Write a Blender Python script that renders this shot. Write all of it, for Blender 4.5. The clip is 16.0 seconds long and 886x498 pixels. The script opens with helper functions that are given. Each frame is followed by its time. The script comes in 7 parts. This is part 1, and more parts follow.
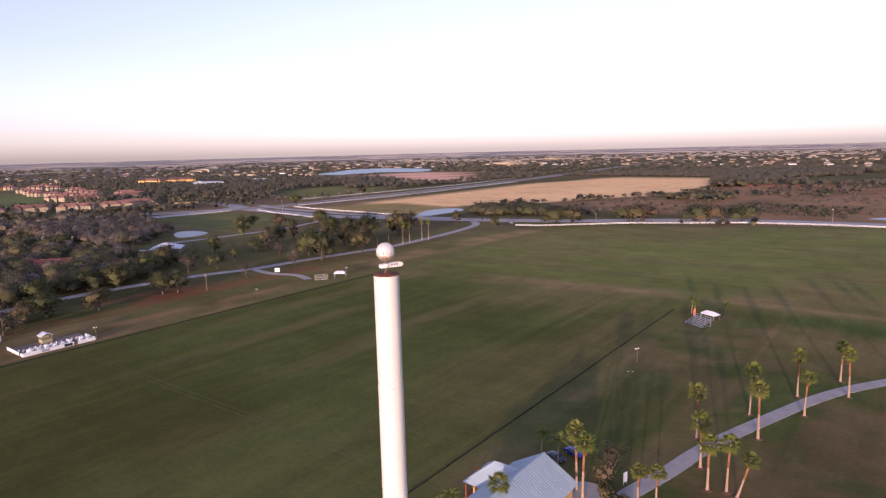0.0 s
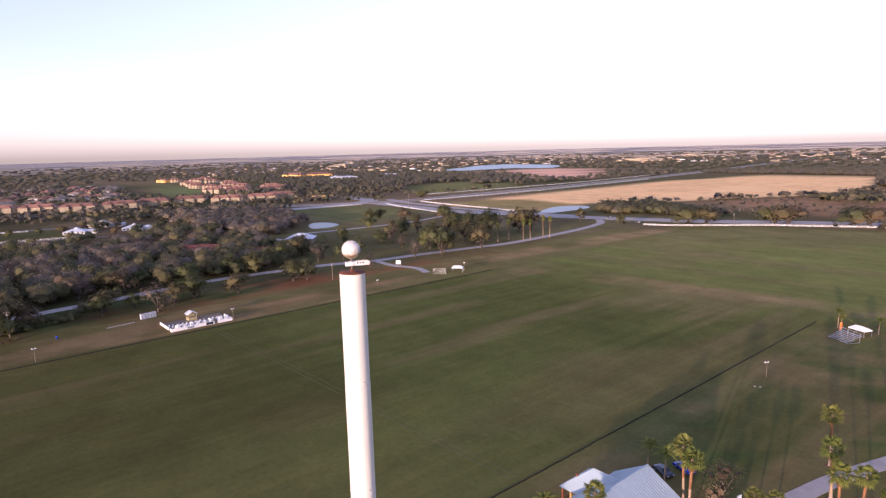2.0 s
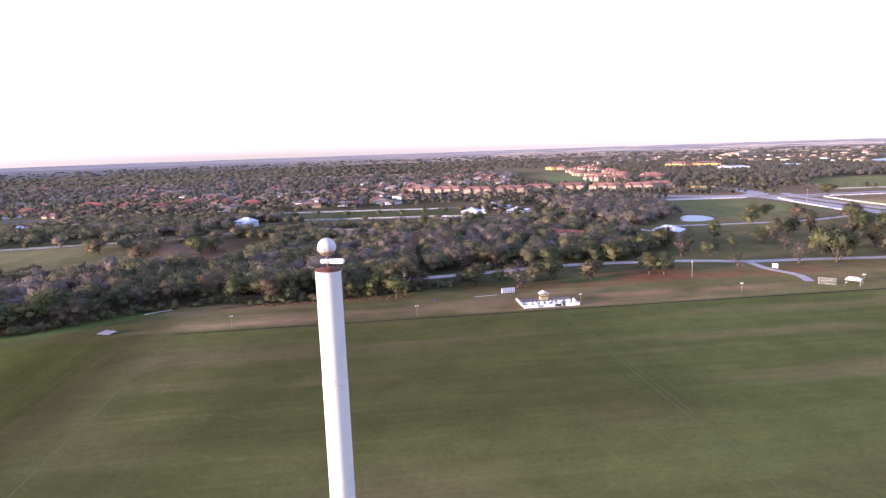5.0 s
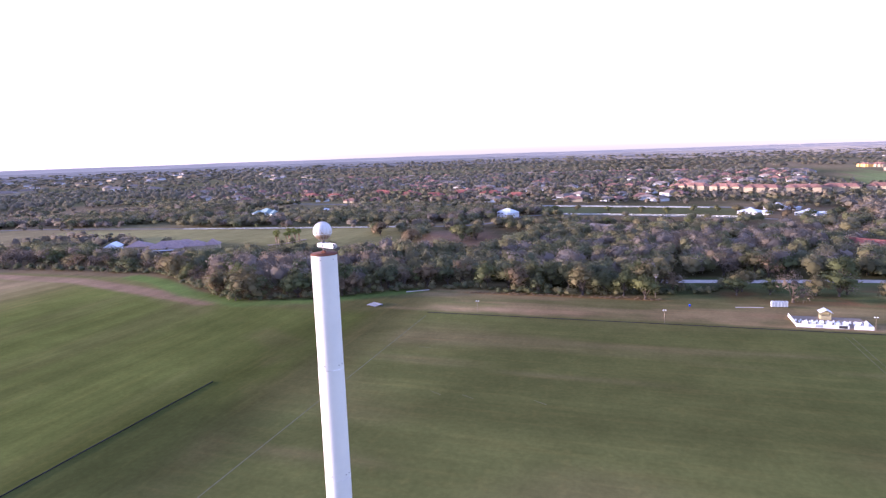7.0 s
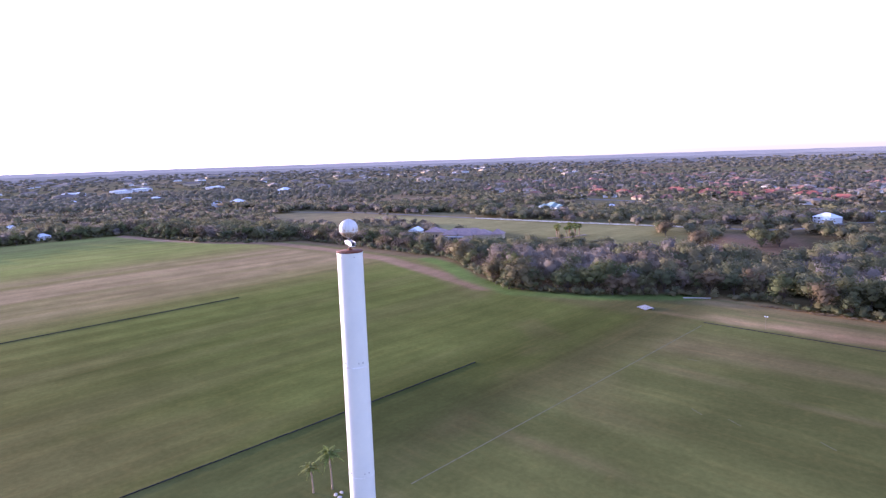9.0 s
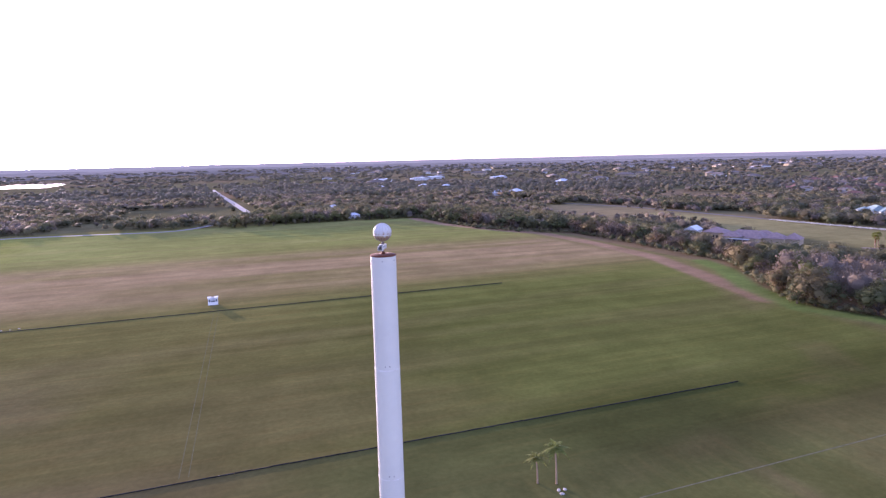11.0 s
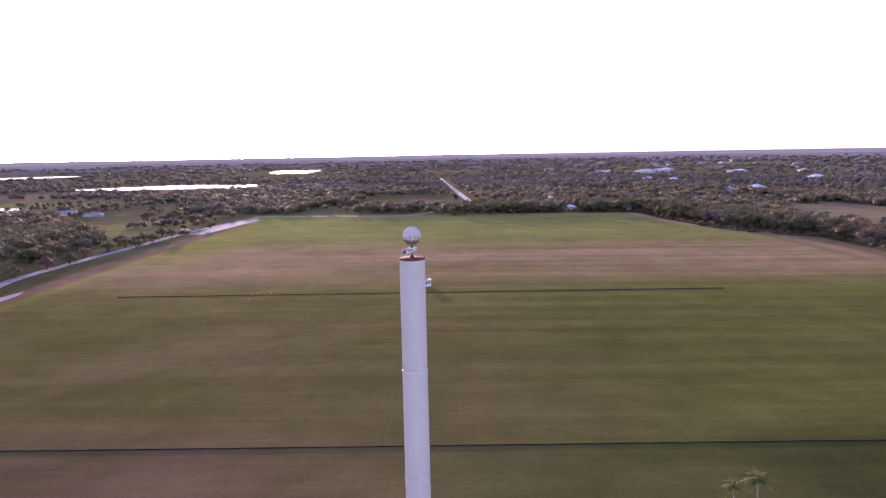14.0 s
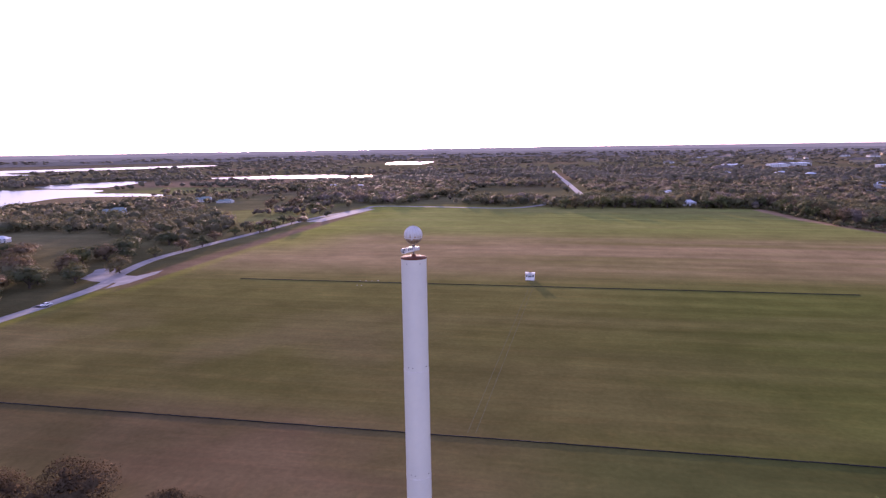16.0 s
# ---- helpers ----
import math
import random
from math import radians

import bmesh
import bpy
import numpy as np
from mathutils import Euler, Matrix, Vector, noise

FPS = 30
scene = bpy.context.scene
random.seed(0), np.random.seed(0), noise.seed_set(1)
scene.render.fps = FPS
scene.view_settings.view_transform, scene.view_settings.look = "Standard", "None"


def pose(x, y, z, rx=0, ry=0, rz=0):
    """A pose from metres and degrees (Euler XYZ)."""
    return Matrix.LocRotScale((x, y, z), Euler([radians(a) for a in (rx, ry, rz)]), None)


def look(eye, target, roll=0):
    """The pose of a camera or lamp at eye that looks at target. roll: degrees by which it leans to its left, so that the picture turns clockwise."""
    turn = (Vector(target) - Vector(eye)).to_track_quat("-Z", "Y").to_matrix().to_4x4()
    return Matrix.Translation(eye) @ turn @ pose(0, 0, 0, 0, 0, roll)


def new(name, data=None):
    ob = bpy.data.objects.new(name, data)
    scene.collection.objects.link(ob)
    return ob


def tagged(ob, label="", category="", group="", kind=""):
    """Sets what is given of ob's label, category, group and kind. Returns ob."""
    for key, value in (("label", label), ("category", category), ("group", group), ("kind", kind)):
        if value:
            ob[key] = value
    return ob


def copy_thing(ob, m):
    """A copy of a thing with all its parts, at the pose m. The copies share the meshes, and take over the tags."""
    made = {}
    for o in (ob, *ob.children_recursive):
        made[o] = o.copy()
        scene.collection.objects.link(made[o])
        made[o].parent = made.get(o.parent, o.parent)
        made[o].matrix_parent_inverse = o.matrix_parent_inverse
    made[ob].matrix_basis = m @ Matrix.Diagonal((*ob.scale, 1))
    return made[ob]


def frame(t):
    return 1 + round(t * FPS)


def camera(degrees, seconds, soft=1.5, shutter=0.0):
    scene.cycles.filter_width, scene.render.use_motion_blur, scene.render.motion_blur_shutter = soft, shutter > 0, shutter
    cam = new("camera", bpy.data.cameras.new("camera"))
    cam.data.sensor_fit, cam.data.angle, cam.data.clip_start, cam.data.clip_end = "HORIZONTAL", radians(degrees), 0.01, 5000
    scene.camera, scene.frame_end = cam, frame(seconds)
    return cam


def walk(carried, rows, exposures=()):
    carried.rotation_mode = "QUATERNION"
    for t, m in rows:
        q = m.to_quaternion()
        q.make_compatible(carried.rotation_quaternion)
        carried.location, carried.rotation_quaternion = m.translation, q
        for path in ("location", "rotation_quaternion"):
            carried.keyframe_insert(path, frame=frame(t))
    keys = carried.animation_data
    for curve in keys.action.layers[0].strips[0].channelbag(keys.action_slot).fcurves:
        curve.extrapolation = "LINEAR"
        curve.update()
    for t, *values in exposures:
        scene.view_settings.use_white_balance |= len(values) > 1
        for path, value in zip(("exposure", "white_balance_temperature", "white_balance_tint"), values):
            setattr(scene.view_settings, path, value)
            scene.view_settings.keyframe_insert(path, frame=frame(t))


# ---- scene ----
cam = camera(71.2, 16.0, soft=1.3, shutter=0.1)
PATH = [
    (0, 11.271, -12.048, 63.140, 80.916, 1.437, 37.467),
    (0.5, 11.628, -11.733, 63.168, 80.838, 1.488, 39.053),
    (1, 12.229, -11.130, 63.119, 80.885, 1.481, 41.697),
    (1.5, 13.115, -10.094, 63.064, 80.844, 1.457, 44.591),
    (2, 14.051, -8.766, 63.070, 80.848, 1.495, 49.247),
    (2.5, 14.914, -7.221, 63.087, 80.855, 1.524, 54.415),
    (3, 15.611, -5.577, 63.112, 80.861, 1.591, 60.283),
    (3.5, 16.120, -3.885, 63.140, 80.858, 1.640, 66.465),
    (4, 16.443, -2.157, 63.135, 80.816, 1.798, 72.441),
    (4.8, 16.566, 0.676, 62.990, 80.849, 1.944, 81.530),
    (5.65, 16.161, 3.687, 62.755, 80.946, 2.053, 90.956),
    (6.5, 15.218, 6.560, 62.525, 81.070, 2.072, 101.404),
    (7, 14.427, 8.140, 62.413, 81.157, 1.929, 108.102),
    (7.5, 13.476, 9.622, 62.292, 81.278, 1.995, 114.754),
    (8, 12.392, 10.970, 62.226, 81.403, 2.025, 121.545),
    (8.5, 11.174, 12.198, 62.221, 81.496, 1.956, 128.095),
    (9, 9.813, 13.307, 62.270, 81.559, 1.825, 134.657),
    (9.5, 8.355, 14.257, 62.344, 81.585, 1.736, 141.311),
    (10, 6.820, 15.043, 62.416, 81.541, 1.547, 147.875),
    (10.8, 4.511, 15.876, 62.443, 81.506, 1.364, 157.872),
    (11.65, 2.556, 16.292, 62.428, 81.484, 1.216, 166.768),
    (12.5, 1.110, 16.441, 62.464, 81.434, 1.119, 172.923),
    (13, 0.399, 16.469, 62.550, 81.370, 1.145, 175.545),
    (13.5, -0.298, 16.467, 62.630, 81.271, 1.081, 177.970),
    (14, -1.012, 16.436, 62.688, 81.080, 1.016, 180.460),
    (14.5, -1.727, 16.375, 62.728, 80.906, 0.972, 183.091),
    (15, -2.443, 16.284, 62.768, 80.731, 0.908, 185.623),
    (15.5, -3.184, 16.158, 62.795, 80.608, 0.906, 188.238),
    (16, -3.907, 16.004, 62.837, 80.498, 0.899, 190.806),
]
walk(cam, [(row[0], pose(*row[1:])) for row in PATH],
     exposures=[(0.0, 1.28, 6050, 33), (1.5, 1.48, 6000, 32), (3.5, 2.04, 5850, 31), (7.0, 2.5, 5200, 31), (9.0, 2.57, 5100, 32), (10.2, 2.48, 5200, 35), (12.5, 2.20, 5750, 46), (16.0, 1.95, 5850, 49)])

# ---- world and sun ----
SUN_AZ = radians(17.2)          # sun stands towards (sin, -cos) of this
SUN_EL = radians(5.6)
sun_dir = Vector((math.sin(SUN_AZ) * math.cos(SUN_EL), -math.cos(SUN_AZ) * math.cos(SUN_EL), math.sin(SUN_EL)))
world = bpy.data.worlds.new("evening_sky")
scene.world = world
world.use_nodes = True
wn = world.node_tree.nodes
sky = wn.new("ShaderNodeTexSky")
sky.sky_type = 'NISHITA'
sky.sun_disc = False
sky.sun_elevation = SUN_EL
sky.sun_rotation = math.pi - SUN_AZ
sky.air_density = 1.0
sky.dust_density = 0.8
sky.ozone_density = 1.55
wn["Background"].inputs["Strength"].default_value = 0.15
pale = wn.new("ShaderNodeHueSaturation")      # evening mist takes the strong colours out of the sky
pale.inputs["Saturation"].default_value = 0.66
veil = wn.new("ShaderNodeMix")
veil.data_type, veil.blend_type = 'RGBA', 'MULTIPLY'
veil.inputs[0].default_value = 1.0
veil.inputs[7].default_value = (1.01, 0.925, 1.1, 1)
low = wn.new("ShaderNodeTexCoord")
split = wn.new("ShaderNodeSeparateXYZ")
rise = wn.new("ShaderNodeMapRange")
rise.interpolation_type = 'SMOOTHSTEP'
rise.inputs[1].default_value, rise.inputs[2].default_value = -0.02, 0.26
mist = wn.new("ShaderNodeMix")
mist.data_type = 'RGBA'
mist.inputs[6].default_value = (0.92, 1.035, 1.13, 1)
mist.inputs[7].default_value = (0.97, 1.0, 1.02, 1)
haze = wn.new("ShaderNodeMix")
haze.data_type, haze.blend_type = 'RGBA', 'MULTIPLY'
haze.inputs[0].default_value = 1.0
world.node_tree.links.new(low.outputs["Generated"], split.inputs[0])
world.node_tree.links.new(split.outputs[2], rise.inputs[0])
world.node_tree.links.new(rise.outputs[0], mist.inputs[0])
world.node_tree.links.new(mist.outputs[2], haze.inputs[7])
world.node_tree.links.new(sky.outputs["Color"], pale.inputs["Color"])
world.node_tree.links.new(pale.outputs["Color"], haze.inputs[6])
world.node_tree.links.new(haze.outputs[2], veil.inputs[6])
world.node_tree.links.new(veil.outputs[2], wn["Background"].inputs["Color"])
sun = new("sun", bpy.data.lights.new("sun", 'SUN'))
sun.data.energy = 2.3
sun.data.angle = radians(1.0)
sun.data.color = (1.0, 0.76, 0.52)
sun.matrix_world = look(sun_dir * 100, (0, 0, 0))


# ---- materials ----
def mat(name, a, b, rough=0.8, scale=1.0, bump=0.0, metal=0.0, fine=0.0, spread=0.0, spec=0.3):
    """Two colours mixed by coarse and fine noise; spread: brightness by object."""
    m = bpy.data.materials.new(name)
    m.use_nodes = True
    nt = m.node_tree
    n, ln = nt.nodes, nt.links
    bs = n["Principled BSDF"]
    bs.inputs["Roughness"].default_value = rough
    bs.inputs["Metallic"].default_value = metal
    bs.inputs["Specular IOR Level"].default_value = spec
    tc = n.new("ShaderNodeTexCoord")
    nz = n.new("ShaderNodeTexNoise")
    nz.inputs["Scale"].default_value = scale
    nz.inputs["Detail"].default_value = 5
    ln.new(tc.outputs["Object"], nz.inputs["Vector"])
    ramp = n.new("ShaderNodeMapRange")
    ramp.inputs[1].default_value, ramp.inputs[2].default_value = 0.32, 0.68
    ln.new(nz.outputs["Fac"], ramp.inputs[0])
    mix = n.new("ShaderNodeMix")
    mix.data_type = 'RGBA'
    mix.inputs[6].default_value = (*a, 1)
    mix.inputs[7].default_value = (*b, 1)
    ln.new(ramp.outputs[0], mix.inputs[0])
    out = mix.outputs[2]
    if fine:
        nf = n.new("ShaderNodeTexNoise")
        nf.inputs["Scale"].default_value = scale * 9
        nf.inputs["Detail"].default_value = 3
        ln.new(tc.outputs["Object"], nf.inputs["Vector"])
        mr = n.new("ShaderNodeMapRange")
        mr.inputs[3].default_value, mr.inputs[4].default_value = 1 - fine, 1 + fine
        ln.new(nf.outputs["Fac"], mr.inputs[0])
        mm = n.new("ShaderNodeVectorMath")
        mm.operation = 'SCALE'
        ln.new(out, mm.inputs[0])
        ln.new(mr.outputs[0], mm.inputs["Scale"])
        out = mm.outputs[0]
    if spread:
        oi = n.new("ShaderNodeObjectInfo")
        mr = n.new("ShaderNodeMapRange")
        mr.inputs[3].default_value, mr.inputs[4].default_value = 1 - spread, 1 + spread
        ln.new(oi.outputs["Random"], mr.inputs[0])
        mm = n.new("ShaderNodeVectorMath")
        mm.operation = 'SCALE'
        ln.new(out, mm.inputs[0])
        ln.new(mr.outputs[0], mm.inputs["Scale"])
        out = mm.outputs[0]
    ln.new(out, bs.inputs["Base Color"])
    if bump:
        bp = n.new("ShaderNodeBump")
        bp.inputs["Strength"].default_value = bump
        bp.inputs["Distance"].default_value = 0.05
        ln.new(nz.outputs["Fac"], bp.inputs["Height"])
        ln.new(bp.outputs[0], bs.inputs["Normal"])
    return m


def foliage(name, colours, by_object=True, trans=0.5, bloom=0.0):
    """Leaf material: colour by object or by each plant's own tint, broken up leaf by leaf."""
    m = bpy.data.materials.new(name)
    m.use_nodes = True
    nt = m.node_tree
    n, ln = nt.nodes, nt.links
    bs = n["Principled BSDF"]
    bs.inputs["Roughness"].default_value = 0.75
    bs.inputs["Specular IOR Level"].default_value = 0.15
    bs.inputs["Sheen Weight"].default_value = bloom
    bs.inputs["Sheen Roughness"].default_value = 0.5
    if by_object:
        oi = n.new("ShaderNodeObjectInfo")
        ramp = n.new("ShaderNodeValToRGB")
        ramp.color_ramp.interpolation = 'CONSTANT'
        el = ramp.color_ramp.elements
        while len(el) < len(colours):
            el.new(0.5)
        for i, c in enumerate(colours):
            el[i].position = i / len(colours)
            el[i].color = (*c, 1)
        ln.new(oi.outputs["Random"], ramp.inputs[0])
        out = ramp.outputs[0]
    else:
        at = n.new("ShaderNodeAttribute")
        at.attribute_name = "tint"
        out = at.outputs["Color"]
    ge = n.new("ShaderNodeNewGeometry")
    mr = n.new("ShaderNodeMapRange")
    mr.inputs[3].default_value, mr.inputs[4].default_value = 0.91, 1.10
    ln.new(ge.outputs["Random Per Island"], mr.inputs[0])
    mm = n.new("ShaderNodeVectorMath")
    mm.operation = 'SCALE'
    ln.new(out, mm.inputs[0])
    ln.new(mr.outputs[0], mm.inputs["Scale"])
    ln.new(mm.outputs[0], bs.inputs["Base Color"])
    if trans:
        tr = n.new("ShaderNodeBsdfTranslucent")
        ln.new(mm.outputs[0], tr.inputs["Color"])
        ms = n.new("ShaderNodeMixShader")
        ms.inputs[0].default_value = trans
        ln.new(bs.outputs[0], ms.inputs[1])
        ln.new(tr.outputs[0], ms.inputs[2])
        ln.new(ms.outputs[0], n["Material Output"].inputs["Surface"])
    return m


def ground_material():
    m = bpy.data.materials.new("ground_cover")
    m.use_nodes = True
    nt = m.node_tree
    n, ln = nt.nodes, nt.links
    bs = n["Principled BSDF"]
    bs.inputs["Roughness"].default_value = 1.0
    bs.inputs["Specular IOR Level"].default_value = 0.0
    at = n.new("ShaderNodeAttribute")
    at.attribute_name = "cover"
    tc = n.new("ShaderNodeTexCoord")
    lay = n.new("ShaderNodeAttribute")
    lay.attribute_name = "streak"          # 1 where the mowing runs along x, 0 along y
    outs = []
    for sc in ((0.012, 0.5, 1.0), (0.5, 0.012, 1.0)):
        mp = n.new("ShaderNodeMapping")
        mp.inputs["Scale"].default_value = sc
        ln.new(tc.outputs["Object"], mp.inputs["Vector"])
        nz = n.new("ShaderNodeTexNoise")
        nz.inputs["Scale"].default_value = 0.7
        nz.inputs["Detail"].default_value = 4
        ln.new(mp.outputs[0], nz.inputs["Vector"])
        outs.append(nz.outputs["Fac"])
    mx = n.new("ShaderNodeMix")
    mx.data_type = 'FLOAT'
    ln.new(lay.outputs["Fac"], mx.inputs[0])
    ln.new(outs[1], mx.inputs[2])
    ln.new(outs[0], mx.inputs[3])
    s1 = n.new("ShaderNodeMapRange")
    s1.inputs[1].default_value, s1.inputs[2].default_value = 0.3, 0.7
    s1.inputs[3].default_value, s1.inputs[4].default_value = 0.94, 1.06
    ln.new(mx.outputs[0], s1.inputs[0])
    broad = []
    for sc in ((0.0045, 0.085, 1.0), (0.085, 0.0045, 1.0)):        # the swathes of the mower
        mp = n.new("ShaderNodeMapping")
        mp.inputs["Scale"].default_value = sc
        ln.new(tc.outputs["Object"], mp.inputs["Vector"])
        nz = n.new("ShaderNodeTexNoise")
        nz.inputs["Scale"].default_value = 1.0
        nz.inputs["Detail"].default_value = 3
        ln.new(mp.outputs[0], nz.inputs["Vector"])
        broad.append(nz.outputs["Fac"])
    mb = n.new("ShaderNodeMix")
    mb.data_type = 'FLOAT'
    ln.new(lay.outputs["Fac"], mb.inputs[0])
    ln.new(broad[1], mb.inputs[2])
    ln.new(broad[0], mb.inputs[3])
    s2 = n.new("ShaderNodeMapRange")
    s2.inputs[1].default_value, s2.inputs[2].default_value = 0.34, 0.66
    s2.inputs[3].default_value, s2.inputs[4].default_value = 0.94, 1.06
    ln.new(mb.outputs[0], s2.inputs[0])
    sm = n.new("ShaderNodeMath")
    sm.operation = 'MULTIPLY'
    ln.new(s1.outputs[0], sm.inputs[0])
    ln.new(s2.outputs[0], sm.inputs[1])
    mul = sm.outputs[0]
    for scale, lo, hi in ((0.045, 0.9, 1.1), (0.13, 0.92, 1.08), (0.8, 0.91, 1.09), (5.0, 0.91, 1.09)):
        nz = n.new("ShaderNodeTexNoise")
        nz.inputs["Scale"].default_value = scale
        nz.inputs["Detail"].default_value = 4
        ln.new(tc.outputs["Object"], nz.inputs["Vector"])
        mr = n.new("ShaderNodeMapRange")
        mr.inputs[1].default_value, mr.inputs[2].default_value = 0.3, 0.7
        mr.inputs[3].default_value, mr.inputs[4].default_value = lo, hi
        ln.new(nz.outputs["Fac"], mr.inputs[0])
        mu = n.new("ShaderNodeMath")
        mu.operation = 'MULTIPLY'
        ln.new(mul, mu.inputs[0])
        ln.new(mr.outputs[0], mu.inputs[1])
        mul = mu.outputs[0]
    mm = n.new("ShaderNodeVectorMath")
    mm.operation = 'SCALE'
    ln.new(at.outputs["Color"], mm.inputs[0])
    ln.new(mul, mm.inputs["Scale"])
    # wisps of dry grass, drawn out along the mowing, and tufts
    dry = None
    for vec, scale, lo, hi in (("streak", 0, 0.50, 0.66), ("spot", 0.22, 0.54, 0.70), ("spot", 1.3, 0.56, 0.72)):
        if vec == "streak":
            f2 = []
            for sc in ((0.05, 0.6, 1.0), (0.6, 0.05, 1.0)):
                mp = n.new("ShaderNodeMapping")
                mp.inputs["Scale"].default_value = sc
                ln.new(tc.outputs["Object"], mp.inputs["Vector"])
                nz = n.new("ShaderNodeTexNoise")
                nz.inputs["Scale"].default_value = 0.6
                nz.inputs["Detail"].default_value = 6
                nz.inputs["Roughness"].default_value = 0.65
                ln.new(mp.outputs[0], nz.inputs["Vector"])
                f2.append(nz.outputs["Fac"])
            m2 = n.new("ShaderNodeMix")
            m2.data_type = 'FLOAT'
            ln.new(lay.outputs["Fac"], m2.inputs[0])
            ln.new(f2[1], m2.inputs[2])
            ln.new(f2[0], m2.inputs[3])
            src = m2.outputs[0]
        else:
            nz = n.new("ShaderNodeTexNoise")
            nz.inputs["Scale"].default_value = scale
            nz.inputs["Detail"].default_value = 6
            nz.inputs["Roughness"].default_value = 0.65
            ln.new(tc.outputs["Object"], nz.inputs["Vector"])
            src = nz.outputs["Fac"]
        mr = n.new("ShaderNodeMapRange")
        mr.inputs[1].default_value, mr.inputs[2].default_value = lo, hi
        mr.inputs[3].default_value, mr.inputs[4].default_value = 0.0, 0.22
        ln.new(src, mr.inputs[0])
        if dry is None:
            dry = mr.outputs[0]
        else:
            ad = n.new("ShaderNodeMath")
            ad.operation = 'MAXIMUM'
            ln.new(dry, ad.inputs[0])
            ln.new(mr.outputs[0], ad.inputs[1])
            dry = ad.outputs[0]
    tn = n.new("ShaderNodeMix")
    tn.data_type, tn.blend_type = 'RGBA', 'MULTIPLY'
    tn.inputs[0].default_value = 1.0
    tn.inputs[7].default_value = (1.9, 1.5, 1.45, 1)
    ln.new(mm.outputs[0], tn.inputs[6])
    fin = n.new("ShaderNodeMix")
    fin.data_type = 'RGBA'
    ln.new(dry, fin.inputs[0])
    ln.new(mm.outputs[0], fin.inputs[6])
    ln.new(tn.outputs[2], fin.inputs[7])
    ln.new(fin.outputs[2], bs.inputs["Base Color"])
    return m


def water_material():
    m = bpy.data.materials.new("water")
    m.use_nodes = True
    n, ln = m.node_tree.nodes, m.node_tree.links
    bs = n["Principled BSDF"]
    bs.inputs["Base Color"].default_value = (0.02, 0.03, 0.035, 1)
    bs.inputs["Roughness"].default_value = 0.3
    bs.inputs["IOR"].default_value = 1.33
    tc = n.new("ShaderNodeTexCoord")
    nz = n.new("ShaderNodeTexNoise")
    nz.inputs["Scale"].default_value = 1.6
    nz.inputs["Detail"].default_value = 5
    ln.new(tc.outputs["Object"], nz.inputs["Vector"])
    bp = n.new("ShaderNodeBump")
    bp.inputs["Strength"].default_value = 0.15
    ln.new(nz.outputs["Fac"], bp.inputs["Height"])
    ln.new(bp.outputs[0], bs.inputs["Normal"])
    return m


M_ground = ground_material()
M_water = water_material()
M_asphalt = mat("asphalt", (0.24, 0.225, 0.22), (0.33, 0.31, 0.30), 1.0, 0.15, fine=0.15, spec=0.04)
M_tar = mat("worn_tarmac", (0.13, 0.125, 0.12), (0.19, 0.18, 0.17), 1.0, 0.15, fine=0.15, spec=0.04)
M_concrete = mat("concrete_path", (0.34, 0.31, 0.285), (0.43, 0.395, 0.36), 1.0, 0.3, fine=0.12, spec=0.04)
M_gravel = mat("shell_gravel", (0.40, 0.36, 0.31), (0.52, 0.47, 0.41), 1.0, 0.4, fine=0.2, spec=0.04)
M_line = mat("chalk_line", (0.105, 0.103, 0.058), (0.16, 0.15, 0.09), 1.0, 0.7, spec=0.0)
M_board = mat("dark_board", (0.008, 0.009, 0.008), (0.022, 0.022, 0.02), 0.8, 0.8, spread=0.3)
M_polewhite = mat("pole_white_paint", (0.65, 0.628, 0.545), (0.59, 0.575, 0.51), 0.42, 0.8, bump=0.03, fine=0.03)
M_rust = mat("rusty_steel", (0.075, 0.026, 0.015), (0.17, 0.062, 0.032), 0.9, 6, bump=0.4, fine=0.3)
M_steel = mat("weathered_steel", (0.10, 0.085, 0.075), (0.25, 0.22, 0.2), 0.6, 8, metal=0.5)
M_ballwhite = mat("weathered_white", (0.72, 0.70, 0.66), (0.50, 0.46, 0.40), 0.55, 5, fine=0.12)
M_ballgold = mat("tarnished_gilding", (0.36, 0.24, 0.13), (0.22, 0.15, 0.09), 0.5, 6, metal=0.35, fine=0.25)
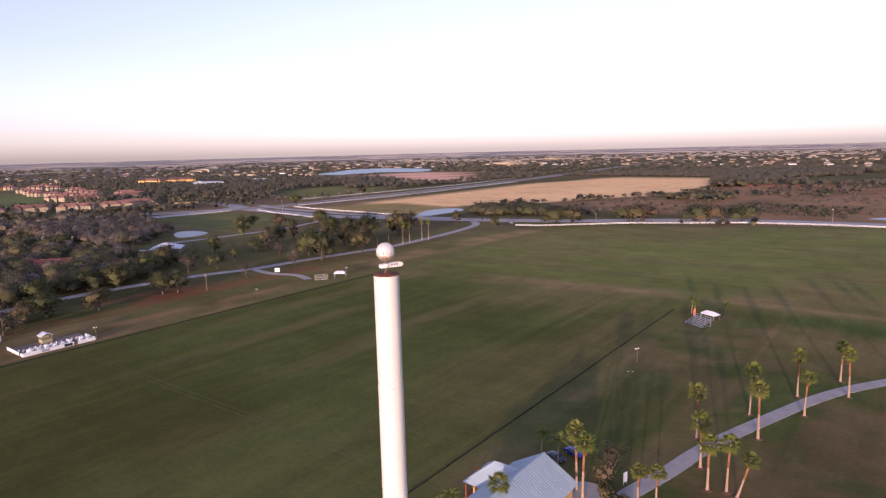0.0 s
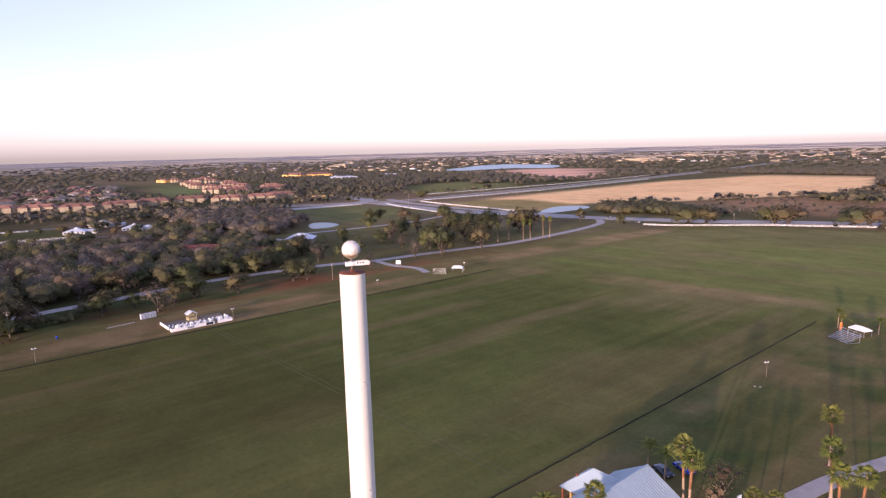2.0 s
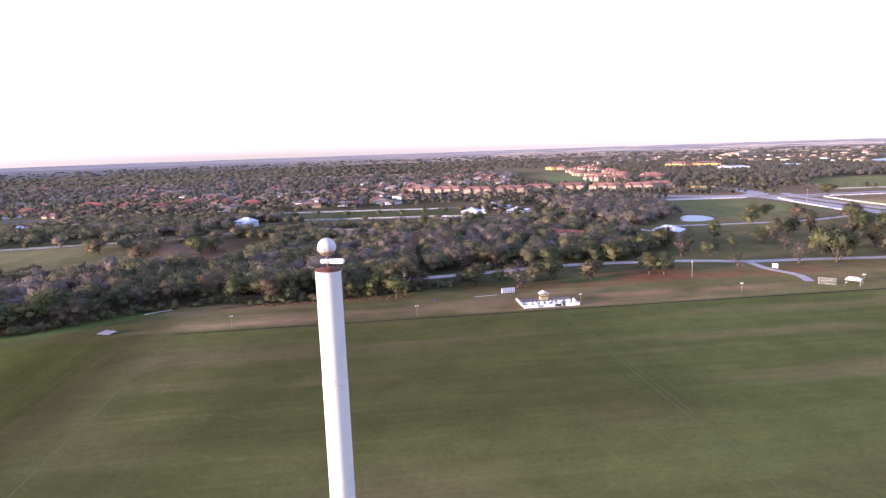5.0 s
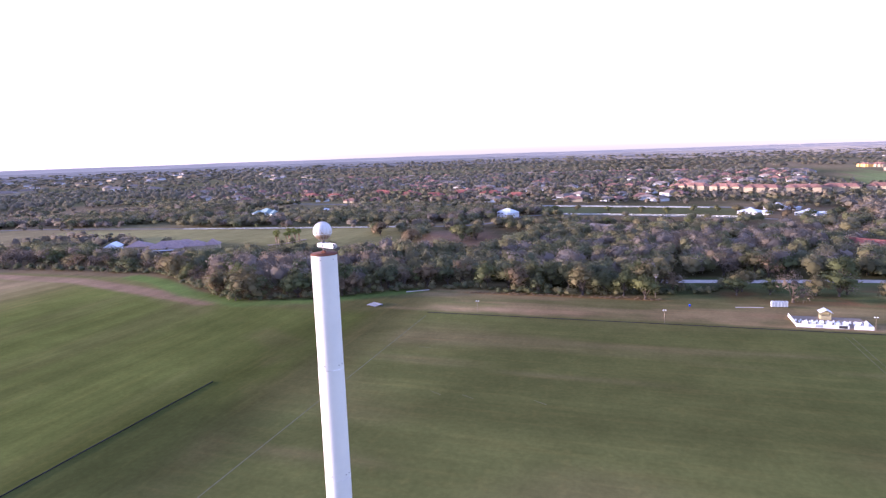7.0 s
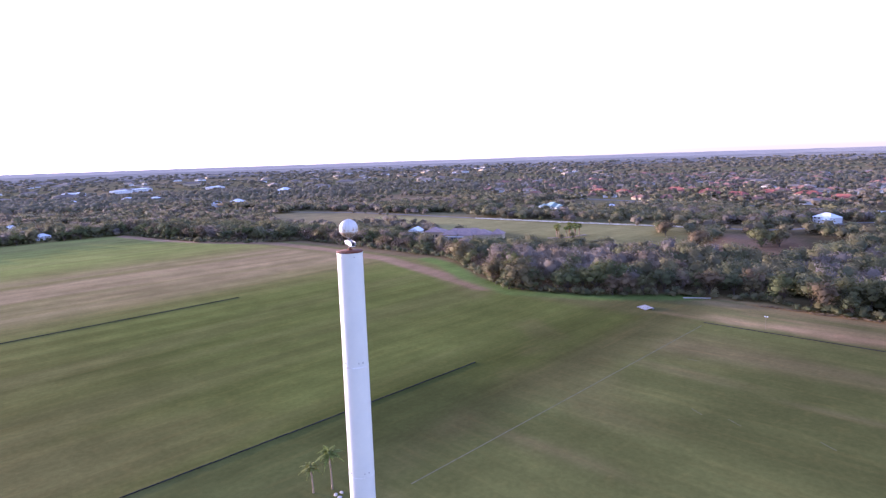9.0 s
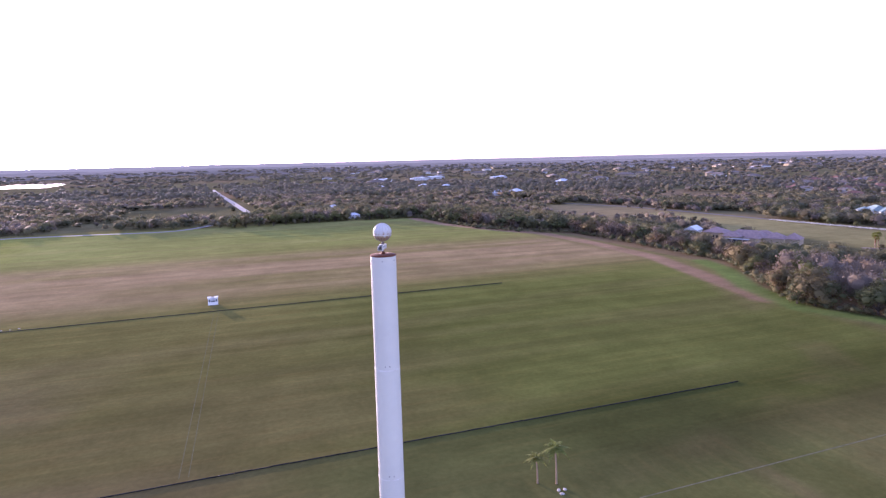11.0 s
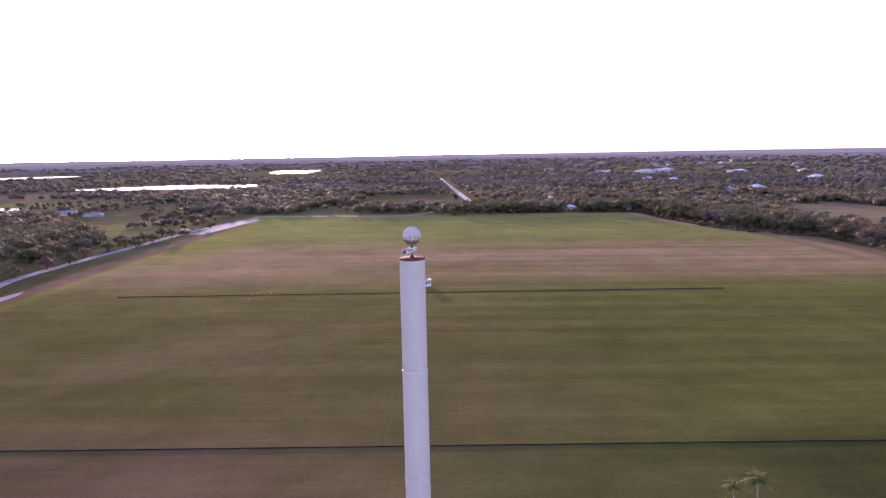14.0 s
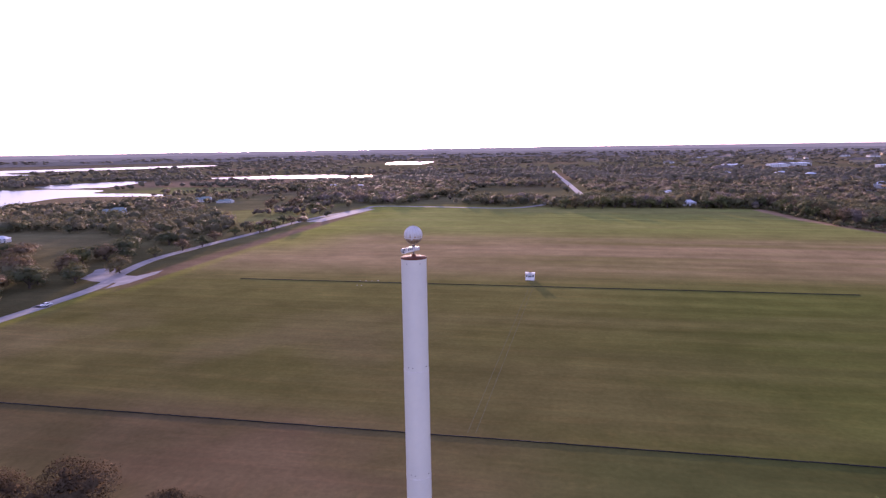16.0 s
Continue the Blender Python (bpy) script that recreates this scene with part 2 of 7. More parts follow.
def peeling(name):
    """White paint flaking off gilding in upright streaks."""
    m = bpy.data.materials.new(name)
    m.use_nodes = True
    n, ln = m.node_tree.nodes, m.node_tree.links
    bs = n["Principled BSDF"]
    bs.inputs["Roughness"].default_value = 0.55
    tc = n.new("ShaderNodeTexCoord")
    mp = n.new("ShaderNodeMapping")
    mp.inputs["Scale"].default_value = (16, 16, 4)
    ln.new(tc.outputs["Object"], mp.inputs["Vector"])
    nz = n.new("ShaderNodeTexNoise")
    nz.inputs["Scale"].default_value = 1.0
    nz.inputs["Detail"].default_value = 6
    nz.inputs["Roughness"].default_value = 0.7
    ln.new(mp.outputs[0], nz.inputs["Vector"])
    sp = n.new("ShaderNodeSeparateXYZ")
    ln.new(tc.outputs["Object"], sp.inputs[0])
    hz = n.new("ShaderNodeMapRange")
    hz.inputs[1].default_value, hz.inputs[2].default_value = 60.34, 60.58
    hz.inputs[3].default_value, hz.inputs[4].default_value = 0.37, 0.70
    ln.new(sp.outputs[2], hz.inputs[0])
    lt = n.new("ShaderNodeMath")
    lt.operation = 'SUBTRACT'
    ln.new(nz.outputs["Fac"], lt.inputs[0])
    ln.new(hz.outputs[0], lt.inputs[1])
    ed = n.new("ShaderNodeMapRange")
    ed.inputs[1].default_value, ed.inputs[2].default_value = -0.03, 0.05
    ln.new(lt.outputs[0], ed.inputs[0])
    mx = n.new("ShaderNodeMix")
    mx.data_type = 'RGBA'
    mx.inputs[6].default_value = (0.56, 0.54, 0.51, 1)
    mx.inputs[7].default_value = (0.36, 0.25, 0.15, 1)
    ln.new(ed.outputs[0], mx.inputs[0])
    ln.new(mx.outputs[2], bs.inputs["Base Color"])
    return m


M_seam = mat("stained_seam", (0.42, 0.38, 0.32), (0.50, 0.47, 0.42), 0.7, 8)
M_ballpeel = peeling("peeling_white_over_gilding")
M_white = mat("white_paint", (0.78, 0.78, 0.76), (0.68, 0.68, 0.66), 0.6, 1.5)
M_whitemetal = mat("white_metal_roof", (0.62, 0.65, 0.68), (0.52, 0.55, 0.58), 0.45, 0.6, metal=0.1, fine=0.06)
M_clubroof = mat("pale_club_roof", (0.39, 0.47, 0.50), (0.335, 0.41, 0.44), 0.5, 0.5, metal=0.1, fine=0.06)
M_grey = mat("grey_metal", (0.29, 0.31, 0.34), (0.36, 0.38, 0.41), 0.5, 2, metal=0.2)
M_slat = mat("dull_aluminium", (0.15, 0.16, 0.185), (0.20, 0.21, 0.24), 0.7, 2)
M_booth = mat("straw_coloured_boards", (0.36, 0.31, 0.17), (0.29, 0.25, 0.14), 0.85, 1.5, fine=0.1)
M_wood = mat("weathered_wood", (0.16, 0.12, 0.08), (0.27, 0.21, 0.15), 0.85, 3)
M_yellow = mat("ochre_wall", (0.50, 0.33, 0.12), (0.43, 0.28, 0.10), 0.85, 1.0)
M_redwood = mat("red_brown_timber", (0.20, 0.06, 0.03), (0.28, 0.10, 0.05), 0.8, 2)
M_dark = mat("dark_void", (0.02, 0.02, 0.022), (0.04, 0.04, 0.045), 0.5, 1)
M_glass = mat("window_glass", (0.02, 0.025, 0.03), (0.035, 0.04, 0.045), 0.08, 1, spec=0.6)
M_cream = mat("cream_stucco", (0.37, 0.30, 0.20), (0.30, 0.24, 0.165), 0.9, 0.3, spread=0.15)
M_whitestucco = mat("white_stucco", (0.56, 0.55, 0.54), (0.48, 0.475, 0.46), 0.9, 0.3, spread=0.1)
M_yellowstucco = mat("yellow_stucco", (0.68, 0.42, 0.13), (0.58, 0.36, 0.12), 0.9, 0.3)
M_terra = mat("terracotta_tiles", (0.25, 0.125, 0.088), (0.19, 0.10, 0.075), 0.85, 0.5, bump=0.2, fine=0.2, spread=0.25)
M_red = mat("red_clay_tiles", (0.27, 0.085, 0.06), (0.20, 0.07, 0.05), 0.85, 0.5, fine=0.2, spread=0.2)
M_mauve = mat("mauve_slate", (0.31, 0.22, 0.20), (0.22, 0.16, 0.15), 0.8, 0.5, fine=0.2)
M_tanroof = mat("tan_shingles", (0.24, 0.19, 0.15), (0.17, 0.135, 0.11), 0.85, 0.5, fine=0.2, spread=0.3)
M_teal = mat("pale_green_metal_roof", (0.20, 0.27, 0.25), (0.165, 0.22, 0.205), 0.5, 0.5)
M_bark = mat("bark", (0.065, 0.05, 0.038), (0.11, 0.088, 0.068), 0.95, 3, bump=0.4, fine=0.2)
M_boots = mat("palm_leaf_bases", (0.20, 0.085, 0.04), (0.30, 0.15, 0.07), 0.9, 5, bump=0.4, fine=0.3)
M_palmtrunk = mat("palm_trunk", (0.25, 0.165, 0.10), (0.36, 0.26, 0.175), 0.9, 4, bump=0.4, fine=0.25)
M_mulch = mat("red_mulch", (0.11, 0.055, 0.038), (0.15, 0.08, 0.052), 0.95, 2, fine=0.3)
M_tyre = mat("tyre_rubber", (0.015, 0.015, 0.015), (0.03, 0.03, 0.03), 0.85, 4)
M_orange = mat("orange_cloth", (0.65, 0.17, 0.03), (0.55, 0.13, 0.03), 0.85, 2)
LEAF = ((0.104, 0.114, 0.046), (0.124, 0.120, 0.050), (0.150, 0.126, 0.060), (0.098, 0.106, 0.050),
        (0.166, 0.122, 0.070), (0.132, 0.136, 0.050))
BARE = ((0.210, 0.160, 0.112), (0.235, 0.186, 0.136), (0.186, 0.146, 0.104), (0.220, 0.158, 0.096))
M_leaf = foliage("oak_leaves", LEAF, trans=0.35)
M_bareleaf = foliage("winter_twigs", BARE)
M_darkleaf = foliage("dark_oak_leaves", ((0.078, 0.062, 0.038), (0.090, 0.068, 0.042), (0.070, 0.064, 0.036)), trans=0.15)
M_darkleaf.node_tree.nodes["Principled BSDF"].inputs["Specular IOR Level"].default_value = 0.0      # dull, dusty leaves
M_stuffleaf = foliage("woodland_leaves", (), by_object=False, trans=0.50, bloom=0.045)
M_palmleaf = foliage("palm_fronds", ((0.165, 0.185, 0.042), (0.145, 0.17, 0.040), (0.185, 0.19, 0.048)), trans=0.35)
M_palmdead = foliage("dead_fronds", ((0.23, 0.14, 0.06), (0.19, 0.12, 0.055)))


# ---- mesh helpers ----
class Build:
    """Collects vertices and faces of one mesh."""

    def __init__(self):
        self.v, self.f = [], []

    def face(self, *pts):
        i = len(self.v)
        self.v += [tuple(p) for p in pts]
        self.f.append(tuple(range(i, i + len(pts))))
        return self

    def box(self, x0, y0, z0, x1, y1, z1, m=None):
        i = len(self.v)
        pts = [(x, y, z) for z in (z0, z1) for x, y in ((x0, y0), (x1, y0), (x1, y1), (x0, y1))]
        self.v += [tuple(m @ Vector(p)) for p in pts] if m else pts
        for q in ((3, 2, 1, 0), (4, 5, 6, 7), (0, 1, 5, 4), (1, 2, 6, 5), (2, 3, 7, 6), (3, 0, 4, 7)):
            self.f.append(tuple(i + k for k in q))
        return self

    def lathe(self, profile, n=16, cx=0.0, cy=0.0, m=None):
        """profile: (radius, z) rows from below to above; closed at both ends."""
        i = len(self.v)
        for r, z in profile:
            for k in range(n):
                a = 2 * math.pi * k / n
                p = (cx + r * math.cos(a), cy + r * math.sin(a), z)
                self.v.append(tuple(m @ Vector(p)) if m else p)
        for j in range(len(profile) - 1):
            for k in range(n):
                a, b = i + j * n + k, i + j * n + (k + 1) % n
                self.f.append((a, b, b + n, a + n))
        self.f.append(tuple(i + k for k in reversed(range(n))))
        self.f.append(tuple(i + (len(profile) - 1) * n + k for k in range(n)))
        return self

    def tube(self, pts, radii, n=7):
        """A limb along points."""
        i = len(self.v)
        pts = [Vector(p) for p in pts]
        for j, p in enumerate(pts):
            d = (pts[min(j + 1, len(pts) - 1)] - pts[max(j - 1, 0)]).normalized()
            s = d.cross(Vector((0.3, 1, 0.2))).normalized()
            u = d.cross(s)
            for k in range(n):
                a = 2 * math.pi * k / n
                self.v.append(tuple(p + radii[j] * (s * math.cos(a) + u * math.sin(a))))
        for j in range(len(pts) - 1):
            for k in range(n):
                a, b = i + j * n + k, i + j * n + (k + 1) % n
                self.f.append((a, a + n, b + n, b))
        self.f.append(tuple(i + k for k in range(n)))
        self.f.append(tuple(i + (len(pts) - 1) * n + k for k in reversed(range(n))))
        return self

    def mesh(self, name, material, smooth=False):
        me = bpy.data.meshes.new(name)
        me.from_pydata(self.v, [], self.f)
        me.materials.append(material)
        if smooth:
            me.polygons.foreach_set("use_smooth", [len(p.vertices) == 4 for p in me.polygons])
        me.update()
        return me


def part(name, b, material, parent, label="", smooth=False):
    me = b if isinstance(b, bpy.types.Mesh) else b.mesh(name, material, smooth)
    ob = new(name, me)
    ob.parent = parent
    return tagged(ob, label)


def thing(name, label, category, m=None, group="", kind=""):
    ob = new(name)
    ob.empty_display_size = 0.5
    if m:
        ob.matrix_basis = m
    return tagged(ob, label, category, group, kind)


def single(name, b, material, label, category="", group="", kind="", m=None, smooth=False):
    ob = new(name, b.mesh(name, material, smooth))
    if m:
        ob.matrix_basis = m
    return tagged(ob, label, category, group, kind)


# ---- ground sheet ----
_tables = {}


def vnoise(x, y, scale, seed):
    """Smooth value noise in 0..1 over numpy arrays."""
    if seed not in _tables:
        _tables[seed] = np.random.RandomState(seed).rand(256, 256)
    t = _tables[seed]
    u, v = x / scale, y / scale
    i, j = np.floor(u).astype(int), np.floor(v).astype(int)
    a, b = u - i, v - j
    a, b = a * a * (3 - 2 * a), b * b * (3 - 2 * b)
    g = lambda p, q: t[p % 256, q % 256]
    return (g(i, j) * (1 - a) + g(i + 1, j) * a) * (1 - b) + (g(i, j + 1) * (1 - a) + g(i + 1, j + 1) * a) * b


def fbm(x, y, scale, seed):
    return 0.55 * vnoise(x, y, scale, seed) + 0.3 * vnoise(x, y, scale / 2.3, seed + 1) + 0.15 * vnoise(x, y, scale / 5, seed + 2)


def smooth(v, lo, hi):
    t = np.clip((v - lo) / (hi - lo), 0, 1)
    return t * t * (3 - 2 * t)


def inside(x, y, poly):
    r = np.zeros(np.shape(x), bool)
    for (x0, y0), (x1, y1) in zip(poly, poly[1:] + poly[:1]):
        if y0 != y1:
            r ^= ((y0 > y) != (y1 > y)) & (x < (x1 - x0) * (y - y0) / (y1 - y0) + x0)
    return r


def edge_dist(x, y, line):
    """Distance to a polyline."""
    d = np.full(np.shape(x), 1e9)
    for (x0, y0), (x1, y1) in zip(line, line[1:]):
        dx, dy = x1 - x0, y1 - y0
        t = np.clip(((x - x0) * dx + (y - y0) * dy) / (dx * dx + dy * dy), 0, 1)
        d = np.minimum(d, np.hypot(x - x0 - t * dx, y - y0 - t * dy))
    return d


def area(x, y, poly, soft=6.0):
    """1 inside the polygon, 0 outside, with a soft edge."""
    d = edge_dist(x, y, poly + poly[:1])
    return smooth(np.where(inside(x, y, poly), d, -d), -soft, soft)


# outlines of the land
GOLD = [(-536, 445), (-450, 458), (-395, 470), (-398, 520), (-400, 561), (-331, 627), (-300, 700), (-232, 791), (-221, 911), (-300, 1222),
        (-471, 1231), (-531, 982), (-545, 744)]
TILLED = [(-990, 1050), (-1130, 1190), (-1190, 1310), (-1140, 1380), (-1000, 1400), (-815, 1200), (-730, 1060), (-740, 960), (-830, 960), (-905, 1020)]
MEADOW = [(-711, 538), (-835, 640), (-880, 738), (-870, 835), (-800, 750), (-730, 860), (-685, 730), (-676, 640), (-688, 570)]
POCKET = [(-606, 300), (-604, 384), (-560, 400), (-482, 388), (-441, 290), (-506, 280)]
GOLF = [(-958, 290), (-1027, 288), (-1340, 380), (-1450, 431), (-1174, 415), (-978, 357)]
PASTURE = [(-392, -450), (-366, -375), (-358, -345), (-380, -300), (-372, -262), (-350, -220), (-362, -176), (-395, -160), (-432, -172), (-476, -200), (-463, -290), (-450, -400), (-434, -520), (-396, -505)]
SOUTHPASTURE = [(-318, -530), (-340, -462), (-392, -450), (-396, -505), (-434, -520), (-428, -600), (-415, -660), (-372, -655), (-340, -600)]
FALLOW = [(-345, -138), (-453, -158), (-470, -120), (-416, -90), (-365, -88)]
LAWN = [(-250, 16), (-296, 20), (-297, 70), (-303, 115), (-255, 110)]
PARK = [(-300, 150), (-330, 140), (-450, 190), (-500, 270), (-440, 285), (-340, 330), (-300, 420), (-262, 425), (-258, 150)]
SCRUB = [(-215, 570), (-330, 615), (-225, 790), (-200, 960), (150, 1050), (500, 900), (500, 560), (0, 556), (-100, 548)]
WOODPATH = [(-208, -178), (-213, -192), (-223, -229), (-238, -285), (-240, -350), (-236, -420), (-214, -460), (-192, -520), (-182, -590)]
ROAD_WEST = [(-284, 14), (-286, 28), (-291, 62), (-298, 106), (-292, 163), (-282, 192), (-279, 220), (-274, 255), (-268, 298), (-274, 370), (-284, 415), (-300, 436)]
ROAD_EAST = [(205, 60), (205, -171), (206, -197), (209, -232), (220, -262), (229, -300), (228, -340), (226, -374), (222, -417), (219, -473), (212, -520), (195, -590), (187, -618), (123, -612), (45, -603), (8, -652)]


def cover(x, y):
    """Colour of the ground cover, with haze put into its far parts, and the way the mower ran."""
    X, Y = x[..., None], y[..., None]
    c = lambda *rgb: np.array(rgb)
    n1, n2, n3 = fbm(x, y, 60, 11), fbm(x, y, 22, 21), fbm(x, y, 300, 31)
    col = c(.052, .053, .030) * (0.7 + 0.6 * n1[..., None]) + (c(.085, .070, .046) - c(.052, .053, .03)) * smooth(n3, .45, .7)[..., None]
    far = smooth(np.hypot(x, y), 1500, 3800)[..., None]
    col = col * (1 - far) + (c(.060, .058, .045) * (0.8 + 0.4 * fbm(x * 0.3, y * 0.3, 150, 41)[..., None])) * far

    # land beyond 400 m lightened: distance haze put into its colour
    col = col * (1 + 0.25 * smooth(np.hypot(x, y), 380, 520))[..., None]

    def lay(w, rgb, vary=0.35, n=n2):
        nonlocal col
        w = w[..., None]
        col = col * (1 - w) + (c(*rgb) * (1 - vary / 2 + vary * n[..., None])) * w

    green, olive, brown, dry = (.056, .088, .030), (.080, .082, .036), (.135, .098, .058), (.20, .155, .095)
    turf = [(-214, -640), (205, -640), (205, 120), (60, 200), (60, 560), (-240, 440), (-225, 420), (-250, 300), (-255, 30), (-240, -60), (-238, -95), (-212, -135), (-205, -167), (-225, -205), (-250, -252), (-250, -420), (-190, -500)]
    lay(area(x, y, turf, 4), olive, 0.4, n1)
    # north field
    f = area(x, y, [(-212, -75), (-212, 420), (-180, 462), (60, 540), (60, 240), (-58, 232), (-58, -75)], 5)
    lay(f * 0.85, (.062, .080, .029), 0.35, n1)
    lay(f * smooth(y, 110, 20) * 0.35, (.086, .082, .034), 0.3, n1)
    lay(f * smooth(y, 150, 290) * 0.8, (.098, .116, .045), 0.3, n1)
    st = fbm(x * 3.0, y * 0.35, 45, 51)
    lay(f * smooth(st, .56, .74) * 0.55 * smooth(y, 260, 220), (.125, .108, .062))
    lay(f * smooth(fbm(x * 0.35, y * 2.2, 45, 56), .48, .70) * 0.6 * smooth(y, 220, 260), (.105, .100, .052))
    lay(f * smooth(fbm(x, y * 0.5, 70, 61), .52, .72) * 0.5, (.105, .092, .050))
    bar = smooth(np.abs(y - 250 - 0.12 * (x + 60)), 16, 4) * smooth(x, -215, -190)
    lay(bar * smooth(n2, .3, .55) * 0.7, (.15, .12, .07))
    # ground beside the club house
    e = area(x, y, [(-58, 40), (-58, 235), (60, 250), (120, 120), (60, 20)], 8)
    lay(e * 0.9, (.072, .082, .035), 0.5, n1)
    lay(smooth(np.abs(x + 54.5), 4.5, 1.5) * smooth(y, 60, 90) * smooth(y, 230, 190) * smooth(n2, .2, .5) * 0.7, (.125, .110, .064))
    lay(e * smooth(fbm(x, y, 40, 71), .45, .62) * 0.8, (.052, .078, .030))
    lay(area(x, y, [(-50, 160), (20, 190), (60, 250), (-30, 300), (-50, 240)], 15) * smooth(n1, .35, .6) * 0.55, (.150, .115, .066))
    lay(area(x, y, [(-22, 85), (-9, 132), (4, 163), (17, 188), (60, 232), (110, 120), (40, 30)], 5) * 0.78, (.096, .074, .044), 0.4, n1)
    lay(e * smooth(fbm(x, y, 18, 171), .50, .62) * 0.6, (.046, .072, .028))
    lay(e * smooth(fbm(x, y, 13, 181), .54, .66) * 0.5, (.125, .100, .060))
    # south field
    s = area(x, y, [(-205, -95), (198, -80), (200, -625), (-178, -600), (-225, -420), (-235, -290), (-205, -190)], 6)
    lay(s, (.073, .074, .029), 0.35, n1)
    lay(s * smooth(x, 10, -90) * smooth(y, -290, -240) * 0.75, (.066, .084, .025), 0.3, n1)
    sb = fbm(x * 0.22, y * 2.0, 45, 81)
    lay(s * smooth(y, -262, -318) * smooth(y, -448, -385) * smooth(sb, .02, .58) * 0.72, (.142, .112, .076))
    lay(s * smooth(y, -262, -290) * smooth(x, -40, 40) * 0.3, (.120, .098, .062))
    lay(s * smooth(y, -380, -460) * 0.85, (.094, .112, .038), 0.4, n1)
    lay(s * smooth(x, 120, 180) * smooth(y, -300, -380) * 0.7, (.105, .118, .032))
    lay(s * smooth(sb, .5, .68) * 0.2, (.105, .092, .050))
    lay(smooth(y, -122, -106) * smooth(x, -20, 45) * smooth(y, -40, -60) * smooth(x, 190, 170) * (0.5 + 0.45 * smooth(n2, .3, .6)), (.098, .078, .050))
    lay(smooth(y, -112, -104) * smooth(x, 20, -30) * smooth(x, -130, -100) * smooth(y, -60, -80) * 0.7, (.052, .064, .026))
    lay(smooth(y, -225, -160) * smooth(x, 20, 60) * s * smooth(n1, .35, .6) * 0.6, (.100, .090, .052))
    # verges and tracks on the west side
    w = smooth(x, -212, -214) * smooth(x, -262, -250) * smooth(y, -100, -85) * smooth(y, 425, 380)
    lay(w, (.092, .092, .044), 0.4)
    lay(w * smooth(y, 150, 60) * smooth(fbm(x * 2.0, y * 0.5, 18, 96), .38, .62) * 0.7, (.165, .132, .080))
    lay(smooth(np.abs(x + 219), 6.5, 3) * smooth(y, -98, -70) * smooth(y, 190, 110) * (0.15 + 0.85 * smooth(fbm(x, y * 0.5, 14, 95), .35, .65)), (.185, .140, .088))
    lay(smooth(np.abs(x + 228), 5, 2) * smooth(y, 20, 60) * smooth(y, 200, 150) * smooth(n2, .3, .6), (.17, .125, .078))
    lay(smooth(np.abs(x + 233 - 0.06 * (y - 300)), 14, 6) * smooth(y, 180, 240) * smooth(y, 430, 400) * smooth(n2, .3, .55) * 0.7, (.165, .125, .075))
    lay(smooth(np.abs(x + 262), 18, 8) * smooth(y, 30, 60) * smooth(y, 275, 235) * smooth(fbm(x, y, 16, 91), .25, .55), (.135, .075, .045))
    lay(area(x, y, LAWN, 5) * smooth(fbm(x, y, 20, 97), .25, .5) * 0.8, (.056, .076, .036), 0.3)
    lay(area(x, y, PARK, 10) * 0.85, (.080, .082, .044), 0.4, n1)
    lay(smooth(np.abs(x + 247), 3, 1) * smooth(y, -75, -65) * smooth(y, 20, 10), (.19, .125, .06))
    lay(smooth(edge_dist(x, y, WOODPATH), 7.5, 4) * (0.7 + 0.3 * n2), (.140, .102, .077))
    lay(smooth(edge_dist(x, y, [(-212, -205), (-196, -168), (-160, -105), (-60, -70)]), 9, 3) * smooth(n2, .3, .6) * 0.22, (.115, .095, .055))
    lay(smooth(edge_dist(x, y, [(-246, -94), (-222, -126), (-209, -160), (-222, -200), (-244, -236), (-252, -262)]), 8, 3) * 0.8, (.070, .115, .034))
    # verge of the east road
    lay(smooth(np.abs(x - 199 - 0.03 * (y + 300)), 9, 4) * smooth(y, -600, -560) * smooth(y, -215, -235), (.090, .070, .050))
    lay(smooth(np.abs(x - 199), 5, 2) * smooth(y, -240, -220) * smooth(y, 60, 0) * 0.6, (.115, .125, .03))
    lay(smooth(np.abs(x - 189), 5, 2) * smooth(y, -420, -300) * smooth(y, -210, -240) * 0.4, (.115, .125, .03))
    # fields farther off
    lay(area(x, y, GOLD, 8), (.47, .325, .170), 0.3, n1)
    lay(area(x, y, [(-536, 445), (-450, 458), (-395, 470), (-398, 540), (-500, 560), (-545, 520)], 14) * 0.85, (.105, .105, .045))
    lay(area(x, y, TILLED, 15), (.42, .27, .20), 0.4, n1)
    lay(area(x, y, MEADOW, 10), (.098, .108, .048), 0.3, n1)
    lay(area(x, y, POCKET, 6), (.088, .098, .046), 0.35, n1)
    lay(area(x, y, GOLF, 10), (.088, .112, .050), 0.3, n1)
    lay(area(x, y, PASTURE, 6), (.112, .112, .056), 0.4, n1)
    lay(area(x, y, [(-552, 100), (-572, -88), (-640, -102), (-672, -100), (-652, 66), (-636, 100)], 6), (.085, .095, .048), 0.3, n1)
    lay(area(x, y, SOUTHPASTURE, 8), (.100, .092, .054), 0.35, n1)
    lay(area(x, y, FALLOW, 6), (.135, .100, .075), 0.35, n1)
    lay(area(x, y, SCRUB, 20), (.155, .106, .066), 0.6, n1)
    lay(area(x, y, SCRUB, 20) * smooth(n2, .55, .7) * 0.7, (.10, .09, .05))
    lay(smooth(np.hypot((x + 150) / 90, (y - 1010) / 45), 1.1, .8), (.26, .12, .075))
    lay(area(x, y, [(235, -640), (330, -560), (300, -480), (240, -480)], 15) * 0.8, (.12, .125, .04))
    lay(area(x, y, [(700, -870), (1050, -1000), (600, -1180), (380, -1150), (520, -820)], 30) * 0.8, (.105, .085, .065))
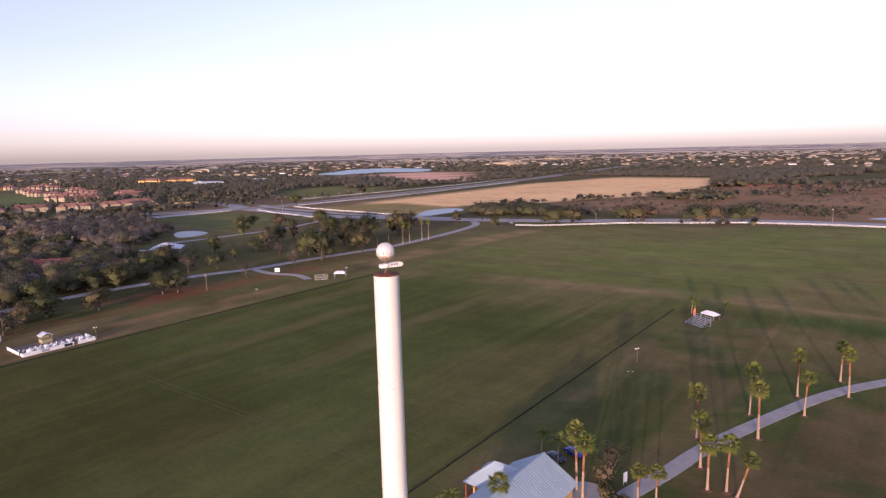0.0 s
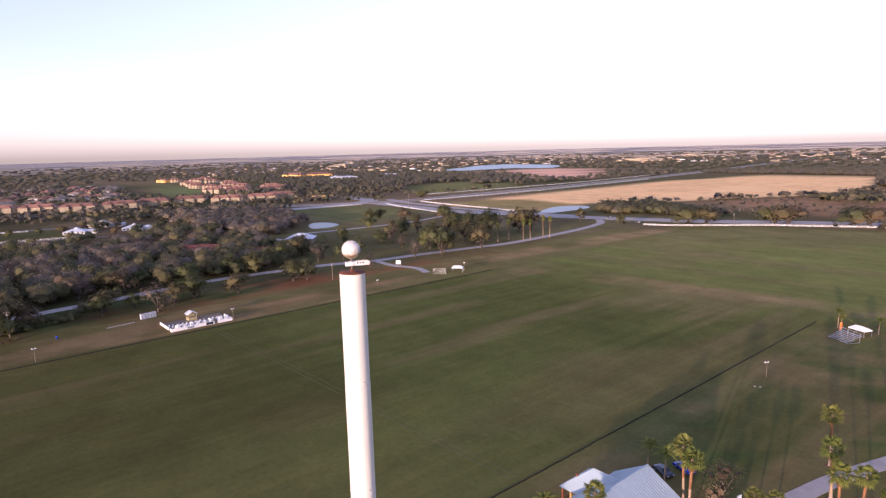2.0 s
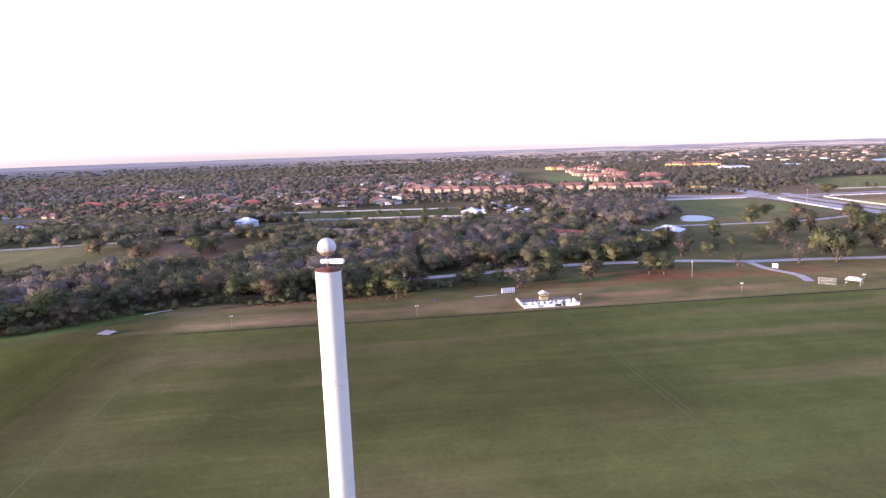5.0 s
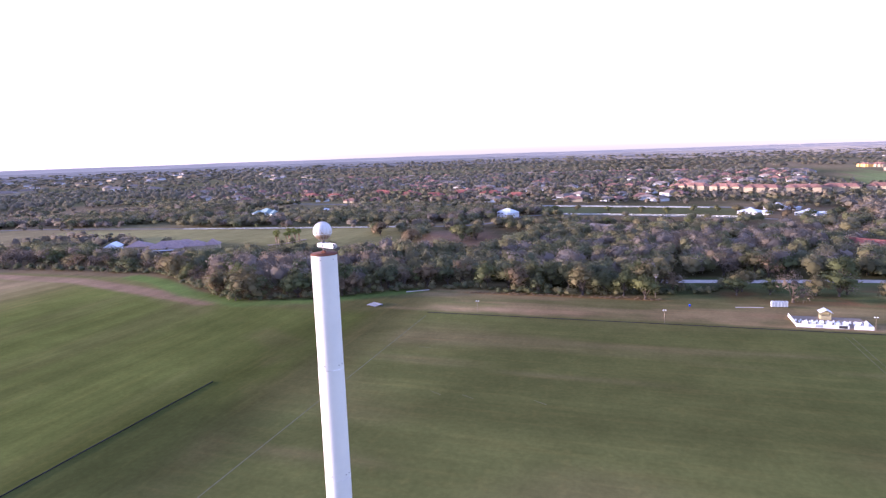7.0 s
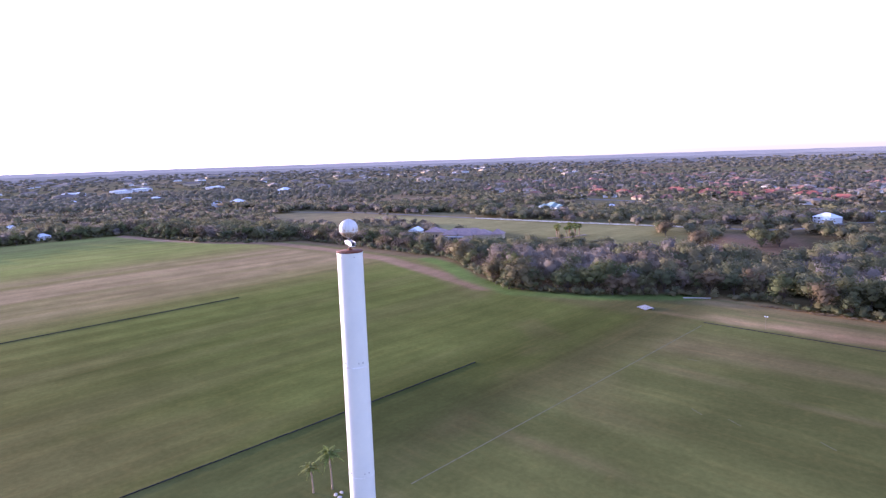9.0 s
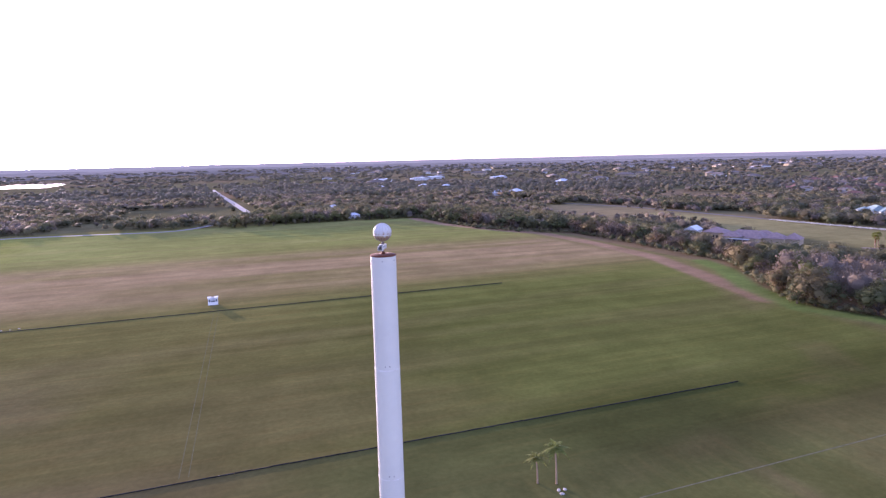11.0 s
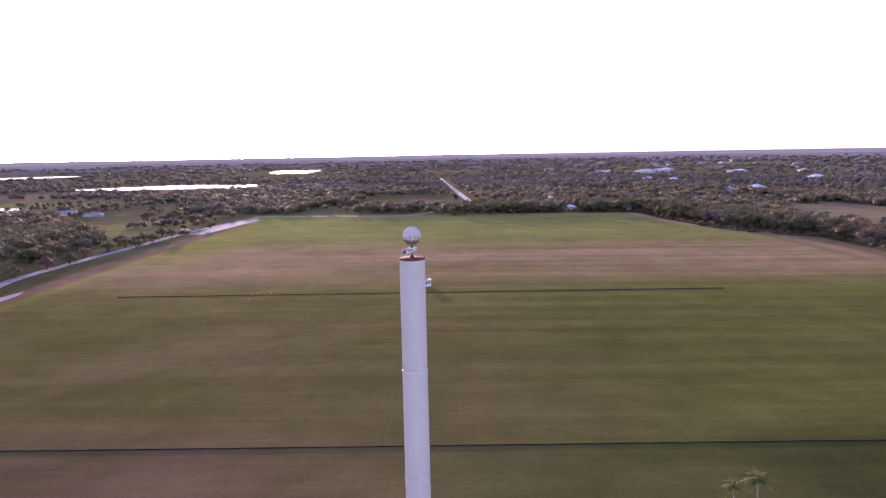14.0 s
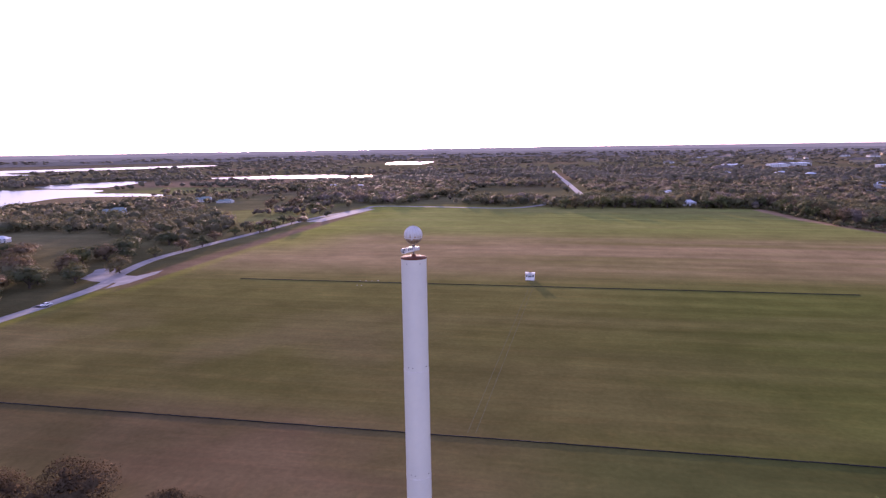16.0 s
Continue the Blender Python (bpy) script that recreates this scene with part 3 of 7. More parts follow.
    lay(area(x, y, [(372, -366), (314, -375), (268, -336), (246, -276), (265, -262), (330, -288), (400, -340)], 8), (.068, .066, .038), 0.4, n1)
    lay(area(x, y, [(350, -548), (281, -572), (254, -611), (214, -524), (238, -430), (277, -481)], 8), (.105, .110, .045), 0.4, n1)
    lay(area(x, y, [(691, -805), (608, -751), (567, -770), (510, -812), (440, -840), (480, -900), (702, -948), (670, -883)], 12), (.100, .110, .048), 0.3, n1)
    # swathes of the mower on the south field
    wave = np.sin((y + 0.06 * x + 5 * (fbm(x, y, 90, 131) - 0.5)) * 2 * math.pi / 15.5)
    band = smooth(wave, -0.5, 0.5) * s * smooth(x, 60, -40) * smooth(fbm(x * 0.4, y, 60, 141), .25, .5)
    col = col * (1.04 - 0.11 * band)[..., None]
    # darker turf, partly lens vignetting put into the ground colour
    worn = smooth(x, -96, -128) * smooth(y, -60, -30) * smooth(y, 110, 60) * 0.22
    worn = worn + smooth(np.abs(y + 98), 26, 10) * (smooth(x, 45, 85) + smooth(x, -48, -80) * 1.1) * 0.26
    col = col * (1 - worn * (0.7 + 0.6 * n1))[..., None] * (1 + 0.14 * s * smooth(y, -215, -290))[..., None]
    col = col * (1 - 0.08 * smooth(x, 0, -60) * smooth(x, -200, -170) * smooth(y, -245, -195) * smooth(y, -15, -45))[..., None]
    streak = np.where((y < -85) | (y > 245), 1.0, 0.0)
    # turf lightens away from the middle, distance haze put into its colour
    haze_lift = (0.88 + 0.32 * smooth(np.abs(y), 120, 380))[..., None]
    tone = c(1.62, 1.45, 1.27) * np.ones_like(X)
    # less blue near by, so only the farther ground keeps the haze tint
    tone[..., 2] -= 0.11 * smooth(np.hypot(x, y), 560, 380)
    return np.clip(col * haze_lift * tone, 0.005, 1), streak


def land_height(r):
    """Flat near by; the far land swells gently up to the horizon line."""
    return 40.0 * np.clip((r - 2600) / 2300, 0, 1) ** 1.5


def axis(lo, hi, step, end):
    mid = list(np.arange(lo, hi + 0.1, step))
    out, d, p = [], step, hi
    while p < end:
        d *= 1.16
        p += d
        out.append(p)
    inn, d, p = [], step, lo
    while p > -end:
        d *= 1.16
        p -= d
        inn.append(p)
    return np.array(inn[::-1] + mid + out)


def make_ground():
    gx, gy = axis(-330, 250, 3.2, 4880), axis(-640, 560, 3.2, 4880)
    Y, X = np.meshgrid(gy, gx)
    # bend the square sheet's far rim into a round one
    r = np.hypot(X, Y)
    k = np.where(r > 4880, 4880 / np.maximum(r, 1), 1.0)
    X, Y = X * k, Y * k
    Z = land_height(np.hypot(X, Y))
    nx, ny = X.shape
    idx = np.arange(nx * ny).reshape(nx, ny)
    faces = np.stack([idx[:-1, :-1], idx[1:, :-1], idx[1:, 1:], idx[:-1, 1:]], -1).reshape(-1, 4)
    me = bpy.data.meshes.new("ground")
    me.from_pydata(np.stack([X, Y, Z], -1).reshape(-1, 3).tolist(), [], faces.tolist())
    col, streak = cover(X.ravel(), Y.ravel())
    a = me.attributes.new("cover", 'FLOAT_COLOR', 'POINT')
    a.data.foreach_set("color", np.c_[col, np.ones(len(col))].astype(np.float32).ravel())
    s = me.attributes.new("streak", 'FLOAT', 'POINT')
    s.data.foreach_set("value", streak.astype(np.float32))
    me.materials.append(M_ground)
    tagged(new("ground", me), "close-cut polo turf, dry verges and farmland reaching the horizon, paled for haze", "ground", kind="structure")


make_ground()


def make_backdrop(name, label, r0, r1, base, glow, ridges):
    """A belt of the last low land: its ground and the uneven tops of its woods, far beyond everything else. Its
    emission stands for haze.
    """
    m = bpy.data.materials.new(name)
    m.use_nodes = True
    n, ln = m.node_tree.nodes, m.node_tree.links
    bs = n["Principled BSDF"]
    bs.inputs["Roughness"].default_value = 1.0
    bs.inputs["Specular IOR Level"].default_value = 0.0
    # haze put into the land itself as an even violet glow
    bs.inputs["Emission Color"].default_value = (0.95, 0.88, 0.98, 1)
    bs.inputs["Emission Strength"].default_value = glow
    tc = n.new("ShaderNodeTexCoord")
    nz = n.new("ShaderNodeTexNoise")
    nz.inputs["Scale"].default_value = 0.007
    nz.inputs["Detail"].default_value = 7
    nz.inputs["Roughness"].default_value = 0.62
    ln.new(tc.outputs["Object"], nz.inputs["Vector"])
    rp = n.new("ShaderNodeValToRGB")
    el = rp.color_ramp.elements
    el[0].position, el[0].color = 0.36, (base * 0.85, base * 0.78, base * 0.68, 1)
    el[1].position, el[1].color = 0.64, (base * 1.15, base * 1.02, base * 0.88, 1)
    ln.new(nz.outputs["Fac"], rp.inputs[0])
    ln.new(rp.outputs[0], bs.inputs["Base Color"])
    b = Build()
    for k in range(180):
        q = []
        for r, a in ((r0, k), (r1, k), (r1, k + 1), (r0, k + 1)):
            a = 2 * math.pi * a / 180
            q.append((r * math.cos(a), r * math.sin(a), float(land_height(r)) + 1.0))
        b.face(*q)
    cols = 1500
    for j in range(ridges):
        t = 2 * math.pi * np.arange(cols) / cols
        r = r0 + (r1 - r0) * (j + 0.5) / ridges
        r = r + (r1 - r0) / ridges * 0.8 * (fbm(np.cos(t) * r, np.sin(t) * r, 420, 210 + j) - 0.5)
        x, y = r * np.cos(t), r * np.sin(t)
        top = 1.2 + 2.6 * smooth(fbm(x, y, 300, 240 + j), 0.34, 0.62) * (0.7 + 0.6 * vnoise(x, y, 30, 260 + j))
        z = land_height(r)
        for k in range(cols):
            i = (k + 1) % cols
            b.face((x[k], y[k], z[k]), (x[i], y[i], z[i]), (x[i], y[i], z[i] + top[i]), (x[k], y[k], z[k] + top[k]))
    single(name, b, m, label, "backdrop", kind="structure")


make_backdrop("backdrop_woods", "far wooded plain greyed by a faint glow for haze", 3000, 3500, 0.17, 0.012, 9)
make_backdrop("backdrop_plain", "wooded plain before the horizon, grey-violet from its haze glow", 3500, 4100, 0.16, 0.030, 9)
make_backdrop("backdrop_horizon", "rim of land at the horizon, pale violet from its haze glow", 4100, 4870, 0.14, 0.054, 9)


def ribbon(line, width, z):
    """A flat strip with a small thickness along a polyline."""
    b = Build()
    pts = [Vector((*p, 0)) for p in line]
    left, right = [], []
    for i, p in enumerate(pts):
        d = (pts[min(i + 1, len(pts) - 1)] - pts[max(i - 1, 0)]).normalized()
        s = Vector((-d.y, d.x, 0)) * width / 2
        left.append(p + s)
        right.append(p - s)
    up = Vector((0, 0, z))
    lo = Vector((0, 0, -0.2))
    for i in range(len(pts) - 1):
        b.face(right[i] + up, right[i + 1] + up, left[i + 1] + up, left[i] + up)
        b.face(left[i] + up, left[i + 1] + up, left[i + 1] + lo, left[i] + lo)
        b.face(right[i + 1] + up, right[i] + up, right[i] + lo, right[i + 1] + lo)
    return b


def curve_line(line, n=6):
    """Rounds off a polyline (Catmull-Rom)."""
    p = [line[0]] + list(line) + [line[-1]]
    out = []
    for i in range(1, len(p) - 2):
        for k in range(n):
            t = k / n
            out.append(tuple(0.5 * (2 * p[i][a] + (p[i + 1][a] - p[i - 1][a]) * t + (2 * p[i - 1][a] - 5 * p[i][a] + 4 * p[i + 1][a] - p[i + 2][a]) * t * t
                                    + (3 * p[i][a] - p[i - 1][a] - 3 * p[i + 1][a] + p[i + 2][a]) * t ** 3) for a in (0, 1)))
    return out + [tuple(line[-1])]


def water(name, outline, label, z=0.12):
    pts = curve_line(outline + outline[:1], 5)[:-1]
    b = Build()
    b.face(*[(x, y, z) for x, y in pts])
    return single(name, b, M_water, label, "water", kind="structure")

# ---- roads, paths, lines, water ----
def road(name, line, width, material, label, z=0.06, n=6):
    return single(name, ribbon(curve_line(line, n), width, z), material, label, "road" if "path" not in name else "path", kind="structure")


road("road_west", ROAD_WEST, 6.5, M_concrete, "pale worn club drive between the oaks")
road("road_east", ROAD_EAST, 6.5, M_asphalt, "pale narrow road along the polo ground")
single("road_apron", Build().face(*[(x, y, 0.068) for x, y in ((202.5, -228), (206, -240), (221, -242), (232, -247), (236.5, -261), (241, -268), (239, -272), (231, -272), (224, -262), (215, -257), (207, -256), (203, -272), (200, -262), (199.5, -240))]),
       M_asphalt, "pale flared concrete mouth of a side drive", "road", kind="structure")
road("road_parking", [(205, -480), (198, -530), (190, -590)], 14, M_concrete, "shell gravel parking strip beside the turf", 0.05)
road("path_club", [(-30, 78), (-26.5, 92), (-23.5, 103), (-20, 118), (-13, 138), (-3, 163), (10.7, 184.5), (40, 225)], 3.6, M_concrete, "curving concrete footpath past the palms", 0.05)
road("path_gate", [(-282, 192), (-262, 190), (-246, 194), (-232, 190)], 4, M_concrete, "short shell path to the practice cage", 0.05)
NORTH = [(-620, 425), (-530, 418), (-460, 412), (-400, 425), (-340, 438), (-285, 455), (-222, 478), (-160, 512), (-100, 536), (0, 548), (120, 545), (420, 500)]
road("road_north", NORTH, 21, M_concrete, "grey highway with turning lanes behind the field", 0.07)
road("road_turning", [(-650, 468), (-600, 452), (-545, 444), (-490, 438), (-445, 436), (-395, 440), (-330, 452)], 11, M_concrete, "grey second carriageway before the crossroads", 0.065)
HIGHWAY = [(-700, 300), (-640, 400), (-612, 470), (-612, 560), (-612, 700), (-615, 850), (-620, 1000), (-640, 1230), (-700, 1700), (-800, 2400)]
for k in (-9.5, 9.5):
    road("road_highway", [(x + k, y - 0.15 * k) for x, y in HIGHWAY], 9.5, M_concrete, "divided highway running off to the horizon", 0.075)
road("road_lane", [(-645, 270), (-634, 335), (-634, 385), (-655, 440), (-720, 455), (-800, 470)], 22, M_concrete, "grey side street towards the shops", 0.05)
road("road_pond", [(-428, 220), (-424, 250), (-420, 300), (-424, 340), (-440, 390)], 6, M_concrete, "pale lane past the small pond", 0.055)
road("road_wood", [(-470, 150), (-447, 170), (-433, 188), (-405, 196)], 5, M_gravel, "pale gravel track among the trees", 0.05)
road("road_parkway", [(-640, 130), (-655, 66), (-672, -40), (-690, -180), (-720, -410), (-776, -680), (-850, -1000)], 10, M_tar, "pale parkway with a planted middle", 0.06)
road("road_estate", [(-545, 110), (-562, 50), (-580, -85), (-500, -130), (-483, -197), (-469, -292), (-458, -401), (-443, -570), (-400, -700), (-360, -900)], 5.5, M_tar, "pale estate road with a white fence", 0.065)
road("road_south", [(8, -655), (-28, -737), (-26, -790), (-22, -850), (-13, -993), (-1, -1162), (9, -1318), (18, -1480)], 8, M_gravel, "sandy straight track between the woods", 0.05)
# chalked lines on the two fields
for k in (0, 1.8):
    single("centre_line", ribbon([(-206, 69 + k), (-62, 72 + k)], 0.14, 0.006), M_line, "thin faded chalk line across the turf", "field line", kind="structure")
    single("centre_line", ribbon([(8.0 + k, -255), (14.0 + k, -111)], 0.13, 0.006), M_line, "thin faded chalk line across the turf", "field line", kind="structure")
single("end_line", ribbon([(-206, -73), (-64, -71)], 0.3, 0.006), M_line, "faded chalk line at the end of the field", "field line", kind="structure")
for x, y, a in ((-132, -44, 60), (-131.4, -35, 62), (-132, -16.4, 58), (-168, -60, 90), (-40, -262, 5), (-70, -440, 2), (30, -262, 4), (60, -264, 0), (-20, -425, 3)):
    d = Vector((math.cos(radians(a)), math.sin(radians(a)), 0)) * 2.0
    single("chalk_mark", ribbon([(x - d.x, y - d.y), (x + d.x, y + d.y)], 0.18, 0.006), M_line, "short faded chalk mark on the turf", "field line", kind="structure")
# ponds and lakes
water("water_pond", [(-481, 258), (-468, 250), (-449, 244), (-445, 257), (-454, 272), (-468, 276), (-480, 275), (-486, 266)], "small still pond among lawns")
water("water_corner", [(-379, 450), (-369, 455), (-366, 466), (-366, 507), (-374, 524), (-388, 530), (-399, 520), (-402, 500), (-394, 476)], "pale pond beside the crossroads")
water("water_north", [(-1350, 1215), (-1318, 1240), (-1312, 1330), (-1300, 1410), (-1235, 1425), (-1195, 1470), (-1274, 1600), (-1400, 1700), (-1620, 1740), (-1660, 1620), (-1540, 1420), (-1475, 1292), (-1400, 1225)], "wide pale lake before the town")
water("water_scrub", [(-21, 585), (20, 575), (60, 585), (50, 605), (0, 606)], "pond at the edge of the scrub")
water("water_golf", [(-900, 235), (-880, 222), (-905, 205), (-940, 225), (-930, 240)], "small pond behind the houses")
water("water_east", [(540, -745), (532, -762), (600, -790), (686, -800), (724, -862), (845, -880), (920, -862), (1500, -1000), (1500, -400), (672, -560), (655, -640), (662, -725)], "broad pale lake beyond the trees")
water("water_cove", [(770, -930), (845, -900), (940, -960), (900, -1090), (822, -1106), (790, -1020)], "cove of the lake behind a spit")
water("water_reservoir", [(470, -1165), (480, -1190), (690, -1180), (760, -1240), (690, -1290), (560, -1352), (400, -1290), (398, -1230)], "long pale lake under the low sun")
water("water_far", [(1400, -1440), (1640, -1590), (1410, -1865), (1300, -2190), (1750, -2500), (2100, -2420), (2500, -1900), (1800, -1400)], "far pale lake")
water("water_glint", [(470, -2040), (610, -2120), (650, -2460), (500, -2420)], "far lake glinting below the sun")

# ---- the pole ----
def make_pole():
    pole = thing("flagpole", "tall white steel pole with a weathered ball finial", "pole")
    # sections: bottom, top, radius below, radius above
    seams = [(0.35, 12.0, 0.62, 0.54), (12.0, 24.0, 0.54, 0.47), (24.0, 36.0, 0.465, 0.41), (36.0, 47.3, 0.405, 0.372),
             (47.3, 50.45, 0.368, 0.363), (50.45, 53.55, 0.362, 0.357), (53.55, 56.72, 0.356, 0.351), (56.72, 59.86, 0.346, 0.344)]
    for z0, z1, r0, r1 in seams:
        b = Build()
        b.lathe([(r0 - 0.03, z0 - 0.06), (r0 - 0.0004, z0), (r0, z0 + 0.004), (r0, z0 + 0.012), (r1, z1 - 0.02), (r1, z1 - 0.010), (r1 - 0.003, z1)], 48)
        part("section", b, M_polewhite, pole, smooth=True)
        if z0 > 40:
            # thin lip and bolt heads at the joint
            part("joint_lip", Build().lathe([(r0, z0 + 0.0), (r0 + 0.007, z0 + 0.004), (r0 + 0.007, z0 + 0.016), (r0, z0 + 0.02)], 48), M_ballwhite, pole, smooth=True)
            for k in range(7):
                a = 2 * math.pi * (k + 0.35 * math.sin(k * 2.1)) / 7
                m = Matrix.Translation((math.cos(a) * (r0 + 0.003), math.sin(a) * (r0 + 0.003), z0 + 0.13)) @ Matrix.Rotation(a, 4, 'Z') @ Matrix.Rotation(radians(90), 4, 'Y')
                part("bolt", Build().lathe([(0.014, -0.01), (0.014, 0.008), (0.006, 0.012)], 8, m=m), M_steel, pole, "rusty bolt head")
    for k in range(6):
        a = 2 * math.pi * k / 6 + 0.2
        m = Matrix.Translation((math.cos(a) * 0.345, math.sin(a) * 0.345, 59.74)) @ Matrix.Rotation(a, 4, 'Z') @ Matrix.Rotation(radians(90), 4, 'Y')
        part("bolt", Build().lathe([(0.012, -0.01), (0.012, 0.008), (0.006, 0.011)], 8, m=m), M_steel, pole, "rusty bolt head")
    part("base_plate", Build().lathe([(0.95, 0.0), (0.95, 0.3), (0.9, 0.36)], 32), M_concrete, pole)
    part("cap_plate", Build().lathe([(0.33, 59.84), (0.352, 59.852), (0.352, 59.876), (0.343, 59.884), (0.05, 59.90)], 48), M_rust, pole, "rusted round cap plate", smooth=True)
    part("cap_flange", Build().box(-.05, -.05, 59.89, .05, .05, 59.93).box(-.035, -.035, 59.93, .035, .035, 59.96), M_rust, pole, "rusted spindle foot")
    part("spindle", Build().lathe([(0.022, 59.96), (0.022, 60.34)], 12), M_steel, pole)
    # pulley truck: round housing with a slotted arm
    truck = Build().lathe([(0.085, 60.055), (0.1, 60.065), (0.1, 60.145), (0.085, 60.16)], 20)
    ARM = radians(67)
    m = Matrix.Rotation(ARM, 4, 'Z')
    housing = part("truck_housing", truck, M_ballwhite, pole, "weathered white housing", smooth=True)
    arm = Build()
    arm.box(0.07, -0.06, 60.045, 0.46, 0.06, 60.06, m)
    arm.box(0.07, -0.05, 60.15, 0.17, 0.05, 60.165, m)
    arm.box(-0.17, -0.075, 60.05, 0.07, 0.075, 60.15, m)
    cheek = [(0.07, 60.06), (0.45, 60.06), (0.49, 60.085), (0.49, 60.12), (0.44, 60.165), (0.07, 60.165)]
    for q0, q1 in ((-0.062, -0.05), (0.05, 0.062)):
        i = len(arm.v)
        arm.v += [tuple(m @ Vector((x, q, z))) for q in (q0, q1) for x, z in cheek]
        arm.f += [tuple(i + k for k in range(6)), tuple(i + 6 + k for k in reversed(range(6)))]
        arm.f += [(i + k, i + 6 + k, i + 6 + (k + 1) % 6, i + (k + 1) % 6) for k in range(6)]
    part("truck_arm", arm, M_ballwhite, pole, "weathered white slotted arm")
    # dark strip laid in for the shade inside the open channel
    part("arm_shade", Build().box(0.17, -0.049, 60.06, 0.455, 0.049, 60.064, m), M_dark, pole, "dark strip for the shade in the channel")
    part("sheave", Build().lathe([(0.045, -0.03), (0.03, -0.01), (0.03, 0.01), (0.045, 0.03)], 12, m=m @ pose(0.36, 0, 60.11, 90, 0, 0)), M_steel, pole, "dull steel rope wheel")
    for k in range(3):
        for g in (-1, 1):
            b = Build().box(0.13 + 0.075 * k, g * 0.063 - 0.002, 60.10, 0.172 + 0.075 * k, g * 0.063 + 0.002, 60.14, m)
            part("slot", b, M_dark, pole, "dark slot")
    part("collar", Build().lathe([(0.04, 60.16), (0.045, 60.17), (0.045, 60.2), (0.03, 60.215)], 14), M_steel, pole)
    # ball: gored upper shell, tarnished lower shell
    R, zc, n = 0.246, 60.478, 48

    def shell(a0, a1, steps, gore):
        b = Build()
        rows = []
        for j in range(steps + 1):
            a = radians(a0 + (a1 - a0) * j / steps)
            rows.append((a, R * math.cos(a), zc + R * math.sin(a)))
        for a, r, z in rows:
            for k in range(n):
                t = 2 * math.pi * k / n
                q = r * (1 - gore * (1 if k % 4 == 0 else 0) * abs(math.cos(a)))
                b.v.append((q * math.cos(t), q * math.sin(t), z))
        for j in range(steps):
            for k in range(n):
                p, q = j * n + k, j * n + (k + 1) % n
                b.f.append((p, q, q + n, p + n))
        return b

    part("ball_upper", shell(-30, 89.5, 16, 0.012), M_ballpeel, pole, "weathered white upper half of the ball", smooth=True)
    part("ball_lower", shell(-89, -30, 10, 0.010), M_ballgold, pole, "tarnished gilt lower half of the ball", smooth=True)
    for k in range(16):
        a = 2 * math.pi * (k + 0.5) / 16
        rib = Build().tube([((R + 0.001) * math.cos(radians(e)) * math.cos(a), (R + 0.001) * math.cos(radians(e)) * math.sin(a), zc + (R + 0.001) * math.sin(radians(e))) for e in range(-80, 81, 16)], [0.0045] * 11, 5)
        part("gore_seam", rib, M_seam, pole, "dull raised seam")
    part("ball_rim", Build().lathe([(0.236, zc - 0.075), (0.2425, zc - 0.071), (0.2445, zc - 0.057), (0.238, zc - 0.053)], 48), M_ballwhite, pole, smooth=True)
    part("ball_tip", Build().lathe([(0.02, zc + 0.24), (0.02, zc + 0.262), (0.008, zc + 0.268)], 10), M_steel, pole)


make_pole()


# ---- boards round the fields ----
def board_run(label, x0, y0, x1, y1, group):
    """Low side board: planks on edge with short stakes between them."""
    run = thing("side_board", label, "board", Matrix.Translation((x0, y0, 0)), group)
    L, a = math.hypot(x1 - x0, y1 - y0), math.atan2(y1 - y0, x1 - x0)
    n = int(L / 3.6)
    plank = Build().box(0.02, -0.03, 0.0, 3.58, 0.03, 0.28).mesh("plank", M_board)
    stake = Build().box(-0.05, -0.06, 0.0, 0.05, 0.0, 0.28).mesh("stake", M_board)
    for k in range(n):
        p = part("plank", plank, None, run)
        j = random.uniform(-0.06, 0.06)
        p.matrix_basis = Matrix.Rotation(a, 4, 'Z') @ pose(k * L / n, j, 0, random.uniform(-7, 7), 0, random.uniform(-0.5, 0.5)) @ Matrix.Diagonal((L / n / 3.6, 1, random.uniform(0.92, 1.05), 1))
    return run


BG = "boards round the polo fields"
board_run("long low dark side board along the turf", -210, -74, -211.3, 217, BG)
board_run("long low dark side board beside the club house", -60, 40, -60.6, 226, BG)
board_run("long low dark side board on the near side", -125, -108.8, 150, -108.8, BG)
board_run("long low dark side board on the far side", -123.8, -256.6, 150.2, -256.6, BG)


# ---- fences ----
def fence(label, line, height, gap, material, rails=3, group="white fences", half=0.08):
    f = thing("fence", label, "fence", Matrix.Translation((*line[0], 0)), group)
    o = Vector((*line[0], 0))
    post = Build().box(-0.09, -0.09, 0, 0.09, 0.09, height).mesh("post", material)
    for (xa, ya), (xb, yb) in zip(line, line[1:]):
        L, a = math.hypot(xb - xa, yb - ya), math.atan2(yb - ya, xb - xa)
        n = max(1, round(L / gap))
        m = Matrix.Translation(Vector((xa, ya, 0)) - o) @ Matrix.Rotation(a, 4, 'Z')
        for k in range(n):
            part("post", post, None, f).matrix_basis = m @ pose(k * L / n, 0, 0)
        for k in range(rails):
            z = height * (0.92 - 0.3 * k)
            part("rail", Build().box(0, -0.03, z - half, L, 0.03, z + half), material, f).matrix_basis = m
    return f


fence("white post and rail fence along the highway", [(-250, 425), (-231, 431), (-178, 474), (-95, 516), (-38, 527), (60, 528)], 1.5, 4.0, M_white)
fence("white fence beside the divided highway", [(-594, 482), (-588, 525), (-580, 600), (-577, 700), (-583, 813), (-592, 1000)], 1.5, 9.0, M_white, 3, half=0.08)
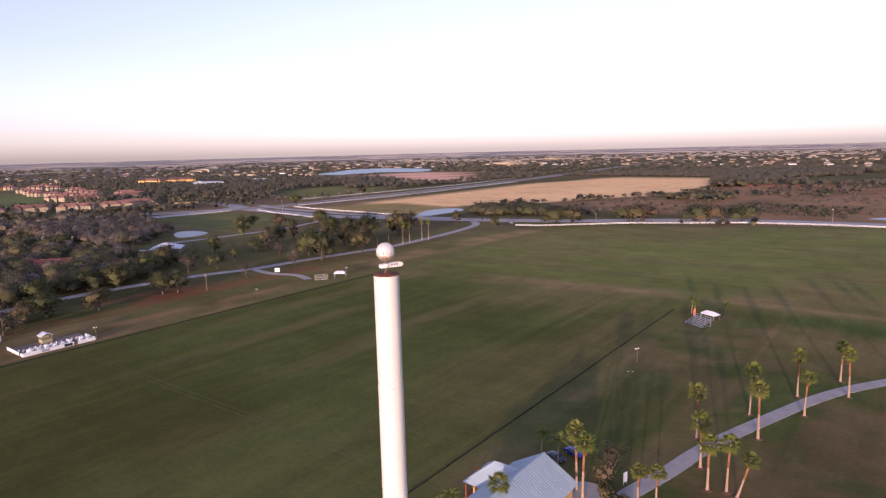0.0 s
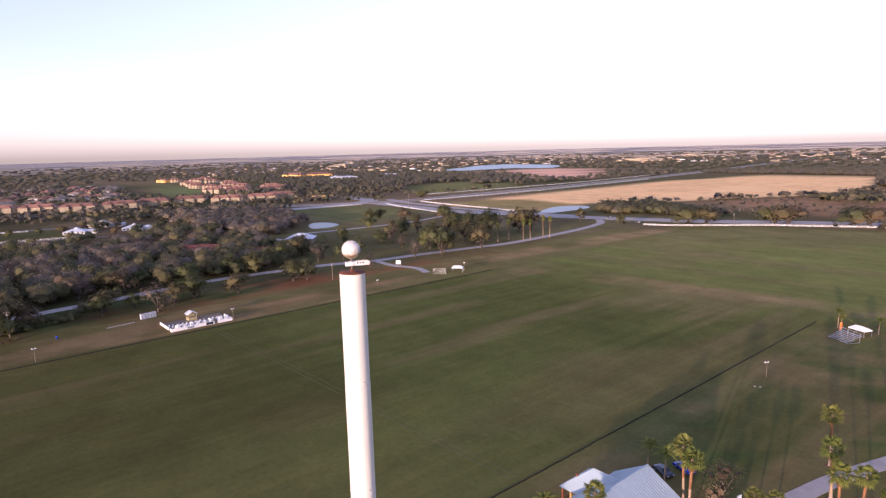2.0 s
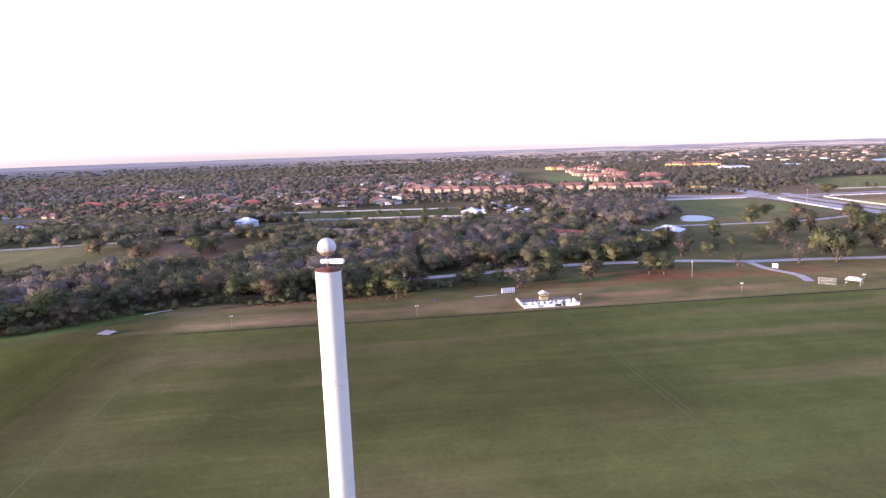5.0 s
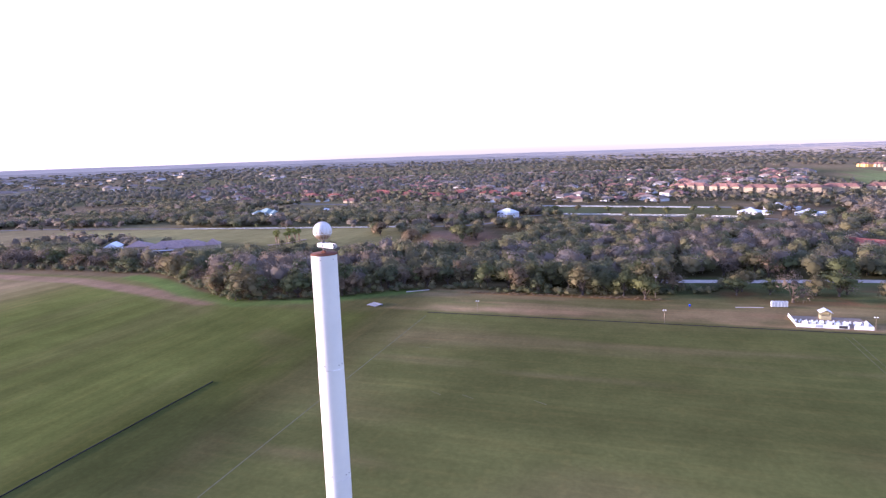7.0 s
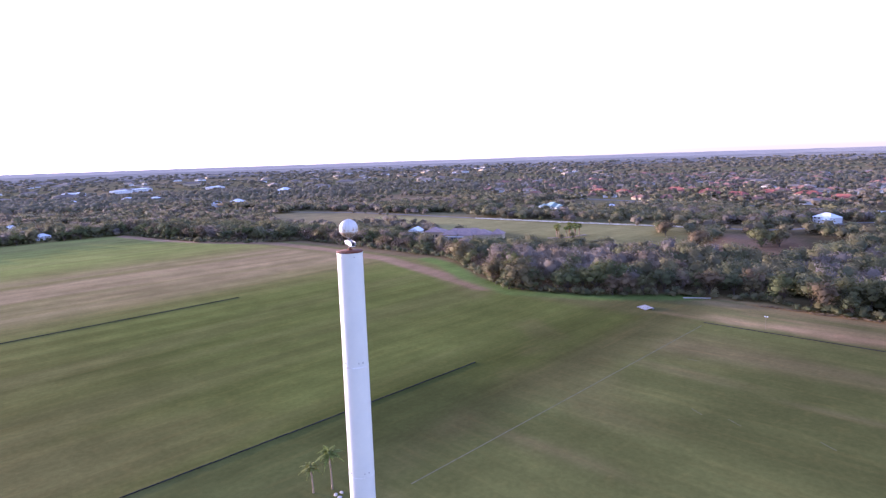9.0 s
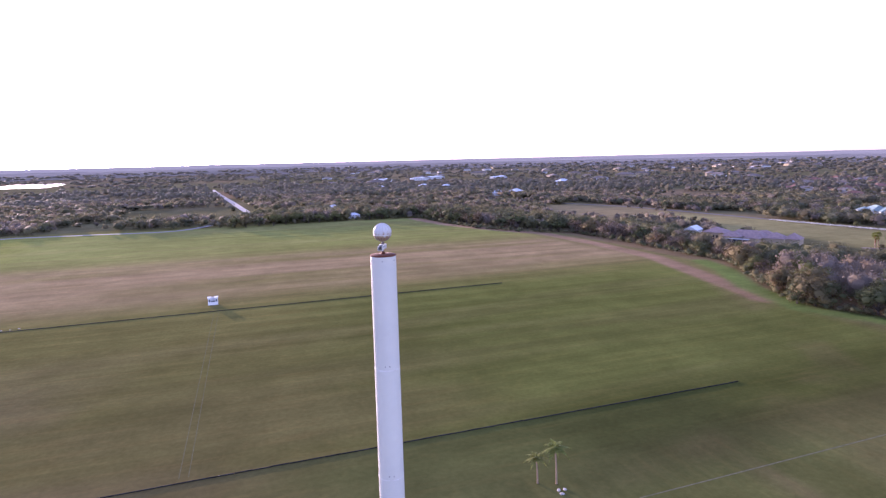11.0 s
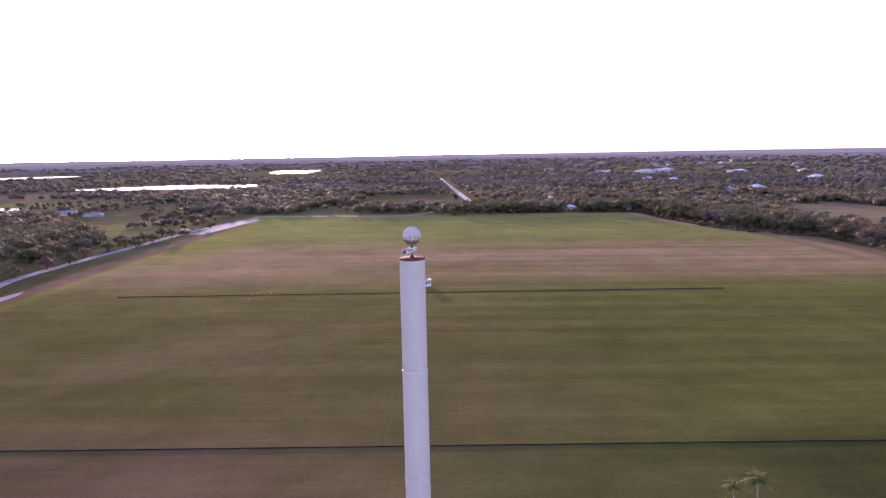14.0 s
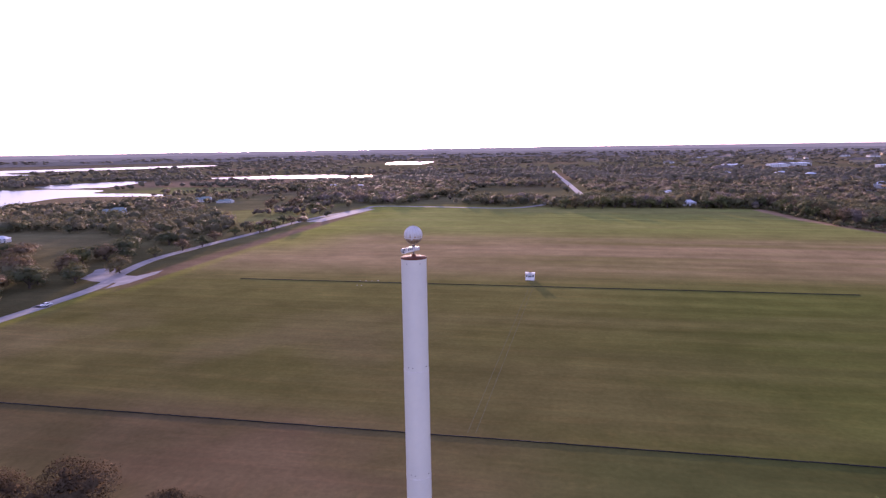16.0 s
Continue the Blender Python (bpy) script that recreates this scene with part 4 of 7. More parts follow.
fence("white fence on the far side of the divided highway", [(-670, 548), (-662, 640), (-655, 720), (-650, 820), (-652, 920), (-676, 1205)], 1.5, 9.0, M_white, 3, half=0.08)
fence("white fence beside the estate road", [(-552, 95), (-566, 50), (-586, -85)], 1.6, 5.0, M_white, half=0.06)
fence("white fence along the parkway", [(-640, 66), (-655, -30), (-668, -110)], 1.6, 6.0, M_white, half=0.06)
fence("white fence at the shopping street", [(-620, 312), (-615, 362), (-610, 398)], 1.5, 6.0, M_white, half=0.09)
fence("white fence between the crossroads and the lawn", [(-590, 420), (-547, 408), (-508, 401), (-477, 396), (-447, 391)], 1.5, 6.0, M_white, 3, half=0.10)
fence("white fence between the crossroads and the stubble field", [(-584, 467), (-540, 459), (-495, 454), (-455, 452), (-407, 446)], 1.5, 6.0, M_white, 3, half=0.10)
fence("white fence beside the pasture", [(-478, -190), (-464, -292), (-452, -400)], 1.4, 8.0, M_white, 3, half=0.05)


# ---- palms ----
def fan_leaf(b, base, yaw, lift, length, size, droop):
    """Stalk and a fan of pointed leaflets."""
    d = Vector((math.cos(yaw) * math.cos(lift), math.sin(yaw) * math.cos(lift), math.sin(lift)))
    side = Vector((-math.sin(yaw), math.cos(yaw), 0))
    up = d.cross(side) * -1
    tip = base + d * length
    b.face(base - side * 0.02, base + side * 0.02, tip + side * 0.015, tip - side * 0.015)
    n = 9
    for k in range(n):
        a = radians(-105 + 210 * k / (n - 1))
        v = (d * math.cos(a) + side * math.sin(a)) * size * (0.82 + 0.18 * math.cos(a))
        w = (d * -math.sin(a) + side * math.cos(a)) * size * 0.115
        mid = tip + v * 0.55 + up * 0.05
        end = tip + v + Vector((0, 0, -droop * size * (0.4 + 0.6 * abs(math.sin(a)))))
        b.face(tip, mid - w, end, mid + w)


def make_fan_palm(height, seed, crown=1.0):
    rng = random.Random(seed)
    p = thing("fan_palm", "", "palm tree", group="tall palms by the footpath")
    lean = rng.uniform(-0.35, 0.35), rng.uniform(-0.35, 0.35)
    pts = [(lean[0] * t * t, lean[1] * t * t, height * t) for t in (0, 0.04, 0.25, 0.5, 0.75, 0.93, 1.0)]
    part("trunk", Build().tube(pts, [0.42, 0.30, 0.23, 0.21, 0.20, 0.22, 0.17], 10), M_palmtrunk, p, smooth=True)
    part("boot_sleeve", Build().tube(pts[3:6], [0.225, 0.235, 0.25], 10), M_boots, p, "orange-brown old leaf bases", smooth=True)
    top = Vector(pts[-1])
    live, dead = Build(), Build()
    for k in range(32):
        yaw = k * 2.399 + rng.uniform(-.3, .3)
        lift = radians(84 - 116 * (k / 31) ** 0.85 + rng.uniform(-9, 9))
        fan_leaf(live, top + Vector((0, 0, 0.15 - 0.012 * k)), yaw, lift, crown * rng.uniform(0.95, 1.45), crown * rng.uniform(1.0, 1.32), 0.42)
    for k in range(14):
        fan_leaf(dead, top + Vector((0, 0, -0.45 - 0.05 * k)), k * 2.399, radians(-48 - 2.2 * k), crown * 0.65, crown * 0.6, 0.5)
    part("crown", live, M_palmleaf, p)
    part("dead_skirt", dead, M_palmdead, p, "drooping brown dead fronds")
    return p


def make_feather_palm(height, seed, size=1.0, label="feathery palm with arching fronds"):
    rng = random.Random(seed)
    p = thing("feather_palm", label, "palm tree")
    pts = [(0.25 * t * t, -0.1 * t, height * t) for t in (0, 0.05, 0.3, 0.6, 0.9, 1.0)]
    part("trunk", Build().tube(pts, [0.24, 0.17, 0.15, 0.14, 0.13, 0.12], 9), M_palmtrunk, p, smooth=True)
    top, b = Vector(pts[-1]), Build()
    for k in range(17):
        yaw, rise = k * 2.399, radians(70 - 75 * (k / 16) + rng.uniform(-6, 6))
        h = Vector((math.cos(yaw), math.sin(yaw), 0))
        s = Vector((-h.y, h.x, 0))
        L, prev = size * rng.uniform(2.2, 2.8), None
        for j in range(9):
            t = j / 8
            q = top + h * (L * math.cos(rise) * t + 0.25 * t) + Vector((0, 0, L * math.sin(rise) * t - size * 1.5 * t * t))
            if prev is not None:
                w = size * 0.62 * math.sin(math.pi * min(1, t + 0.08)) + 0.05
                for g in (-1, 1):
                    e = (q + prev) / 2 + s * g * w + h * 0.25 - Vector((0, 0, 0.22 * w))
                    b.face(prev, q, e)
                    b.face(prev - h * 0.1, prev + h * 0.12, prev + s * g * w * 0.9 + h * 0.1 - Vector((0, 0, 0.3 * w)))
            prev = q
    part("crown", b, M_palmleaf, p)
    return p


FAN = [make_fan_palm(10.3, 1), make_fan_palm(11.4, 2), make_fan_palm(8.6, 3, 0.95)]
FAN_LABEL = "tall fan palm with a warm-lit trunk beside the footpath"
spots = [(-23.0, 120.8, 10.6, 0), (-18.9, 108.2, 9.6, 2), (-15.6, 100.6, 9.0, 2), (-12.6, 101.9, 9.6, 1), (-10.6, 101.0, 7.6, 0),
         (-16.3, 139.6, 11.2, 1), (-12.3, 127.7, 11.2, 0), (-9.1, 157.6, 10.8, 1), (-6.0, 146.0, 9.4, 0), (-1.5, 175.0, 9.6, 0),
         (1.2, 164.0, 11.0, 1), (-24.6, 89.5, 5.9, 2), (-21.8, 91.0, 5.9, 2), (-35.2, 86.9, 11.3, 1), (-33.0, 84.8, 10.9, 0),
         (-40.3, 68.4, 8.2, 2), (13.0, 183.0, 11, 0), (20, 196, 10.5, 1), (28, 190, 11, 0), (-268, 304.5, 13, 1), (-268, 311.6, 12, 0),
         (-267.6, 324.7, 13.5, 1), (-263.5, 326.9, 13, 0), (-279, 291, 11, 1), (-280, 303, 12, 0), (-382, -244, 7, 2), (-390, -240, 8, 2),
         (-375, -250, 7, 2), (-396, -252, 7.5, 2), (-386, -258, 7, 2), (-379, -251, 8.5, 0), (-388, -247, 9, 1), (-393, -246, 8.5, 0), (-383, -239, 8, 2), (-377, -243, 7.5, 0), (-399, -246, 7, 2)]
BASEH = [10.3, 11.4, 8.6]
taken = set()
for x, y, h, v in spots:
    s = h / BASEH[v]
    m = Matrix.Translation((x, y, 0)) @ Matrix.Rotation(x * 1.7 + y, 4, 'Z')
    if (x, y) == (-10.6, 101.0):             # one palm leans over the grass
        m = Matrix.Translation((x, y, 0)) @ Matrix.Rotation(radians(17), 4, Vector((-0.55, 0.83, 0))) @ Matrix.Rotation(x, 4, 'Z')
    if v not in taken:
        taken.add(v)
        q = FAN[v]
        q.matrix_basis = m
    else:
        q = copy_thing(FAN[v], m)
    near = math.hypot(x, y) < 230
    slim = 1.0 if near else 0.72 if y > 0 else 1.25
    q.scale = (slim * (0.5 + 0.5 * s), slim * (0.5 + 0.5 * s), s)
    tagged(q, FAN_LABEL if near and x > -30 else "fan palm beside the pale-roofed club house" if near else "tall fan palm far across the grounds",
           "palm tree", "tall palms by the footpath" if near else "far palms")
    if near and x > -30:
        single("mulch_ring", Build().lathe([(0.95, 0.0), (0.9, 0.06), (0.3, 0.12)], 14), M_mulch, "ring of red mulch at the foot of a palm", "mulch", "mulch rings", m=Matrix.Translation((x, y, 0)))
make_feather_palm(7.4, 5, 1.15).matrix_basis = pose(-52.6, -81.0, 0)
make_feather_palm(5.2, 6, 0.9).matrix_basis = pose(-49.4, -82.6, 0)
make_feather_palm(4.7, 7).matrix_basis = pose(-47.4, 95.9, 0, rz=40)
make_feather_palm(5.6, 8, 1.1).matrix_basis = pose(-42.3, 93.3, 0, rz=90)
make_feather_palm(4.0, 10, 1.1).matrix_basis = pose(-49.5, 66.5, 0, rz=70)
make_feather_palm(6.0, 12, 1.1).matrix_basis = pose(-53.2, 223.3, 0, rz=70)
make_feather_palm(4.6, 15, 1.1).matrix_basis = pose(-51.6, 221.0, 0, rz=20)
make_feather_palm(5.0, 13, 1.1).matrix_basis = pose(-41.7, 224, 0, rz=20)


# ---- club house ----
def make_clubhouse():
    h = thing("clubhouse", "club house with pale standing-seam metal roofs and ochre walls", "house")
    E0, RZ = 3.3, 7.4

    def gable(name, cx, cy, ang, half_w, length, eave, ridge):
        """Roof with seams, ridge along its own x."""
        m = pose(cx, cy, 0, 0, 0, ang)
        top = part(name, Build(), M_clubroof, h, "pale ribbed metal roof")
        b = Build()
        for s in (-1, 1):
            P = [(-length / 2, s * half_w, eave), (length / 2, s * half_w, eave), (length / 2, 0, ridge), (-length / 2, 0, ridge)]
            Q = [(x, y, z - 0.12) for x, y, z in P]
            o = 1 if s < 0 else -1
            b.face(*P[::o])
            b.face(*Q[::-o])
            for k in range(4):
                b.face(*[P[k], P[(k + 1) % 4], Q[(k + 1) % 4], Q[k]][::-o])
        top.data = b.mesh(name, M_clubroof)
        top.matrix_basis = m
        n = int(length / 0.62)
        rise = ridge - eave
        run = math.hypot(half_w, rise)
        rib = Build().box(-0.025, 0, 0, 0.025, run, 0.03).mesh("seam", M_clubroof)
        for k in range(n + 1):
            for s in (-1, 1):
                q = part("seam", rib, None, top)
                q.matrix_basis = pose(-length / 2 + 0.03 + k * (length - 0.06) / n, s * half_w, eave, 0, 0, 0 if s < 0 else 180) @ Matrix.Rotation(math.atan2(rise, half_w), 4, 'X')
        part("ridge_cap", Build().box(-length / 2, -0.15, ridge - 0.02, length / 2, 0.15, ridge + 0.07), M_clubroof, top)
        return top

    gable("roof_main", -40.1, 74.0, 90, 6.8, 19.0, 3.5, 7.5)
    # hipped wing: eaves round three sides, ridge running into the main roof
    x0, x1, y0, y1, e, r, a = -50.6, -40.2, 72.1, 80.7, 3.6, 7.0, -46.4
    ym = (y0 + y1) / 2
    b = Build()
    for dz, o in ((0, 1), (-0.12, -1)):
        b.face(*[(x0, y0, e + dz), (x1, y0, e + dz), (x1, ym, r + dz), (a, ym, r + dz)][::o])
        b.face(*[(x1, y1, e + dz), (x0, y1, e + dz), (a, ym, r + dz), (x1, ym, r + dz)][::o])
        b.face(*[(x0, y1, e + dz), (x0, y0, e + dz), (a, ym, r + dz)][::o])
    for p, q in (((x0, y0), (x1, y0)), ((x1, y1), (x0, y1)), ((x0, y1), (x0, y0))):
        b.face((*q, e), (*p, e), (*p, e - 0.12), (*q, e - 0.12))
    wing = part("roof_wing", b, M_clubroof, h, "pale ribbed metal roof")
    rib = Build()
    for k in range(1, 17):
        x = x0 + (x1 - x0) * k / 17
        t = min(1.0, (x - x0) / (a - x0))
        for s, ye in ((-1, y0), (1, y1)):
            top = (x, ye + (ym - ye) * t, e + (r - e) * t + 0.03)
            rib.face((x - 0.025, ye, e + 0.03), (x + 0.025, ye, e + 0.03), (top[0] + 0.025, top[1], top[2]), (top[0] - 0.025, top[1], top[2]))
    part("seams", rib, M_clubroof, wing)
    m1, m2 = pose(-40.1, 74.0, 0, 0, 0, 90), pose(-45.4, 76.4, 0, 0, 0, 0)
    w = Build().box(-8.9, -6.0, 0, 8.9, 6.0, 3.6)
    for s in (-1, 1):
        w.face((s * 8.9, -6.0, 3.6), (s * 8.9, 6.0, 3.6), (s * 8.9, 0, 7.1))
    part("wall", w, M_yellow, h, "ochre rendered wall").matrix_basis = m1
    w = Build().box(-3.4, -3.6, 0, 0.5, 3.6, 3.55)
    part("wall", w, M_yellow, h, "ochre rendered wall").matrix_basis = m2
    for k in range(4):
        part("porch_post", Build().box(-5.0, -3.7 + 2.4 * k - 0.1, 0, -4.8, -3.5 + 2.4 * k, 3.6), M_redwood, h, "red-brown timber post").matrix_basis = m2
    part("porch_beam", Build().box(-5.05, -3.9, 3.2, -4.75, 3.9, 3.5), M_redwood, h).matrix_basis = m2
    part("porch_beam", Build().box(-5.0, -3.9, 3.2, -0.5, -3.65, 3.5), M_redwood, h).matrix_basis = m2
    part("porch_deck", Build().box(-5.2, -4.0, 0, -3.4, 4.0, 0.4), M_redwood, h).matrix_basis = m2
    part("porch_rail", Build().box(-5.0, -3.7, 1.2, -4.9, 3.7, 1.3), M_redwood, h).matrix_basis = m2
    for k in range(3):
        part("window", Build().box(-3.46, -2.9 + 2.1 * k, 1.0, -3.38, -1.5 + 2.1 * k, 2.6), M_glass, h).matrix_basis = m2
        part("window", Build().box(-4.6 + 3.4 * k, -6.06, 1.0, -2.8 + 3.4 * k, -5.98, 2.4), M_glass, h).matrix_basis = m1
        part("window", Build().box(-4.6 + 3.4 * k, 5.98, 1.0, -2.8 + 3.4 * k, 6.06, 2.4), M_glass, h).matrix_basis = m1
    part("vent_stack", Build().box(-3.6, -1.6, 4.6, -3.2, -1.2, 5.4), M_redwood, h, "small red-brown vent stack").matrix_basis = m2


make_clubhouse()
single("terrace", Build().lathe([(5.2, 0), (5.2, 0.1), (5.1, 0.12)], 28), M_concrete, "round paved terrace beside the club house", "terrace", m=pose(-33.0, 85.6, 0))


def make_shrub(seed, r, h):
    rng = random.Random(seed)
    b = Build()
    for k in range(260):
        a, u, t = rng.uniform(0, 6.283), math.sqrt(rng.random()), rng.random()
        p = Vector((math.cos(a) * r * u, math.sin(a) * r * u, h * (0.15 + 0.85 * t) * math.sqrt(max(0.05, 1 - u * u * 0.7))))
        leaf_quad(b, p, rng, 0.3)
    return b


def leaf_quad(b, p, rng, s, out=None):
    """A small spray of leaves; out: the way that it mostly faces."""
    jit = Vector((rng.gauss(0, 1), rng.gauss(0, 1), rng.gauss(0, 1)))
    nrm = (out * 1.4 + jit).normalized() if out is not None else jit.normalized()
    u = nrm.cross(Vector((rng.gauss(0, 1), rng.gauss(0, 1), rng.gauss(0, 1)))).normalized()
    v = nrm.cross(u)
    s *= rng.uniform(0.6, 1.3)
    b.face(p - u * s, p - v * s * 0.7, p + u * s, p + v * s * 0.7)


for k, (x, y, r, hh) in enumerate(((-29.5, 88.0, 1.6, 1.5), (-27.8, 86.5, 1.3, 1.3), (-30.8, 89.8, 1.4, 1.4), (-26.5, 88.0, 1.2, 1.2))):
    single("shrub", make_shrub(70 + k, r, hh), M_leaf, "clipped dark green shrub beside the terrace", "shrub", "terrace shrubs", m=pose(x, y, 0))


# ---- cars ----
def make_car(label, body_mat, m):
    c = thing("car", label, "car", m, "parked cars")
    prof = [(-2.25, .42), (-2.28, .72), (-2.05, .92), (-1.35, .98), (-.75, 1.42), (.55, 1.45), (1.15, 1.0), (2.0, .86), (2.25, .68), (2.25, .38)]

    def slab(b, pr, w0, w1):
        i, n = len(b.v), len(pr)
        for s in (-1, 1):
            b.v += [(x, s * (w0 if z < 1.0 else w1), z) for x, z in pr]
        b.f.append(tuple(i + k for k in range(n)))
        b.f.append(tuple(i + n + k for k in reversed(range(n))))
        for k in range(n):
            j = (k + 1) % n
            b.f.append((i + k, i + n + k, i + n + j, i + j))
        return b

    part("body", slab(Build(), prof, 0.89, 0.66), body_mat, c)
    for s in (-1, 1):
        g = Build().face((-1.2, s * .90, 1.0), (1.0, s * .90, 1.0), (.5, s * .70, 1.38), (-.7, s * .70, 1.38))
        part("side_window", g, M_glass, c)
        for x in (-1.38, 1.38):
            w = part("wheel", Build().lathe([(.24, -.1), (.32, -.1), (.33, -.06), (.33, .06), (.32, .1), (.24, .1)], 20), M_tyre, c)
            w.matrix_basis = pose(x, s * .8, .33, 90, 0, 0)
            part("rim", Build().lathe([(.22, -.105), (.22, .105)], 16), M_grey, w)
        part("headlight", Build().box(2.2, s * .62 - .16, .62, 2.27, s * .62 + .16, .74), M_white, c)
        part("tail_light", Build().box(-2.3, s * .66 - .14, .7, -2.22, s * .66 + .14, .84), M_red, c)
    part("windscreen", Build().face((.60, -.64, 1.42), (1.12, -.80, 1.03), (1.12, .80, 1.03), (.60, .64, 1.42)), M_glass, c)
    part("rear_window", Build().face((-.80, .64, 1.40), (-1.32, .80, 1.02), (-1.32, -.80, 1.02), (-.80, -.64, 1.40)), M_glass, c)
    return c


M_blue = mat("blue_car_paint", (0.01, 0.035, 0.30), (0.012, 0.04, 0.33), 0.25, 1, spec=0.6)
M_slate = mat("dark_car_paint", (0.02, 0.024, 0.04), (0.025, 0.03, 0.05), 0.25, 1, spec=0.6)
M_carwhite = mat("white_car_paint", (0.75, 0.76, 0.78), (0.72, 0.73, 0.75), 0.3, 1, spec=0.6)
make_car("blue saloon car parked on the grass", M_blue, pose(-41.4, 98.9, 0, rz=-20))
make_car("dark blue saloon car parked on the grass", M_slate, pose(-43.6, 95.0, 0, rz=-22))
make_car("white saloon car on the narrow road", M_carwhite, pose(204.4, -196.8, 0.06, rz=-95))
for x, y in ((-262, 436), (-330, 448), (-300, 452)):
    make_car("dark saloon car waiting near the crossroads", M_slate, pose(x, y, 0.07, rz=20))


# ---- grounds furniture ----
def make_box_seats():
    s = thing("box_seats", "white-walled spectator boxes on the touchline", "grandstand", pose(-222.8, 68.4, 0) @ Matrix.Diagonal((1, 0.85, 1, 1)))
    part("deck", Build().box(-7.0, -13.2, 0, 7.0, 13.2, 0.25), M_wood, s, "grey worn deck")
    part("front_wall", Build().box(6.9, -13.2, 0, 7.1, 5.0, 1.25), M_white, s)
    part("front_wall", Build().box(6.9, 6.6, 0, 7.1, 13.2, 1.25), M_white, s)
    part("end_wall", Build().box(-7.0, -13.3, 0, 3.6, -13.1, 1.1), M_white, s)
    part("end_wall", Build().box(5.0, -13.3, 0, 7.0, -13.1, 1.1), M_white, s)
    part("end_wall", Build().box(-1.0, 13.1, 0, 7.0, 13.3, 1.1), M_white, s)
    for y, hgt in ((-10.4, 1.7), (-7.6, 1.5), (-4.9, 1.9), (-2.0, 1.7), (0.9, 1.5), (3.6, 1.8), (7.8, 1.9), (10.4, 2.1)):
        part("box_divider", Build().box(3.2, y - 0.08, 0.25, 6.9, y + 0.08, 1.3), M_white, s)
        part("box_divider", Build().box(4.2, y + 0.3, 0.25, 5.6, y + 1.4, hgt), M_white, s)
    part("sign_panel", Build().box(7.1, -6.8, 0.2, 7.16, -4.0, 1.0), M_grey, s, "grey banner on the white wall")
    part("sign_panel", Build().box(7.1, 1.4, 0.15, 7.16, 4.4, 1.1), M_dark, s, "dark banner on the white wall")
    chair = Build().box(-.25, -.25, .3, .25, .25, .42).box(-.25, -.25, .42, -.18, .25, .95).mesh("seat", M_white)
    for k in range(26):
        q = part("seat", chair, None, s, "white plastic seat")
        q.matrix_basis = pose(1.4 + (k % 2) * 1.2 + random.uniform(-.2, .2), -12.3 + k * 0.96, 0.25, 0, 0, random.uniform(-20, 20))
    return s


make_box_seats()


def make_booth():
    b = thing("announcer_booth", "small straw-coloured timber booth with a pale pitched roof", "booth", pose(-227.6, 68.2, 0.25))
    part("wall", Build().box(-1.5, -1.6, 0, 1.5, 1.6, 1.2), M_booth, b)
    for x in (-1.4, 1.4):
        for y in (-1.5, 1.5):
            part("post", Build().box(x - .1, y - .1, 1.2, x + .1, y + .1, 2.6), M_booth, b)
    part("back_wall", Build().box(-1.5, -1.5, 1.2, -1.4, 1.5, 2.6), M_booth, b)
    r = Build()
    for s in (-1, 1):
        P = [(-1.9, s * 2.0, 2.5), (1.9, s * 2.0, 2.5), (1.9, 0, 3.5), (-1.9, 0, 3.5)]
        o = 1 if s < 0 else -1
        r.face(*P[::o])
        r.face(*[(x, y, z - .1) for x, y, z in P][::-o])
        r.face(*[P[0], P[3], (P[3][0], 0, 3.4), (P[0][0], P[0][1], 2.4)][::-o])
        r.face(*[P[1], P[2], (P[2][0], 0, 3.4), (P[1][0], P[1][1], 2.4)][::o])
        r.face(*[P[0], P[1], (1.9, s * 2.0, 2.4), (-1.9, s * 2.0, 2.4)][::-o])
    part("roof", r, M_whitemetal, b, "pale metal roof")


make_booth()


def make_speaker_post(x, y, hgt=4.2, rz=0):
    p = thing("speaker_post", "slim pale post with two loudspeakers", "post", pose(x, y, 0, rz=rz), "touchline posts")
    part("pole", Build().lathe([(.06, 0), (.06, hgt)], 8), M_wood, p)
    part("cross_arm", Build().box(-.5, -.05, hgt - .1, .5, .05, hgt), M_grey, p)
    for s in (-1, 1):
        part("loudspeaker", Build().lathe([(.22, 0), (.19, .08), (.1, .28), (.08, .34)], 10), M_white, p).matrix_basis = pose(s * .42, .2, hgt + .05, 80, 0, 0)


for x, y in ((-215.6, 80.0), (-217.9, 149.3), (-212.8, 14.7), (-214.3, -54.5), (-220.1, 205.7)):
    make_speaker_post(x, y, 4.4, 90)
make_speaker_post(-50.8, 160.2, 4.2, 60)


def make_utility_pole(x, y, hgt, rz=0):
    p = thing("utility_pole", "weathered wooden utility pole with a lamp", "utility pole", pose(x, y, 0, rz=rz), "utility poles")
    part("pole", Build().lathe([(.17, 0), (.12, hgt)], 9), M_wood, p)
    part("cross_arm", Build().box(-.9, -.06, hgt - .6, .9, .06, hgt - .45), M_wood, p)
    part("lamp", Build().box(-.3, .1, hgt - 1.6, .3, .8, hgt - 1.35), M_white, p)
    for k in (-1, 1):
        part("insulator", Build().lathe([(.05, hgt - .45), (.07, hgt - .35), (.03, hgt - .25)], 8, cx=.7 * k), M_grey, p)


for x, y, hh in ((-253.8, 146.8, 8.5), (-251.3, 12.1, 10), (-630, 298, 14), (-615, 348, 14), (-522, 402, 16), (-470, 175, 9), (-445, 190, 9), (-620, 640, 12), (-570, 560, 12), (-40, 545, 12), (-200, 470, 9)):
    make_utility_pole(x, y, hh, 80)


